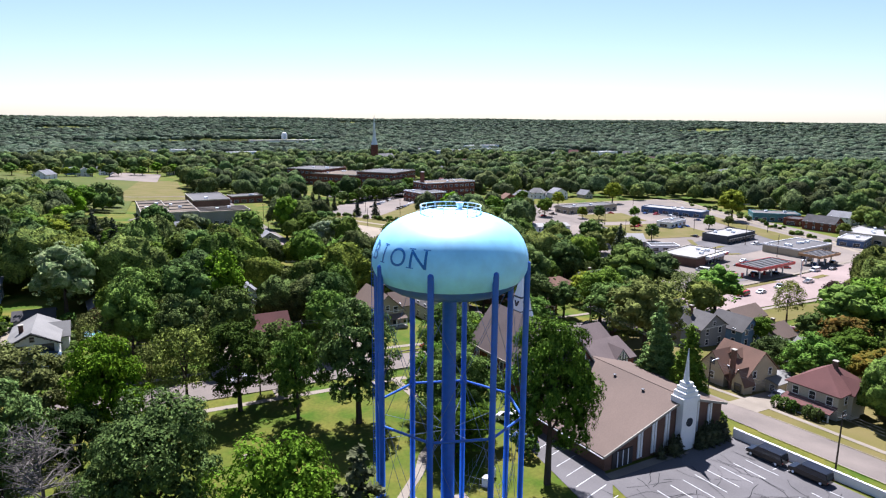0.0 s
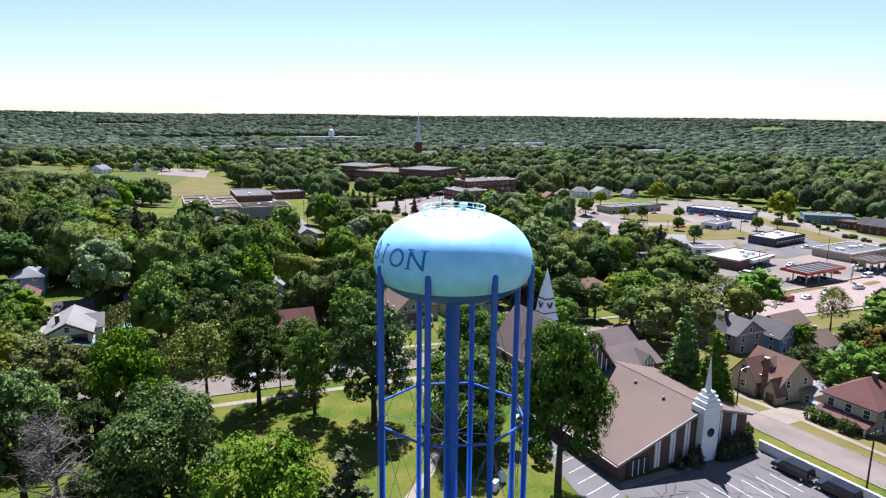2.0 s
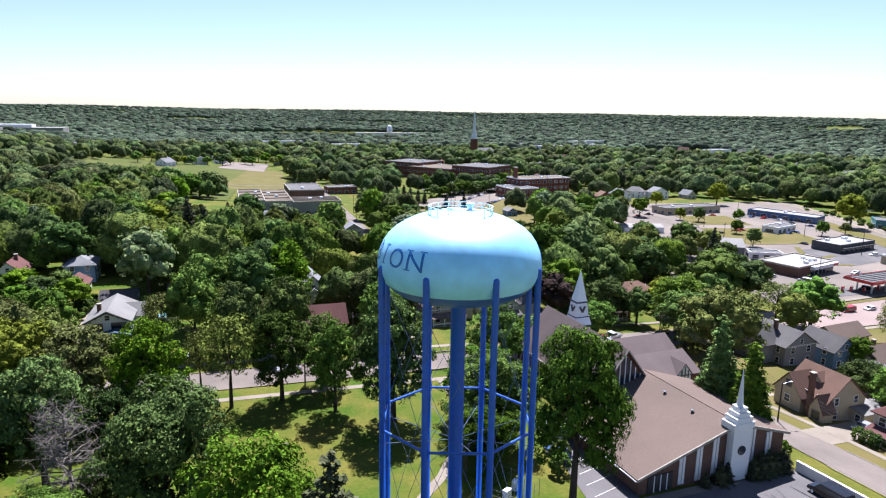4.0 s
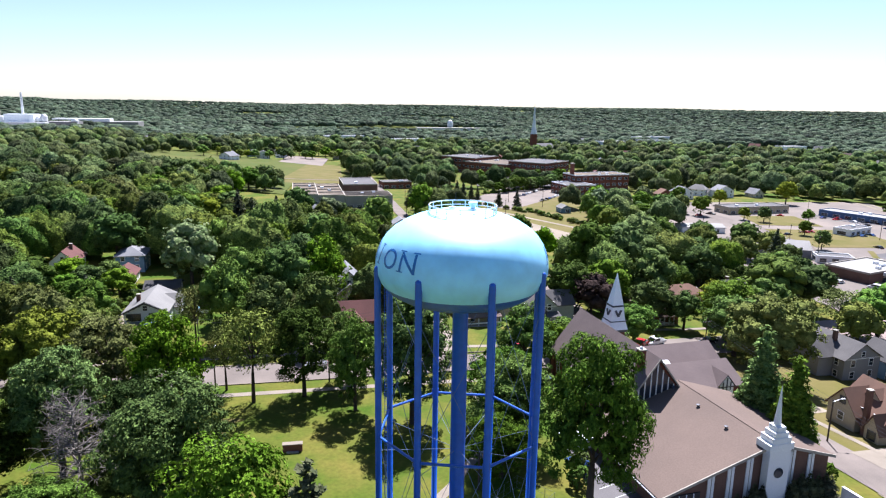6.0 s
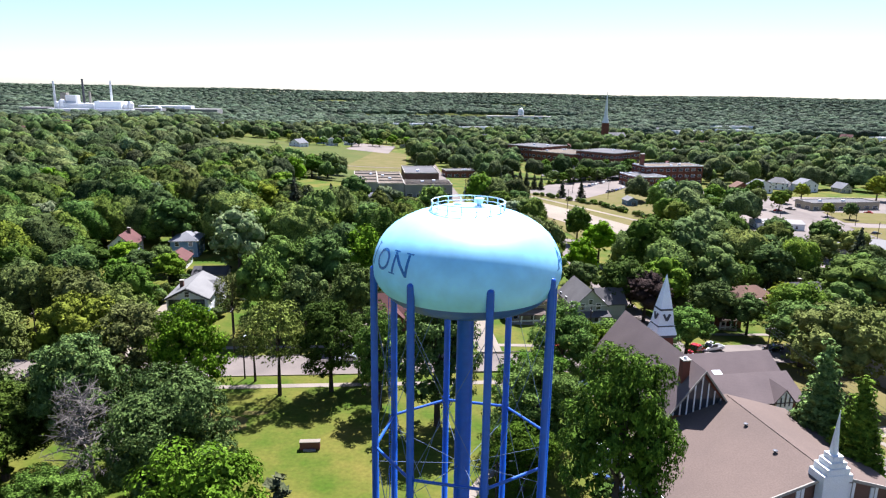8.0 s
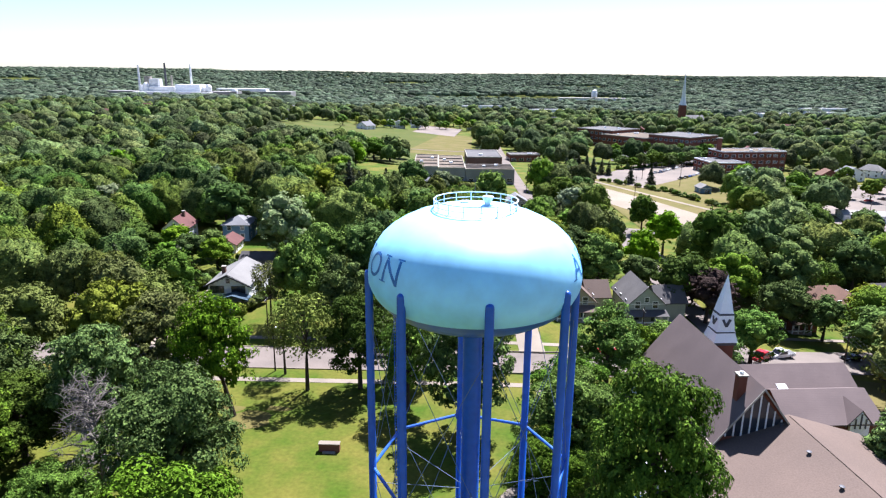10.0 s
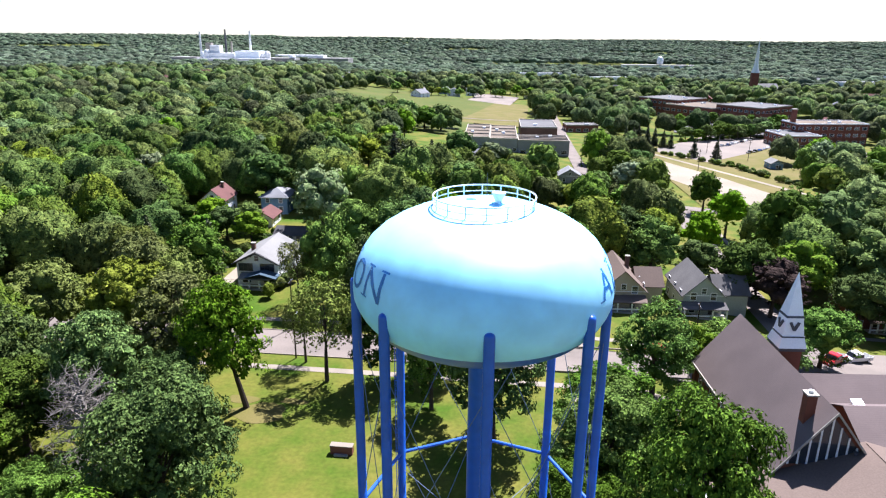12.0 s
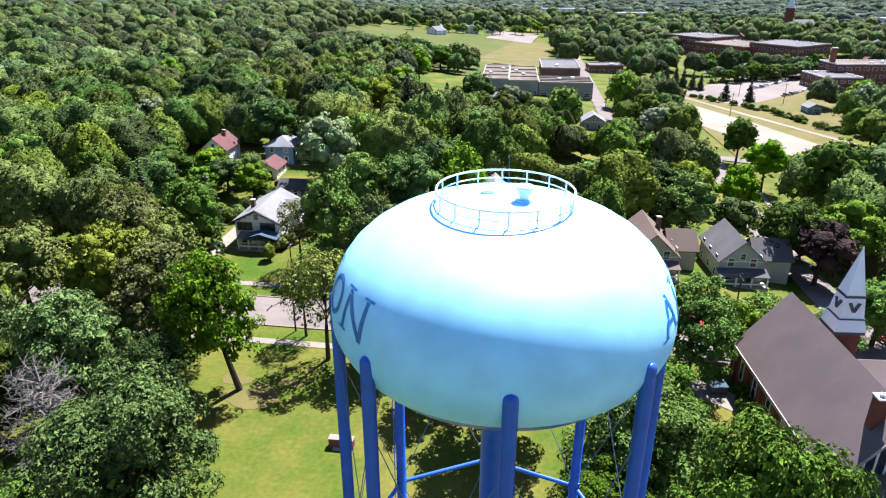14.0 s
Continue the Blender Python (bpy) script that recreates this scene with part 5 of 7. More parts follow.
def crown(seed, lobes, n, size, spread=0.5, per=6, low=-0.45, jitter=0.3, up=0.3, fold=0.25):
    """Leaf sprigs in clusters over the outside of overlapping lobes (x, y, z, rx, rz)."""
    rng = np.random.default_rng(seed)
    L = np.array(lobes)
    w = L[:, 3] * (L[:, 3] + L[:, 4])
    m = max(1, n // per)
    pick = rng.choice(len(L), 4 * m, p=w / w.sum())
    d = rng.normal(0, 1, (4 * m, 3))
    d[:, 2] = np.abs(d[:, 2]) * np.where(rng.uniform(0, 1, 4 * m) < 0.72, 1, low)
    d /= np.linalg.norm(d, axis=1, keepdims=True)
    rad = np.stack([L[pick, 3], L[pick, 3], L[pick, 4]], 1)
    c = L[pick, :3] + d * rad * (1 - 0.3 * rng.uniform(0, 1, (4 * m, 1)) ** 2)
    inside = np.zeros(len(c), bool)
    for lx_, ly_, lz_, rx_, rz_ in L:
        q = ((c[:, 0] - lx_) / rx_) ** 2 + ((c[:, 1] - ly_) / rx_) ** 2 + ((c[:, 2] - lz_) / rz_) ** 2
        inside |= q < 0.62
    keep = np.where(~inside)[0][:m]
    c, d = c[keep], d[keep]
    mid = L[0, :3] - (0, 0, L[0, 4] * 0.4)
    out = c - mid
    out /= np.linalg.norm(out, axis=1, keepdims=True)
    # each clump is a small ball of leaves with its own lit top and dark underside
    ball = rng.normal(0, 1, (len(c) * per, 3)) + np.repeat(d * 0.5, per, 0) + (0, 0, 0.35)
    ball /= np.linalg.norm(ball, axis=1, keepdims=True)
    girth = np.repeat(rng.uniform(0.65, 1.25, (len(c), 1)), per, 0)
    pos = np.repeat(c, per, 0) + ball * spread * girth * rng.uniform(0.7, 1.08, (len(ball), 1)) * (1, 1, 0.66)
    nrm = np.repeat(d * 0.3 + out * 0.15, per, 0) + ball + (0, 0, up * 0.5)
    tris = leaf_quads(rng, pos, nrm, size, fold, jitter)
    soft = nrm + rng.normal(0, 0.62, nrm.shape)
    soft /= np.linalg.norm(soft, axis=1, keepdims=True)
    return tris, np.repeat(soft[:, None, :], tris.shape[1], 1)


def billow(seed, nu, nv, clumps, wide, depth, down=0.66):
    """A rounded crown surface of swelling clumps, unit radius: triangles and their rounded normals."""
    rng = np.random.default_rng(seed)
    th = np.linspace(0.0, math.pi * down, nv + 1)[:, None]
    ph = (np.arange(nu) / nu * math.tau)[None, :] + 0.5 * (math.tau / nu) * (np.arange(nv + 1) % 2)[:, None]
    d = np.stack([np.sin(th) * np.cos(ph), np.sin(th) * np.sin(ph), np.cos(th) * np.ones_like(ph)], -1)
    k = np.arange(clumps) + 0.5
    cz = 1 - 1.45 * k / clumps
    ca = k * 2.39996 + rng.uniform(-0.3, 0.3, clumps)
    c = np.stack([np.sqrt(1 - cz**2) * np.cos(ca), np.sqrt(1 - cz**2) * np.sin(ca), cz], -1)
    ang = np.arccos(np.clip(d @ c.T, -1, 1)) / (wide * rng.uniform(0.75, 1.3, clumps))
    puff = np.sqrt(np.clip(1 - ang**2, 0, 1)) * rng.uniform(0.7, 1.15, clumps)
    rad = 1 - depth + depth * puff.max(-1)
    rad *= 1 + 0.13 * np.sin(ph * 2 + seed) * np.sin(th) + 0.09 * np.sin(ph * 3 + 2.2 * seed) * np.sin(th * 2) + rng.normal(0, 0.035, rad.shape)
    p = d * rad[..., None]
    p[0] = p[0].mean(0)
    du = np.roll(p, -1, 1) - np.roll(p, 1, 1)
    dv = np.empty_like(p)
    dv[1:-1], dv[0], dv[-1] = p[2:] - p[:-2], p[1] - p[0], p[-1] - p[-2]
    nr = np.cross(dv, du)
    nr /= np.linalg.norm(nr, axis=-1, keepdims=True) + 1e-9
    nr[0] = (0, 0, 1)
    tris, ns = [], []
    for a in range(nv):
        sh = a % 2
        for b in range(nu):
            e = (b + 1) % nu
            if sh == 0:
                quad = [((a, b), (a + 1, b), (a, e)), ((a, e), (a + 1, b), (a + 1, e))]
            else:
                quad = [((a, b), (a + 1, b), (a + 1, e)), ((a, b), (a + 1, e), (a, e))]
            for tri in quad[1 if a == 0 else 0:]:
                if a == 0:
                    tri = ((0, 0), (1, b), (1, e))
                tris.append([p[q] for q in tri])
                ns.append([nr[q] for q in tri])
    return np.array(tris), np.array(ns)


def billow_tree(seed, r, z0, z1, hull, leaves, size):
    """Crown of one tree: billowing surface between two heights, with leaf sprays standing off it."""
    rng = np.random.default_rng(seed + 500)
    nu, nv, clumps, wide, depth = hull
    tris, ns = billow(seed, nu, nv, clumps, wide, depth)
    zc, hz = z0 + (z1 - z0) * 0.42, (z1 - z0) * 0.58
    k = np.array((r, r, hz))
    tris, ns = tris * k + (0, 0, zc), ns / k
    ns /= np.linalg.norm(ns, axis=-1, keepdims=True)
    if leaves:
        area = np.linalg.norm(np.cross(tris[:, 1] - tris[:, 0], tris[:, 2] - tris[:, 0]), axis=1)
        pick = rng.choice(len(tris), leaves, p=area / area.sum())
        w = rng.dirichlet((1, 1, 1), leaves)
        pos = (tris[pick] * w[..., None]).sum(1)
        nn = (ns[pick] * w[..., None]).sum(1)
        pos += nn * rng.uniform(-0.1, 0.55, (leaves, 1)) * size * 1.6
        sprays = leaf_quads(rng, pos, nn + (0, 0, 0.15), size, -1, 0.6)
        nn = nn + rng.normal(0, 0.65, nn.shape)
        nn /= np.linalg.norm(nn, axis=1, keepdims=True)
        tris, ns = np.concatenate([tris, sprays]), np.concatenate([ns, np.repeat(nn[:, None, :], 3, 1)])
    return tris, ns


def lobes_round(seed, r, z0, z1, count=13):
    """Lobes of a rounded crown of radius r between two heights."""
    rng = np.random.default_rng(seed)
    zc, hz = (z0 + z1) / 2, (z1 - z0) / 2
    out = [(0, 0, zc, r * 0.74, hz * 0.76)]
    for i in range(count):
        u = (i + 0.5) / count
        zz = 1 - 1.75 * u
        a = i * 2.4 + rng.uniform(-0.4, 0.4)
        k = math.sqrt(max(0.05, 1 - zz * zz)) * rng.uniform(0.55, 0.78)
        s = rng.uniform(0.34, 0.5)
        out.append((r * k * math.cos(a), r * k * math.sin(a), zc + hz * zz * rng.uniform(0.66, 0.84), r * s, r * s * 1.1))
    return out


def trunk_mesh(seed, height, lobes, r0):
    rng = np.random.default_rng(seed)
    bend = rng.uniform(-0.4, 0.4, 2)
    bm = tube([(0, 0, -0.4), (bend[0] * 0.3, bend[1] * 0.3, height * 0.3), (bend[0], bend[1], height * 0.62), (0.2, 0.1, height * 0.88)], [r0 * 1.25, r0 * 0.85, r0 * 0.5, r0 * 0.12], 8)
    for lx_, ly_, lz_, rx_, rz_ in lobes[1:11]:
        z = min(lz_ * 0.62, height * 0.6)
        tube([(bend[0] * 0.6, bend[1] * 0.6, z), (lx_ * 0.45, ly_ * 0.45, (z + lz_) / 2), (lx_ * 0.95, ly_ * 0.95, lz_)], [r0 * 0.38, r0 * 0.24, r0 * 0.06], 5, bm)
    me = bpy.data.meshes.new("trunk")
    bm.to_mesh(me)
    bm.free()
    me.materials.append(M_BARK)
    return me


def spruce_quads(seed, h, r, n, size, boughs=130):
    """Needle sprays along single boughs of uneven length that droop and turn up at their tips."""
    rng = np.random.default_rng(seed)
    u = (np.arange(boughs) + rng.uniform(0, 1, boughs)) / boughs
    u = u ** 0.72
    az = np.arange(boughs) * 2.399 + rng.uniform(-0.5, 0.5, boughs)
    reach = r * (0.06 + 0.94 * np.minimum(u * 1.15, 1.0)) * rng.uniform(0.62, 1.12, boughs)
    k = rng.choice(boughs, n, p=reach / reach.sum())
    f = rng.uniform(0.12, 1.0, n) ** 0.7
    side = rng.normal(0, 0.16, n) * reach[k] * (1.15 - f)
    rr = reach[k] * f
    ca, sa = np.cos(az[k]), np.sin(az[k])
    z = h * (1 - u[k] * 0.9) - 0.5 * reach[k] * f + 0.28 * reach[k] * f ** 3 + rng.normal(0, 0.14 * size + 0.05, n) - np.abs(side) * 0.3
    pos = np.stack([rr * ca - side * sa, rr * sa + side * ca, np.maximum(z, 0.1)], 1)
    nrm = np.stack([ca * 0.5, sa * 0.5, np.full(n, 0.8)], 1)
    return leaf_quads(rng, pos, nrm, size)


PROTO = {}


def lobe_hulls(seed, lobes, k, nu, nv):
    """Billowing inner surfaces of a crown's lobes."""
    out, ns = [], []
    for i, (lx_, ly_, lz_, rx_, rz_) in enumerate(lobes):
        t, q = billow(seed + i, nu, nv, 9, 0.7, 0.42, 0.8)
        d = np.array((rx_ * k, rx_ * k, rz_ * k))
        out.append(t * d + (lx_, ly_, lz_))
        q = q / d
        ns.append(q / np.linalg.norm(q, axis=-1, keepdims=True))
    return np.concatenate(out), np.concatenate(ns)


def prototype(key, leafmat, lobes, n, size, height, r0, label, spread=0.55, per=6):
    sprigs, rounds = crown(hash_of(key), lobes, n, size, spread, per, fold=-1)
    sets, rounds = [sprigs], [rounds]
    if "_far" in key or "_near" in key:
        hull, hn = lobe_hulls(hash_of(key), lobes[:13], 0.88, 8, 5)
        sets.append(hull)
        rounds.append(hn)
    elif key == "poplar":
        hull, hn = lobe_hulls(hash_of(key), lobes, 0.86, 7, 4)
        sets.append(hull)
        rounds.append(hn)
    elif key != "sparse":
        shrunk = [(a * 0.95, b * 0.95, c, d * 0.68, e * 0.68) for a, b, c, d, e in lobes]
        more, mn = crown(hash_of(key) + 1, shrunk, n // 7, size * 2.4, spread * 0.7, 12, fold=-1)
        sets.append(more)
        rounds.append(mn)
    me = quads("crown", sets, LEAF[leafmat], None, rounds)
    PROTO[key] = (trunk_mesh(hash_of(key) + 5, height, lobes, r0), me, height, label)


def hash_of(key):
    return sum(ord(c) * (i + 3) for i, c in enumerate(key)) % 9973


NEAR = {"mid": "broad green deciduous tree", "dark": "dense dark green deciduous tree", "bright": "bright yellow-green deciduous tree", "silver": "silvery-leaved tree with pale undersides", "olive": "dull olive-green deciduous tree", "deep": "broad deep green tree with pale-lit leaves", "maroon": "broad tree with maroon leaves", "orange": "tree with orange-tinged leaves"}
for kind, text in NEAR.items():
    for v in range(2):
        lb = lobes_round(hash_of(kind) + v * 31, 5.6, 2.0 - v, 15.2, 15 + 3 * v)
        if kind in ("mid", "dark", "bright", "olive", "silver", "deep"):
            prototype(kind + "_hero" + "ab"[v], kind, lb, 20000, 0.31, 15.0, 0.42, text, 1.2, 170)
            prototype(kind + "_close" + "ab"[v], kind, lb, 10000, 0.41, 15.0, 0.40, text, 1.1, 80)
            prototype(kind + "_near" + "ab"[v], kind, lb, 4200, 0.52, 15.0, 0.36, text, 0.85, 24)
        prototype(kind + "_far" + "ab"[v], kind, lb, 1000, 0.72, 15.0, 0.36, text, 0.5, 6)
lb = lobes_round(77, 4.6, 4.6, 15.0, 15)
prototype("sparse", "olive", lb, 3600, 0.46, 15.0, 0.3, "thin airy tree with sparse light leaves", 0.8)
lb = [(0.2 * math.cos(z * 3), 0.2 * math.sin(z * 3), z, 2.5 * (15.2 - z) / 13.4 * min(1, 0.6 + z * 0.12) + 0.1, 1.3) for z in np.arange(1.6, 14.9, 0.75)]
prototype("poplar", "mid", lb, 9000, 0.36, 15.0, 0.3, "tall narrow pyramid-shaped green tree", 0.4, 14)
for key, h_, r_, n_, s_ in (("spruce_near", 15.0, 3.6, 9000, 0.40), ("spruce_far", 15.0, 3.6, 1500, 0.9)):
    PROTO[key] = (mesh("trunk", [(0.25 * math.cos(k), 0.25 * math.sin(k), -0.4) for k in range(6)] + [(0, 0, 14)], [(k, (k + 1) % 6, 6) for k in range(6)], M_BARK), quads("crown", spruce_quads(5, h_, r_, n_, s_), LEAF["spruce"]), 15.0, "dark pointed spruce tree")


ROOTS = {}
PLANTED = []


def plant(key, x, y, top, width=1.0, lean=(0, 0), rz=None, group=""):
    """One tree: top is its height over the ground; width scales its crown's radius of 5.4 m."""
    away = math.hypot(x + 8, y + 48)
    if "_" in key and not key.startswith("spruce"):
        lod = "_hero" if away < 76 else "_close" if away < 105 else "_near" if away < 165 else "_far"
        if key.split("_")[0] + lod + key[-1] in PROTO:
            key = key.split("_")[0] + lod + key[-1]
    trunk, leaves, h, text = PROTO[key]
    rnd = random.Random(int(x * 13.7 + y * 7.3))
    s, width = top / h, min(width, top / 10.5)
    m = Matrix.Translation((x, y, float(gz(x, y)))) @ pose(0, 0, 0, lean[0], lean[1], rnd.uniform(0, 360) if rz is None else rz) @ Matrix.Diagonal((width, width, s, 1))
    PLANTED.append((x, y, 5.0 * width))
    if key not in ROOTS:
        root = thing("tree", m, text, "tree", group)
        part("trunk", trunk, None, root)
        part("crown", leaves, None, root)
        ROOTS[key] = root
        return root
    t = copy_thing(ROOTS[key], m)
    t.matrix_basis = m
    return t


# park and street trees, one by one
# trees round the park
for key, x, y, top, w in (
    ("deep_nearb", -32.6, 9.8, 19.4, 1.22), ("bright_neara", -22.4, -13.5, 22.0, 1.3), ("spruce_near", -15.9, -14.4, 23.5, 2.5), ("deep_neara", -49.5, 25.5, 18.0, 1.05),
    ("mid_nearb", -60.0, 13.0, 17.0, 1.1), ("sparse", -26.2, 46.5, 16.5, 1.0), ("sparse", -31.4, 52.2, 12.0, 0.65), ("dark_neara", -17.5, 47.5, 15.4, 0.9),
    ("mid_nearb", -9.6, 51.6, 13.0, 0.85), ("deep_nearb", 0.1, 34.5, 20.5, 1.15), ("mid_neara", -8.9, 40.5, 16.0, 0.7), ("bright_nearb", 23.6, 48.3, 14.8, 0.95),
    ("deep_neara", 18.4, 5.2, 23.6, 1.08), ("mid_neara", 13.6, 24.4, 14.0, 1.15), ("mid_nearb", 14.5, 32.0, 12.5, 1.05), ("dark_neara", 10.0, 16.5, 9.5, 0.8),
):
    plant(key, x, y, top, w)
# trees round the street side
for key, x, y, top, w in (
    ("poplar", 54.6, 22.5, 19.0, 1.7), ("poplar", 54.8, 15.2, 16.8, 1.6), ("mid_nearb", 82.0, 67.5, 14.0, 1.35), ("olive_neara", 95.0, 69.0, 11.5, 1.1),
    ("mid_neara", 81.0, 88.0, 10.0, 0.85), ("dark_nearb", 73.0, 91.5, 12.0, 1.05), ("olive_nearb", 99.0, 101.0, 11.0, 1.25), ("mid_neara", 83.0, 109.0, 17.5, 1.3),
    ("mid_neara", 31.0, 54.0, 9.5, 0.65), ("mid_nearb", 56.0, 67.8, 10.5, 0.95), ("bright_neara", 46.5, 59.5, 8.0, 0.7), ("mid_nearb", 36.5, 60.0, 8.5, 0.8),
    ("olive_neara", -60.5, 50.5, 16.5, 1.1), ("olive_nearb", -57.5, 61.0, 15.0, 0.95), ("dark_neara", -41.0, 29.0, 12.0, 0.7), ("mid_nearb", -66.0, 30.0, 16.0, 1.1),
):
    plant(key, x, y, top, w)
# trees round the church
for key, x, y, top, w in (
    ("olive_neara", -75.5, 50.5, 15.0, 1.1), ("olive_nearb", -64.0, 62.0, 17.5, 1.1), ("mid_neara", -34.0, 76.0, 17.5, 0.95), ("silver_neara", -49.0, 122.0, 18.5, 1.35),
    ("mid_nearb", -63.0, 79.5, 14.2, 1.0), ("mid_neara", -25.0, 74.0, 14.5, 0.9), ("dark_nearb", -15.0, 73.0, 15.5, 0.95), ("sparse", -40.5, 76.0, 13.0, 0.75),
    ("mid_nearb", -33.0, 93.0, 17.0, 1.05), ("bright_neara", -22.0, 92.0, 17.5, 1.1), ("mid_neara", -14.0, 98.0, 18.0, 1.1), ("dark_neara", 8.0, 80.0, 15.0, 0.95),
    ("mid_nearb", 5.0, 70.5, 13.5, 0.85), ("dark_neara", -76.0, 152.0, 16.0, 1.3), ("mid_nearb", -79.0, 121.0, 9.5, 0.9), ("mid_neara", -65.5, 113.5, 8.5, 0.8), ("dark_nearb", -73.0, 115.5, 9.0, 0.85), ("bright_neara", -76.5, 110.0, 8.0, 0.75), ("dark_neara", -86.0, 113.0, 12.0, 1.1), ("mid_nearb", -70.0, 123.5, 8.0, 0.75),
):
    plant(key, x, y, top, w)
# trees round the white house
for key, x, y, top, w in (
    ("dark_neara", 52.0, 98.0, 14.0, 1.15), ("maroon_fara", 56.0, 92.0, 13.0, 1.1), ("mid_neara", 34.0, 108.0, 14.0, 1.1), ("dark_nearb", 28.0, 112.0, 15.0, 1.2),
    ("bright_nearb", 50.0, 128.0, 14.0, 0.9), ("dark_neara", 71.0, 128.0, 22.0, 1.35), ("dark_nearb", 84.0, 134.0, 22.0, 1.6), ("mid_neara", 107.0, 90.0, 14.0, 1.15),
    ("dark_nearb", 104.0, 76.0, 11.0, 1.0), ("olive_nearb", 120.0, 72.0, 13.0, 1.0), ("mid_neara", 128.0, 80.0, 12.0, 1.0), ("orange_fara", 126.0, 33.0, 12.0, 1.15),
    ("orange_farb", 106.0, 12.0, 11.0, 1.0), ("mid_neara", 143.0, 44.0, 16.5, 1.5), ("mid_nearb", 155.0, 43.0, 15.5, 1.45), ("dark_nearb", 112.0, 22.0, 12.0, 1.3),
):
    plant(key, x, y, top, w)
# trees round the blocks behind
for key, x, y, top, w in (
    ("dark_nearb", 97.0, 30.0, 9.0, 0.8), ("sparse", 140.0, 59.0, 14.5, 0.9), ("dark_neara", 131.0, 45.0, 9.0, 0.8), ("mid_nearb", 118.0, 50.0, 7.5, 0.6),
    ("dark_neara", 147.0, 47.0, 10.0, 1.0), ("maroon_farb", 182.0, 72.0, 9.0, 1.0), ("bright_nearb", 166.0, 52.0, 15.0, 1.4), ("dark_nearb", 98.0, -4.0, 11.0, 1.3),
    ("mid_neara", 48.0, -60.0, 21.0, 1.0), ("dark_neara", -70.0, -5.0, 16.0, 1.2), ("mid_nearb", -52.0, -6.0, 12.0, 0.9), ("mid_neara", -45.5, 8.0, 9.5, 0.85), ("dark_nearb", -38.5, 17.5, 9.0, 0.75), ("mid_neara", -85.0, 22.0, 17.0, 1.2),
    ("mid_nearb", 36.7, 257.0, 20.0, 1.3), ("dark_nearb", 45.0, 247.0, 14.0, 1.1), ("olive_neara", 53.0, 236.0, 13.0, 1.1), ("mid_neara", 58.0, 262.0, 11.0, 1.0),
):
    plant(key, x, y, top, w)
# trees between the church and the shops
for key, x, y, top, w in (
    ("dark_neara", 121.0, 106.0, 17.5, 1.6), ("dark_nearb", 132.5, 104.0, 15.5, 1.45), ("sparse", 125.0, 84.0, 13.0, 1.1), ("mid_neara", 134.5, 80.5, 15.0, 1.4), ("olive_neara", 79.5, 52.5, 18.0, 1.5),
    ("mid_nearb", 88.0, 80.0, 15.5, 1.25), ("dark_nearb", 166.0, 183.0, 15.5, 1.3), ("dark_neara", 110.0, 128.0, 16.0, 1.3), ("mid_nearb", 98.0, 140.0, 17.0, 1.4), ("dark_nearb", 118.0, 146.0, 16.0, 1.3),
    ("mid_neara", 66.0, 104.0, 15.0, 1.2), ("olive_nearb", 142.0, 118.0, 9.0, 0.8), ("dark_neara", 150.0, 132.0, 12.0, 1.1),
):
    plant(key, x, y, top, w)
# trees at the near edge of the field, and round the houses behind it
rf_ = random.Random(31)
for x, y in ((-106, 338), (-96, 346), (-86, 341), (-75, 349), (-66, 352), (-56, 362), (-47, 371), (-116, 350), (-124, 372)):
    plant(rf_.choice(["dark_far", "mid_far"]) + rf_.choice("ab"), x, y, rf_.uniform(13, 17.5), rf_.uniform(1.4, 1.7))
for i in range(20):
    x = -132 + i * 7.6
    if not any(math.hypot(x - u, 690 - v) < 7 for u, v, r in FOOTPRINTS):
        plant(rf_.choice(["dark_far", "mid_far", "olive_far"]) + rf_.choice("ab"), x, 682 + rf_.uniform(-10, 60) * (i % 3 > 0), rf_.uniform(9, 15), rf_.uniform(1.0, 1.4))
# trees round the side street
for key, x, y, top, w in (
    ("dark_neara", 68.5, 196.0, 15.0, 1.0), ("bright_nearb", 67.0, 163.0, 15.0, 1.05), ("mid_nearb", 80.0, 172.0, 10.0, 1.1), ("mid_neara", 88.0, 186.0, 9.0, 0.8),
    ("silver_nearb", 46.0, 222.0, 13.0, 1.1),
):
    plant(key, x, y, top, w)
plant("deep_neara", -35.6, 37.6, 19.0, 0.95, (6, -8), 0)
for x, y, top in ((98, 333, 11.5), (109.6, 332, 11.5), (71, 370, 12), (75, 376, 13), (79, 368, 12), (84, 372, 12), (88, 366, 11), (92, 364, 10), (81, 380, 12), (68, 380, 11), (-66, 92, 13), (-83, 96, 12), (-91, 90, 11), (161, 158, 18), (-38, 185, 17), (-45, 205, 18), (-30, 200, 16)):
    plant("spruce_far" if y > 85 else "spruce_near", x, y, top, top / 15 * 1.1)

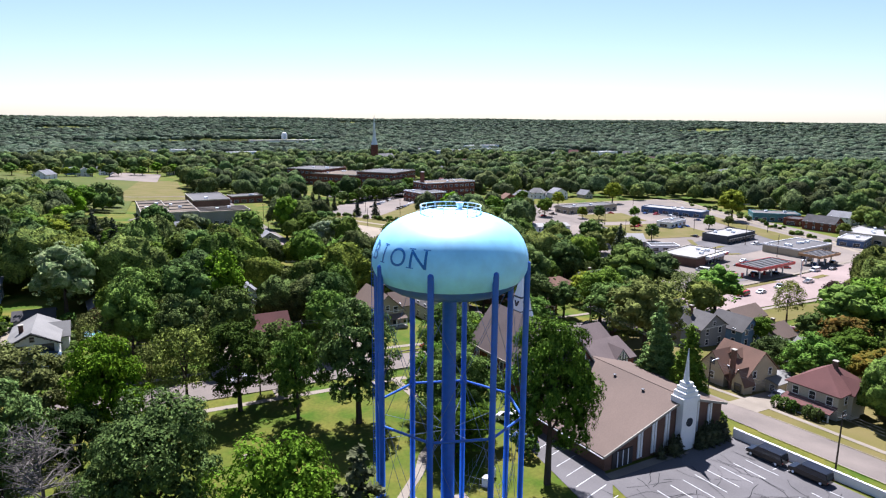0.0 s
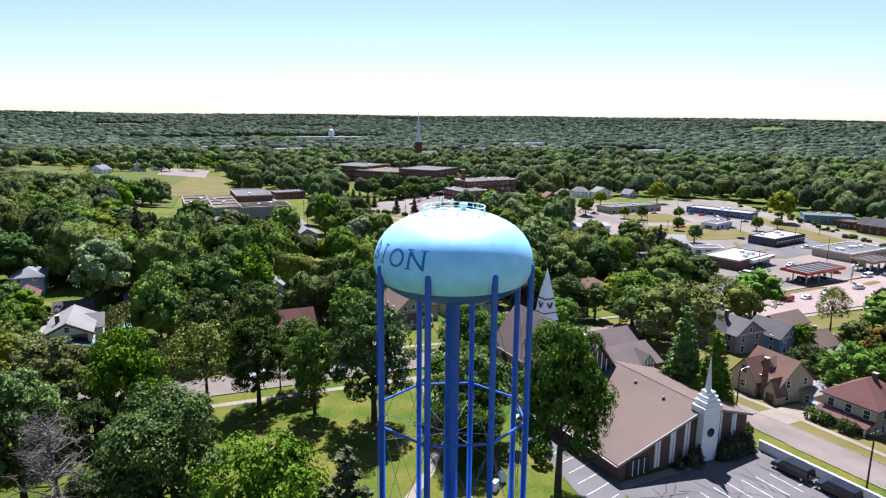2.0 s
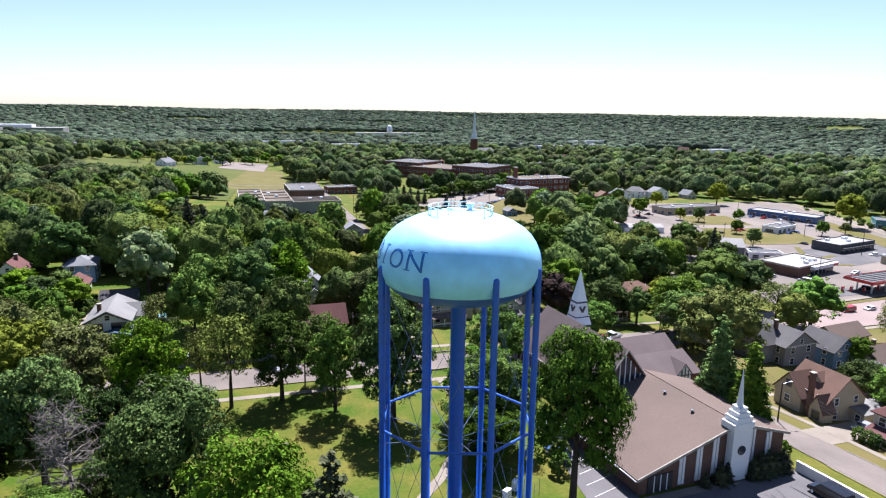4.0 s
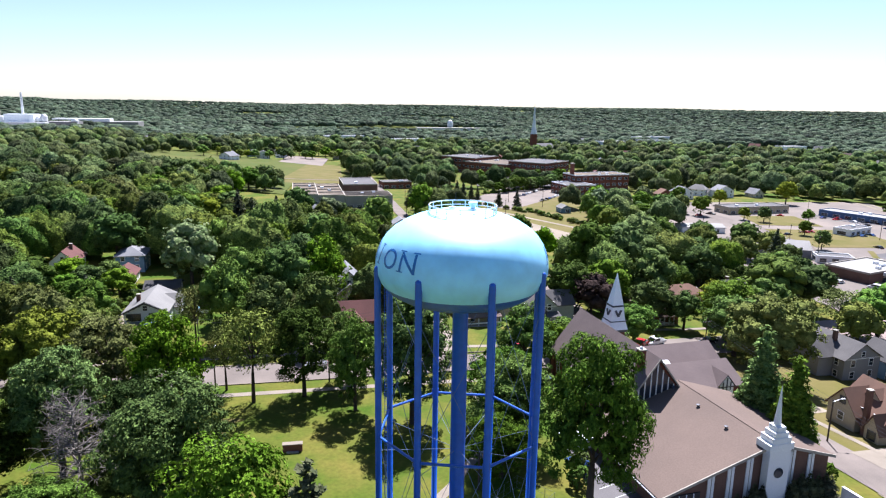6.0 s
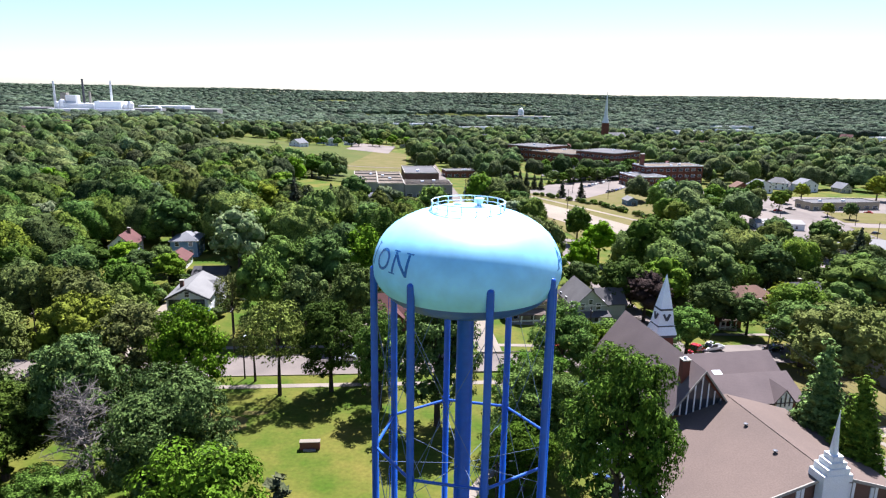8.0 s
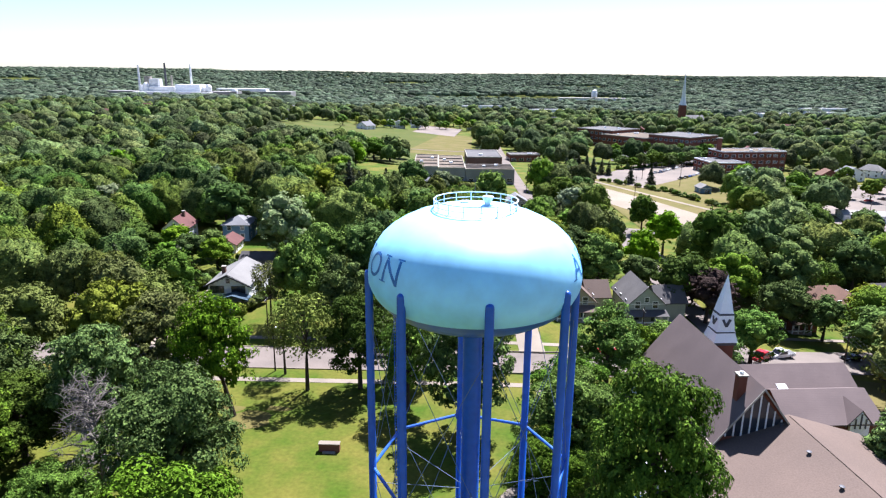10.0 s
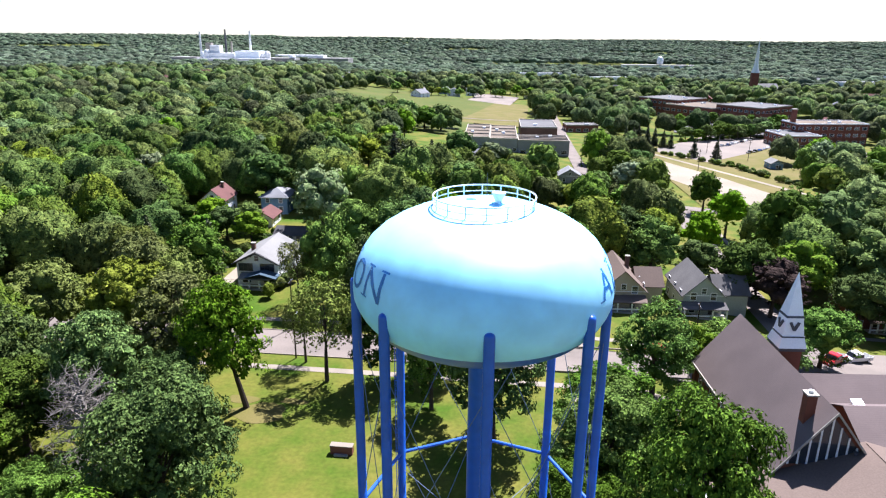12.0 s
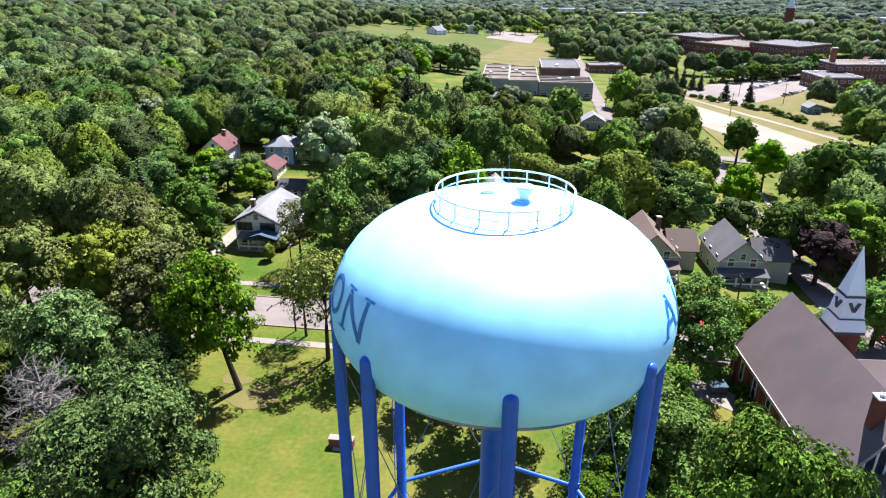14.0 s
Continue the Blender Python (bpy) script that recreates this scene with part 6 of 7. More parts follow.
# the dead tree
dead = thing("dead_tree", on_ground(-43.9, 15.6), "bare grey dead tree with tangled twigs", "tree")
dm = tube([(0, 0, -0.4), (0.2, 0, 4), (0.1, 0.2, 8.5), (-0.2, 0.1, 16.5)], [0.34, 0.26, 0.17, 0.04], 7)
part("trunk", dm, M_DEAD, dead)
rd = random.Random(9)
for i in range(64):
    z = rd.uniform(6.5, 15.6)
    a, ln = rd.uniform(0, math.tau), rd.uniform(4.2, 7.4) * (1.12 - z / 24)
    tip = Vector((math.cos(a) * ln, math.sin(a) * ln, z + rd.uniform(-0.4, 1.2)))
    mid = Vector((tip.x * 0.5, tip.y * 0.5, z + rd.uniform(0.1, 0.7)))
    bl = tube([(0, 0, z - 0.3), mid, tip], [0.12, 0.08, 0.03], 5)
    for _ in range(16):
        u = rd.uniform(0.2, 1.0)
        p = mid.lerp(tip, (u - 0.35) / 0.65)
        q = p + Vector((rd.uniform(-1, 1), rd.uniform(-1, 1), rd.uniform(-0.5, 0.7))) * 1.3
        tube([p, p.lerp(q, 0.5) + Vector((0, 0, 0.1)), q], [0.03, 0.022, 0.012], 4, bl)
    part("branch", bl, M_DEAD, dead)

# ---- woods ----
CLEAR = []  # rectangles without trees: x0, x1, y0, y1
CLEAR += [
    (-400, 60, 47, 70), (-42, 14, -60, 47), (14, 80, -60, 58), (-165, 12, 402, 735), (-30, 30, 285, 326), (80, 150, 24, 76), (52, 125, 54, 98), (84, 120, 98, 122),
    (44, 68, 112, 200), (68, 112, 150, 215), (27, 37, 300, 520), (56, 100, 335, 400), (102, 215, 440, 505), (10, 52, 62, 86), (-64, -44, 62, 84), (-65, -44, 98, 120), (-64, -57, 84, 98),
]
CLEAR += [
    (-93, -80, 126, 142), (-76, -63, 122, 146), (-14, 6, 70, 80), (62, 122, 200, 335), (84, 190, 330, 425), (172, 300, 80, 240), (193, 300, 240, 338), (118, 174, 76, 112),
    (193, 222, 330, 372), (288, 365, 120, 330), (-36, 56, 326, 440), (60, 78, -60, 50), (120, 230, 500, 620), (86, 132, 262, 345), (140, 200, 145, 240), (132, 185, 104, 150),
]
CLEAR += [
    (186, 322, 332, 366), (150, 232, 345, 398), (236, 262, 362, 378),
    (122, 190, 60, 104), (66, 100, 200, 330), (-55, 32, 246, 345), (18, 46, 206, 242), (6, 32, 128, 160), (-600, -350, 985, 1110), (-500, -310, 1180, 1260),
]


def blocked(x, y, pad=0.0):
    if any(a - pad < x < b + pad and c - pad < y < d + pad for a, b, c, d in CLEAR):
        return True
    return any((x - u) ** 2 + (y - v) ** 2 < (r + pad) ** 2 for u, v, r in FOOTPRINTS)


def in_view(x, y):
    """Inside the wedge of country that the flight looks over."""
    if y < -25 or math.hypot(x, y) < 20:
        return False
    a = math.degrees(math.atan2(x + 10, y + 62))
    return -46 < a < 66


rw = random.Random(4)
kinds = ["mid", "mid", "dark", "dark", "mid", "olive", "bright", "silver", "mid", "olive"]
count, tries = 0, 0
while count < 84 and tries < 9000:
    tries += 1
    x, y = rw.uniform(-190, 190), rw.uniform(-10, 330)
    r = rw.uniform(4.4, 7.0)
    if not in_view(x, y) or blocked(x, y, 1.0) or any((x - u) ** 2 + (y - v) ** 2 < ((r + q) * 0.66) ** 2 for u, v, q in PLANTED):
        continue
    near = math.hypot(x, y + 40) < 125
    plant(rw.choice(kinds) + ("_near" if near else "_far") + rw.choice("ab"), x, y, rw.uniform(10.5, 17.0), r / 5.0)
    count += 1
# small trees in rows before the school
for i in range(26):
    x, y = 112 + (i % 13) * 7.6 + rw.uniform(-4, 4), 440 + (i // 13) * 40 + rw.uniform(-16, 16)
    plant(rw.choice(["mid_far", "dark_far"]) + rw.choice("ab"), x, y, rw.uniform(7, 12), rw.uniform(0.7, 1.1))
for i in range(12):
    x, y = 110 + i * 5.0 + rw.uniform(-2, 2), 398 + i * 2.4 + rw.uniform(-4, 4)
    plant(rw.choice(["mid_far", "dark_far"]) + rw.choice("ab"), x, y, rw.uniform(8, 11), rw.uniform(0.75, 1.0))
# single trees among the shops
for x, y, top in ((204, 300, 12), (212, 291, 12), (230, 275, 8), (237, 267, 9), (170, 172, 14), (232, 228, 8), (262, 262, 8), (276, 214, 8), (250, 330, 11), (225, 340, 12), (232, 318, 9), (315, 232, 20), (300, 330, 16), (292, 214, 7), (215, 196, 9), (150, 190, 14), (148, 160, 14), (160, 150, 13), (140, 130, 14), (155, 200, 13), (330, 140, 12), (318, 160, 9), (345, 160, 14), (362, 178, 14), (390, 200, 18)):
    plant(rw.choice(["mid_far", "dark_far", "olive_far"]) + rw.choice("ab"), x, y, top, top / 13)


def joined_trees(name, label, spots, seed, mat, hull, leaves=0, size=0.6):
    """Many trees in one mesh: each a crown of swelling clumps with leaf sprays on it."""
    rng = np.random.default_rng(seed)
    temps = [billow_tree(seed + k, 5.0 * (1 + 0.06 * (k % 3)), 1.2, 13.2, hull, leaves, size) for k in range(9)]
    out, soft, own = [], [], []
    for x, y, h, r in spots:
        q, w = temps[rng.integers(len(temps))]
        a = rng.uniform(0, math.tau)
        ca, sa = math.cos(a), math.sin(a)
        tint = min(1, max(0, 0.8 * rng.uniform(0, 1) + 0.1 + 0.35 * noise.noise(Vector((x / 90, y / 90, 1.7)))))
        own.append(np.full(len(q), tint))
        turn = np.array(((ca, sa, 0), (-sa, ca, 0), (0, 0, 1)))
        out.append((q @ turn) * (r / 5, r / 5, h / 13.0) + (x, y, float(gz(x, y))))
        soft.append(w @ turn)
    ob = new(name, quads(name, [np.concatenate(out)], mat, np.concatenate(own), [np.concatenate(soft)]))
    return tagged(ob, label, "bushes" if name == "bushes" else "woods", kind="stuff")


def scatter(rng, r0, r1, step, grow):
    """Spots over rings of the view, their spacing growing outwards."""
    spots, r = [], r0
    while r < r1:
        s = step + grow * (r - r0)
        n = int(math.radians(116) * r / s)
        for i in range(n):
            a = math.radians(-48 + 116 * (i + rng.uniform(0, 1)) / n)
            rr = r + rng.uniform(-0.5, 0.5) * s
            spots.append((rr * math.sin(a) - 10, rr * math.cos(a) - 62, s))
        r += s * 0.85
    return spots


rng_ = np.random.default_rng(8)
close_woods, near_woods, far_woods = [], [], []
spots = scatter(rng_, 95, 330, 9.4, 0.0) + scatter(rng_, 330, 1000, 12.0, 0.009)
for x, y, s in spots:
    if x > 172 and 60 < y < 340 and x < 400:
        if rng_.uniform() > (0.16 if x < 300 else 0.85) or blocked(x, y, 3):
            continue
    if blocked(x, y, 3.0) or any((x - u) ** 2 + (y - v) ** 2 < (q * 0.8 + 1.2) ** 2 for u, v, q in PLANTED):
        continue
    if rng_.uniform() < 0.95:
        if math.hypot(x, y + 60) < 330:
            low = -62 < x < 42 and 175 < y < 305
            tall = rng_.uniform(7, 11.5) if low else rng_.uniform(9, 19.5)
            close_woods.append((x, y, tall, tall * rng_.uniform(0.36, 0.52)))
        else:
            tall = rng_.uniform(8.5, 18.5)
            near_woods.append((x, y, tall, tall * rng_.uniform(0.36, 0.54)))
joined_trees("close_woods", "dense green trees filling the town blocks", close_woods, 13, LEAF["woods"], (20, 10, 26, 0.44, 0.46), 950, 0.6)
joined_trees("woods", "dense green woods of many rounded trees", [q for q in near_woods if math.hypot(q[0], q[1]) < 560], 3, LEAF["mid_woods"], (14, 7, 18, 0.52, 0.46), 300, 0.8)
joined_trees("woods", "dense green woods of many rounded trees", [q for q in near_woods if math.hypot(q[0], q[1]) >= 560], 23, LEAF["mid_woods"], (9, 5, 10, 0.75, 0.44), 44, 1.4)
r_ = 1000.0
while r_ < 4900:
    side, deep_ = 13.5 + 0.003 * (r_ - 1000), 23 + 0.03 * (r_ - 1000)
    n_ = int(radians(116) * r_ / side)
    for i in range(n_):
        a = radians(-48 + 116 * (i + rng_.uniform(0, 1)) / n_)
        rr = r_ + rng_.uniform(-0.5, 0.5) * deep_
        x, y = rr * math.sin(a) - 10, rr * math.cos(a) - 62
        if noise.noise(Vector((x / 420, y / 420, 3.1))) > -0.36 and not blocked(x, y):
            far_woods.append((x, y, rng_.uniform(11, 17), side * rng_.uniform(0.62, 1.0)))
    r_ += deep_
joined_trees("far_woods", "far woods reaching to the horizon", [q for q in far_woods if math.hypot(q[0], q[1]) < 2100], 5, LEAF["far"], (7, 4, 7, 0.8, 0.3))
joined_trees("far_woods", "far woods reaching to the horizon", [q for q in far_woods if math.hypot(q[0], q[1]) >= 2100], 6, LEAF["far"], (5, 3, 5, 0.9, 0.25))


# low bushes along the old track bed, before the school and beside the railway
bushes = []
for (x0, y0), (x1, y1), n_, wide_ in (((106, 314), (130, 262), 34, 3.0), ((76, 352), (100, 318), 8, 1.5), ((105, 392), (156, 427), 26, 1.2), ((112, 440), (150, 470), 16, 3.0), ((300, 150), (352, 300), 30, 5.0), ((-64, 96), (-63, 122), 12, 1.5), ((-48, 78), (-46, 100), 9, 1.2)):
    for i in range(n_):
        u_ = (i + rng_.uniform(0, 1)) / n_
        bushes.append((x0 + (x1 - x0) * u_ + rng_.uniform(-1, 1) * wide_, y0 + (y1 - y0) * u_ + rng_.uniform(-1, 1) * wide_, rng_.uniform(1.6, 3.6), rng_.uniform(1.1, 2.3)))
joined_trees("bushes", "low green bushes along lots and track bed", bushes, 41, LEAF["woods"], (12, 6, 12, 0.6, 0.4), 160, 1.0)

# ---- vehicles ----
def vehicle(label, x, y, rz, paint, kind="car"):
    """A car, van or pickup, nose towards its own +y."""
    v = thing("van" if kind == "van" else "pickup_truck" if kind == "pickup" else "car", on_ground(x, y, rz, -0.06), label, "van" if kind == "van" else "car")
    L, W, H, B = {"car": (4.7, 1.85, 1.45, 0.85), "van": (5.9, 2.05, 2.0, 1.05), "pickup": (5.7, 2.0, 1.85, 1.05)}[kind]
    hl = L / 2
    if kind == "van":
        top = [(-hl + 0.05, B), (-hl + 0.25, H), (hl - 1.9, H), (hl - 1.1, B + 0.05)]
    elif kind == "pickup":
        top = [(-hl + 2.1, B), (-hl + 2.2, H), (hl - 2.1, H), (hl - 1.4, B)]
    else:
        top = [(-hl + 0.6, B), (-hl + 1.3, H), (hl - 2.0, H), (hl - 1.15, B)]
    side = [(-hl, 0.35), (-hl, B), *[p for p in top], (hl - 0.1, B - 0.12), (hl, 0.4)]
    bm = turned(prism([(a, b) for a, b in side], -W / 2, W / 2), pose(0, 0, 0, 0, 0, 90))
    bmesh.ops.bevel(bm, geom=bm.edges[:], offset=0.07, segments=2, affect="EDGES")
    body = part("body", bm, CAR_PAINT[paint], v)
    glass = [(a * 0.98, b + (0.06 if b < H - 0.1 else -0.12)) for a, b in top]
    for sx_ in (-1, 1):
        part("side_window", turned(prism(glass, sx_ * W / 2 - 0.012, sx_ * W / 2 + 0.012), pose(0, 0, 0, 0, 0, 90)), M_GLASS, v)
    (a0, b0), (a1, b1) = top[3], top[2]
    ws = bmesh.new()
    nx_, nz_ = (b1 - b0), (a0 - a1)
    k = math.hypot(nx_, nz_)
    vs = []
    for (a, b) in ((a0 * 0.97 + a1 * 0.03, b0 * 0.9 + b1 * 0.1), (a0 * 0.12 + a1 * 0.88, b0 * 0.12 + b1 * 0.88)):
        for sx_ in (-W / 2 + 0.16, W / 2 - 0.16):
            vs.append(ws.verts.new((sx_, a + abs(nx_) / k * 0.015, b + abs(nz_) / k * 0.015)))
    ws.faces.new((vs[0], vs[1], vs[3], vs[2]))
    bmesh.ops.solidify(ws, geom=ws.faces[:], thickness=0.02)
    part("windscreen", ws, M_GLASS, v)
    for sx_ in (-1, 1):
        part("headlight", box(sx_ * W * 0.36 - 0.18, sx_ * W * 0.36 + 0.18, hl - 0.08, hl + 0.02, 0.6, 0.76), M_TIN, v)
        part("tail_light", box(sx_ * W * 0.4 - 0.12, sx_ * W * 0.4 + 0.12, -hl - 0.02, -hl + 0.06, 0.7, 0.9), M_RED, v)
        for wy in (-hl + 0.95, hl - 0.95):
            wl = part("wheel", turned(lathe([(0.0, -0.1), (0.33, -0.1), (0.36, -0.04), (0.36, 0.08), (0.33, 0.12), (0.0, 0.12)], 16), pose(0, 0, 0, 0, 90)), M_RUBBER, v)
            wl.location = (sx_ * (W / 2 - 0.1), wy, 0.36)
            part("rim", turned(lathe([(0.0, -0.14), (0.2, -0.14), (0.2, 0.15), (0.0, 0.15)], 12), pose(0, 0, 0, 0, 90)), M_TIN, wl)
    if kind == "pickup":
        part("load_bed", box(-W / 2 + 0.14, W / 2 - 0.14, -hl + 0.15, -hl + 1.95, B - 0.05, B + 0.02), M_DARK, v)
    return v


vehicle("long black van parked beside the white wall", 54.2, -2.3, 8.5, "black", "van")
vehicle("long black van parked beside the white wall", 55.2, -8.9, 8.5, "black", "van")
vehicle("silver car on the street", -15.5, 60.6, 90, "silver")
vehicle("red car on the street", 27.0, 65.0, 92, "red")
vehicle("white pickup truck on the street", 65.0, 74.0, 108, "white", "pickup")
vehicle("silver car in a driveway", 84.0, 18.4, 98, "silver")
vehicle("dark car under the trees", 20, 143, 40, "black")
vehicle("silver car under the trees", 22, 147, 40, "silver")
vehicle("red car under the trees", 128, 50.5, 110, "red")
vehicle("dark car by the garage", 120, 42, 20, "black")
vehicle("white van on the lawn", -40, 126, 80, "white", "van")
vehicle("dark car on the street", 81.5, 77.2, 104, "black")
vehicle("red pickup truck on the street", 60.0, 71.5, 128, "red", "pickup")
vehicle("white van beside the church", 24, 24, 30, "white", "van")
vehicle("dark car beside the church", 22, 17, 20, "blue")
rc = random.Random(2)
# cars on the shop lots, yards and streets
def parked(text, spots):
    for x, y, rz, paint, kind in spots:
        vehicle(text, x, y, rz, paint, kind)


parked("car parked beside the corner shop", ((206, 132, 20, "black", "car"), (209.5, 133.2, 20, "silver", "car"), (213, 134.2, 20, "black", "pickup"), (216.5, 139, 105, "white", "car"), (183, 131, 17, "white", "van"), (187, 129, 17, "silver", "car"), (175, 140, 100, "white", "car")))
parked("vehicle standing on the filling station's paving", ((258, 166, 70, "white", "pickup"), (259, 158, 95, "black", "car"), (246, 129, 98, "black", "van"), (240, 121, 98, "blue", "car"), (251, 120, 98, "black", "pickup"), (229, 113, 98, "white", "van"), (239, 112, 95, "black", "car"), (222, 122, 60, "red", "car"), (197, 117, 98, "black", "pickup"), (207, 115, 98, "black", "car")))
parked("car driving on the reddish avenue", ((174, 95, 98, "white", "car"), (188, 98, 98, "silver", "pickup"), (207, 100, -82, "white", "pickup"), (164, 94.5, 98, "red", "van"), (268, 112, 98, "silver", "car")))
rc = random.Random(2)
for x, y in ((292, 262), (302, 254), (284, 276), (268, 224), (208, 182), (200, 205), (222, 170), (212, 292), (262, 286), (290, 250), (246, 196), (296, 258), (288, 270), (262, 222), (196, 186), (222, 296), (270, 240), (294, 240), (242, 236), (238, 235), (224, 230), (140, 56.5), (203, 179)):
    vehicle("distant car parked on the pale lot", x, y, rc.choice([8, 98, -80, 40]), rc.choice(["white", "black", "silver", "red", "blue", "black"]), rc.choice(["car", "car", "car", "pickup"]))
for i in range(15):
    row, k_ = i % 2, i // 2
    vehicle("distant car parked before the school", 121 + k_ * 4.6 + row * 14, 372 + k_ * 5.6 - row * 16 + rc.uniform(-1, 1), -40, rc.choice(["white", "black", "silver", "red", "blue", "black"]), rc.choice(["car", "car", "pickup"]))

# ---- small things ----
mon = thing("park_monument", on_ground(-19.0, 28.6, 0), "low dark brick park monument with a pale stone cap", "monument")
part("body", box(-1.45, 1.45, -0.45, 0.45, -0.2, 1.15, bevel=0.03), M_BRICK_DARK, mon)
part("cap", box(-1.5, 1.5, -0.5, 0.5, 1.15, 1.26, bevel=0.03), M_WALK, mon)
part("plinth", box(-0.9, 0.9, -0.9, -0.5, -0.1, 0.22, bevel=0.04), M_STONE, mon)
rw_ = thing("retaining_wall", pose(57.6, -5.8, 0, 0, 0, 8.7), "long low white-painted concrete wall beside the car park", "wall")
part("body", box(-0.14, 0.14, -30, 11.4, -1.0, 0.55), M_WHITE, rw_)
part("coping", box(-0.2, 0.2, -30, 11.4, 0.55, 0.68), M_WHITE, rw_)
dmp = thing("dumpster", on_ground(27.2, 46.8, 10), "dark blue steel dumpster with a sloped lid", "dumpster")
part("bin", prism([(-1.1, 0.15), (1.1, 0.15), (1.1, 1.2), (-1.1, 1.2)], -0.75, 0.75), M_SLATE, dmp)
part("lid", turned(box(-1.15, 1.15, -0.8, 0.8, 0, 0.08), pose(0, 0, 1.3, 6)), M_SLATE_BLUE, dmp)
sgn = thing("price_sign", on_ground(214, 108.5, 30), "tall white and red filling-station price sign", "sign")
for a in (-1.0, 1.0):
    part("post", tube([(a, 0, -0.3), (a, 0, 3.0)], [0.12, 0.12], 8), M_WHITE, sgn)
part("cabinet", box(-1.3, 1.3, -0.25, 0.25, 2.6, 7.2, bevel=0.05), M_WHITE, sgn)
part("panel", box(-1.15, 1.15, -0.3, -0.26, 4.9, 6.9), M_RED, sgn, "red sign panel")
for z in (3.1, 3.8, 4.4):
    part("price_bar", box(-0.9, 0.9, -0.3, -0.26, z, z + 0.3), M_DARK, sgn)
for x, y in ((185.6, 116.5), (188.6, 115.6)):
    pmp = thing("fuel_pump", on_ground(x, y, 8), "red and white fuel pump standing in the open", "fuel pump", "open fuel pumps")
    part("body", box(-0.55, 0.55, -0.35, 0.35, 0.0, 2.2, bevel=0.06), M_RED, pmp)
    part("face", box(-0.42, 0.42, -0.4, -0.36, 0.8, 1.9), M_WHITE, pmp)
    part("island", box(-1.0, 1.0, -0.7, 0.7, -0.2, 0.15, bevel=0.03), M_WALK, pmp)
pool = thing("garden_pool", on_ground(-42.5, 101.5), "round turquoise above-ground garden pool", "pool")
part("side", lathe([(2.3, 0.0), (2.3, 1.1), (2.2, 1.15), (2.15, 1.1), (2.15, 0.0)], 28), M_WHITE, pool)
part("water", lathe([(0.0, 0.95), (2.14, 0.95), (2.14, 0.85), (0.0, 0.85)], 28), M_TEAL, pool)
# fenced utility plot at the tower's foot
fn = thing("utility_fence", on_ground(11.0, 9.4, 38), "grey chain-link fence round a small utility plot", "fence")
for i in range(5):
    for j in range(5):
        if i in (0, 4) or j in (0, 4):
            part("post", tube([(i * 1.5 - 3, j * 1.5 - 3, -0.2), (i * 1.5 - 3, j * 1.5 - 3, 1.9)], [0.028, 0.028], 6), M_FENCE, fn)
for z in (0.1, 1.0, 1.85):
    for a in (((-3, -3), (3, -3)), ((3, -3), (3, 3)), ((3, 3), (-3, 3)), ((-3, 3), (-3, -3))):
        part("rail", tube([(*a[0], z), (*a[1], z)], [0.014, 0.014], 5), M_FENCE, fn)
cab = thing("utility_cabinet", on_ground(10.2, 8.4, 38), "white utility cabinet inside the fence", "cabinet")
part("body", box(-0.6, 0.6, -0.4, 0.4, 0, 1.4, bevel=0.04), M_WHITE, cab)
part("base", box(-0.7, 0.7, -0.5, 0.5, -0.1, 0.08), M_WALK, cab)
cab = thing("utility_tank", on_ground(12.2, 10.2, 38), "small white upright utility tank", "tank")
part("body", lathe([(0.0, 0.0), (0.55, 0.0), (0.55, 1.2), (0.35, 1.5), (0.0, 1.6)], 20), M_WHITE, cab)
part("valve", tube([(0, 0, 1.55), (0, 0, 1.8)], [0.06, 0.06], 6), M_BLUE, cab)


def utility_pole(x, y, h=9.5, rz=0, lamp=False):
    p = thing("street_lamp" if lamp else "utility_pole", on_ground(x, y, rz), "tall street lamp on a wooden pole" if lamp else "weathered wooden utility pole with a crossarm", "street lamp" if lamp else "utility pole", "street lamps" if lamp else "utility poles")
    part("pole", tube([(0, 0, -0.5), (0, 0, h)], [0.15, 0.1], 8), M_BARK, p)
    if lamp:
        part("arm", tube([(0, 0, h - 0.4), (0.9, 0, h - 0.1), (1.8, 0, h)], [0.04, 0.04, 0.04], 6), M_WIRE, p)
        part("lamp_head", box(1.5, 2.2, -0.13, 0.13, h - 0.1, h + 0.06, bevel=0.04), M_TIN, p)
    else:
        part("crossarm", box(-1.1, 1.1, -0.06, 0.06, h - 0.9, h - 0.76), M_BARK, p)
        for a in (-1.0, -0.4, 0.4, 1.0):
            part("insulator", tube([(a, 0, h - 0.76), (a, 0, h - 0.58)], [0.045, 0.03], 6), M_TIN, p)
    return p


def cable(a, b, sag, n=12):
    pts = [Vector(a).lerp(Vector(b), i / n) - Vector((0, 0, sag * 4 * (i / n) * (1 - i / n))) for i in range(n + 1)]
    bm = tube(pts, [0.018] * (n + 1), 4)
    me = bpy.data.meshes.new("power_cable")
    bm.to_mesh(me)
    bm.free()
    me.materials.append(M_DARK)
    return tagged(new("power_cable", me), "thin dark overhead power cable", "cable", "power cables")


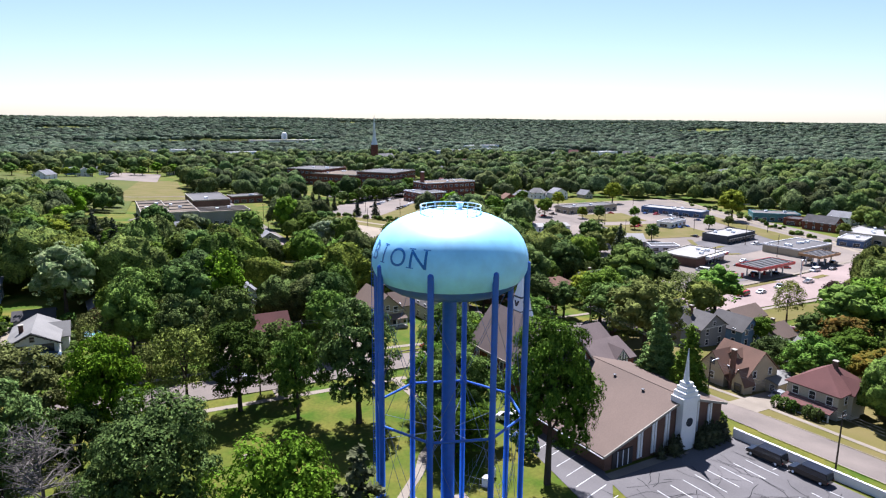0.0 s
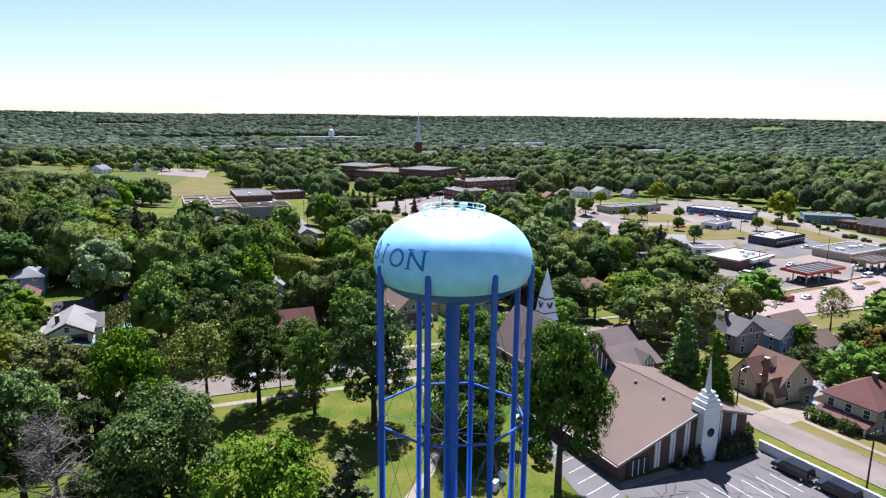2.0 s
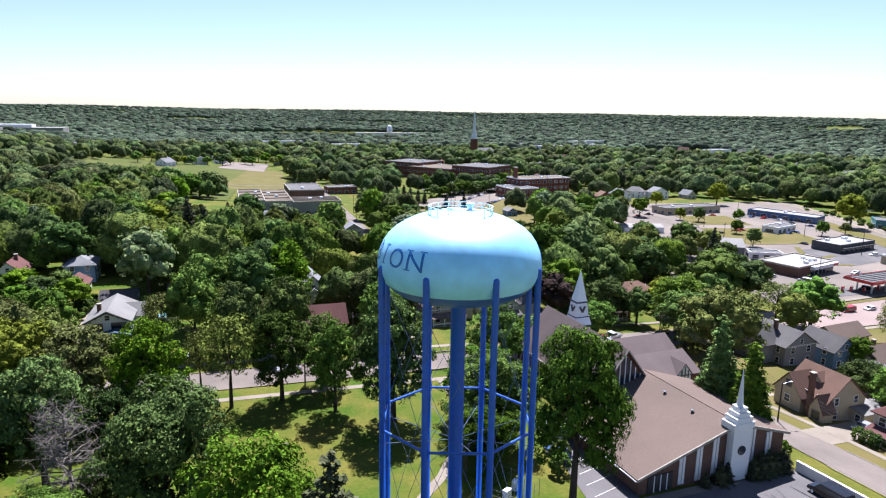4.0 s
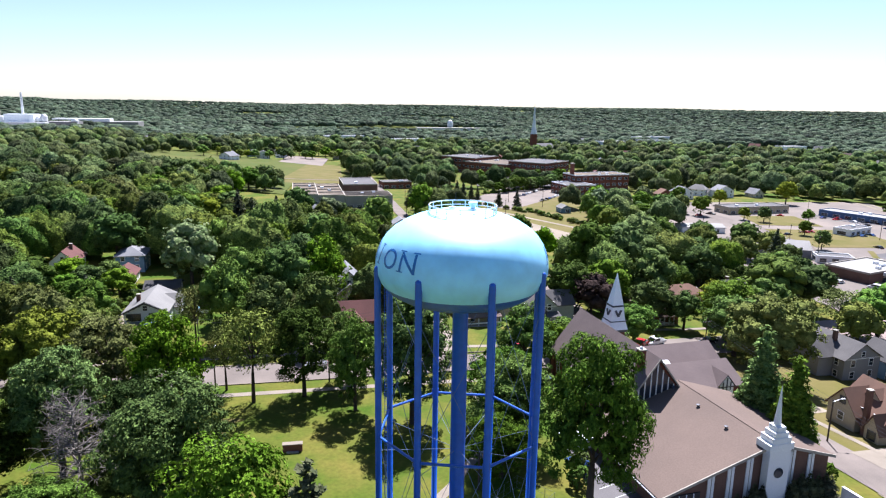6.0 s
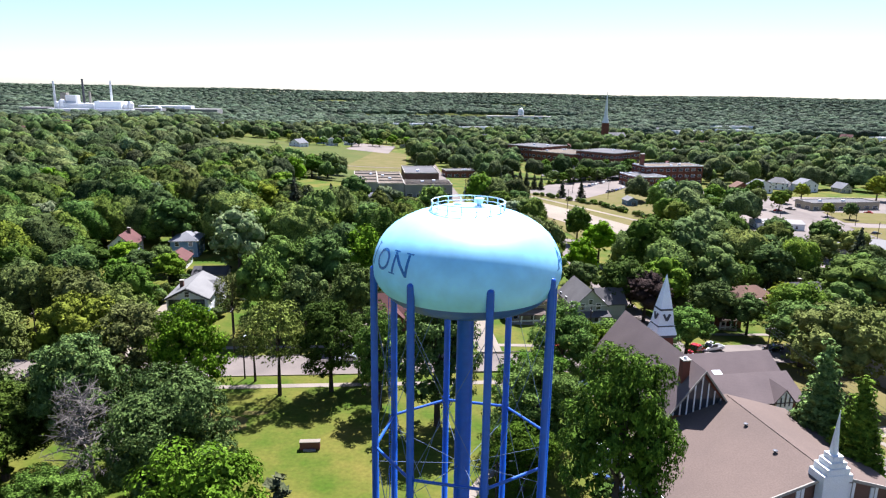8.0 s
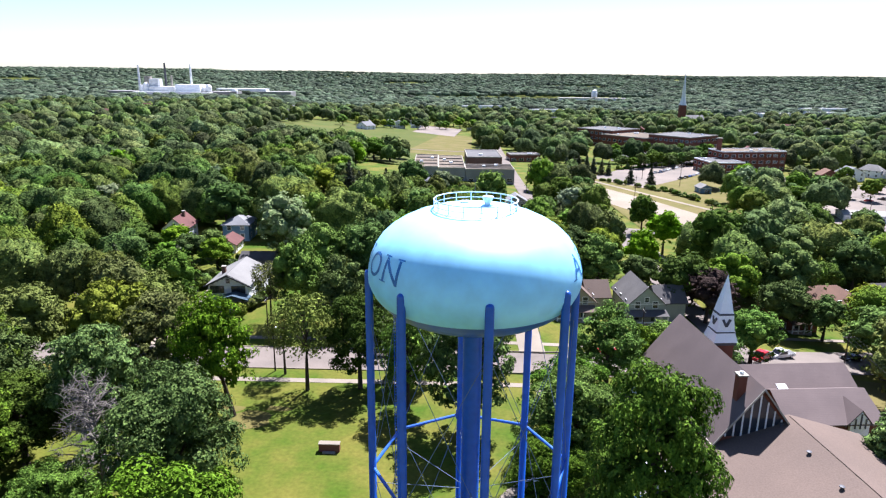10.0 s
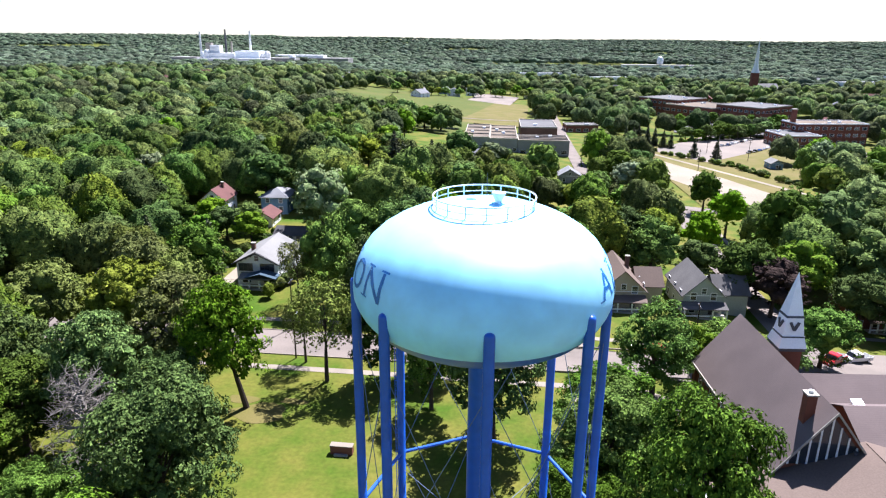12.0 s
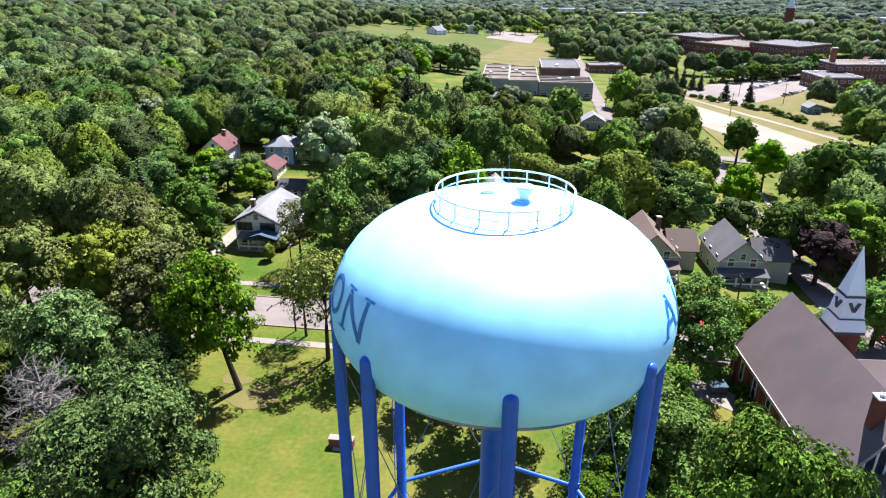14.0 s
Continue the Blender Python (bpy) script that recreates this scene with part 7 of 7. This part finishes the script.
line = [(65.2, -42), (61.6, -8.6), (72.7, 65.4)]
for x, y in line:
    utility_pole(x, y, 9.5, 5)
for (x, y), (u, v) in zip(line, line[1:]):
    for off in (-1.0, 0.0, 1.0):
        cable((x + off, y, float(gz(x, y)) + 8.95), (u + off, v, float(gz(u, v)) + 8.95), 0.7)
line = [(-75, 65.2), (-38, 65.2), (-2, 65.4), (34, 66)]
for x, y in line:
    utility_pole(x, y, 9.8, 90)
for (x, y), (u, v) in zip(line, line[1:]):
    for off in (-0.9, 0.9):
        cable((x, y + off, float(gz(x, y)) + 9.2), (u, v + off, float(gz(u, v)) + 9.2), 0.8)
utility_pole(68.4, 22.4, 7.6, 0, True)
utility_pole(20.5, 50.9, 7.0, 90, True)
utility_pole(-13.0, 53.2, 7.5, 90, True)
utility_pole(-33.5, 53.4, 7.5, 90, True)
utility_pole(6.2, 14.0, 6.0, 0, True)
for x, y in ((205, 205), (228, 250), (186, 128), (240, 140), (262, 212), (196, 176), (252, 168), (296, 190), (110, 352), (140, 398), (126, 330), (33, 285), (37, 320), (90, 290), (175, 230), (215, 320), (276, 280)):
    utility_pole(x, y, 11, 30)

# car-park stripes and sealed cracks


def lot_line(x, y, dx, dy, w, mat, name, label):
    n = Vector((-dy, dx)).normalized() * w / 2
    vs = [(x - n.x, y - n.y), (x + dx - n.x, y + dy - n.y), (x + dx + n.x, y + dy + n.y), (x + n.x, y + n.y)]
    z = 0.075 if mat is M_LINE else 0.07
    ob = new(name, mesh(name, [(a, b, float(gz(a, b)) + z) for a, b in vs], [(0, 1, 2, 3)], mat))
    return tagged(ob, label, "marking", kind="structure")


for row in range(3):
    for i in range(9):
        x = 31.5 + 2.75 * i + row * 0.6
        y = 0.6 - row * 10.6 - (0.0 if i > 3 else (4 - i) * 0.35)
        lot_line(x, y - 2, 0.5, -5.4, 0.13, M_LINE, "parking_line", "faded white parking line")
    lot_line(31.5 + row * 0.6, -7.0 - row * 10.6, 22, 2.0, 0.13, M_LINE, "parking_line", "faded white parking line")
for i in range(8):
    lot_line(20.6 + i * 0.35, -6 + i * 2.9, 4.6, 1.6, 0.13, M_LINE, "parking_line", "faded white parking line")
rk = random.Random(12)
for i in range(70):
    x, y = rk.uniform(24, 55), rk.uniform(-24, 0)
    a = rk.choice([0.1, 1.65]) + rk.uniform(-0.5, 0.5)
    for s_ in range(rk.randint(2, 6)):
        ln = rk.uniform(0.8, 2.4)
        dx, dy = math.cos(a) * ln, math.sin(a) * ln
        if 22 < x + dx < 56 and -40 < y + dy < 1.8:
            lot_line(x, y, dx, dy, rk.uniform(0.04, 0.1), M_CRACK, "sealed_crack", "dark sealed crack in the asphalt")
        x, y, a = x + dx, y + dy, a + rk.uniform(-0.6, 0.6)

# shrubs against the church and houses
sh_leaves, sh_round = crown(3, [(0, 0, 0.9, 1.0, 0.95), (0.4, 0.2, 1.1, 0.6, 0.6), (-0.4, -0.2, 0.9, 0.6, 0.6)], 700, 0.3, 0.14)
sh = quads("leaves", sh_leaves, LEAF["dark"], None, [sh_round])
first = None
for x, y, s_ in ((21.5, 15.5, 1.6), (20.0, 12.5, 1.5), (78.0, 14.2, 1.2), (78.2, 12.6, 1.25), (78.4, 11.2, 1.2), (78.9, 8.2, 1.25), (79.1, 6.7, 1.2), (30.4, 45.5, 1.3), (29.6, 42.8, 1.1), (35, 70, 1.5), (-58, 78, 1.6), (-62, 84, 2.4), (-48, 112, 1.8), (47, 17, 1.0), (56.8, 9.5, 1.4)):
    m = Matrix.Translation((x, y, float(gz(x, y)) - 0.1)) @ Matrix.Diagonal((s_, s_, s_ * 1.15, 1))
    if first is None:
        first = thing("shrub", m, "clipped dark green shrub beside the wall", "shrub", "shrubs")
        part("leaves", sh, None, first)
        part("stem", tube([(0, 0, -0.2), (0, 0, 0.7)], [0.06, 0.03], 6), M_BARK, first)
    else:
        copy_thing(first, m).matrix_basis = m
# dark evergreens at the church front
eg = quads("leaves", [spruce_quads(11, 3.4, 1.15, 1500, 0.24), core([(0, 0, 1.1, 0.8, 1.2)], 0.9)], LEAF["spruce"])
first = None
for x, y, s_ in ((41.2, 4.3, 1.15), (42.6, 4.6, 1.0), (38.6, 4.1, 0.8), (47.4, 4.8, 1.1), (48.8, 5.0, 1.35), (50.3, 5.2, 1.3), (51.8, 5.4, 1.15), (53.2, 5.6, 1.2), (54.4, 6.0, 1.0), (46.6, 4.3, 0.7)):
    m = Matrix.Translation((x, y, float(gz(x, y)) - 0.1)) @ Matrix.Diagonal((s_ * 1.15, s_ * 1.15, s_, 1))
    if first is None:
        first = thing("evergreen_shrub", m, "dark conical evergreen shrub against the church", "shrub", "evergreen shrubs")
        part("leaves", eg, None, first)
        part("stem", tube([(0, 0, -0.2), (0, 0, 1.0)], [0.07, 0.03], 6), M_BARK, first)
    else:
        copy_thing(first, m).matrix_basis = m
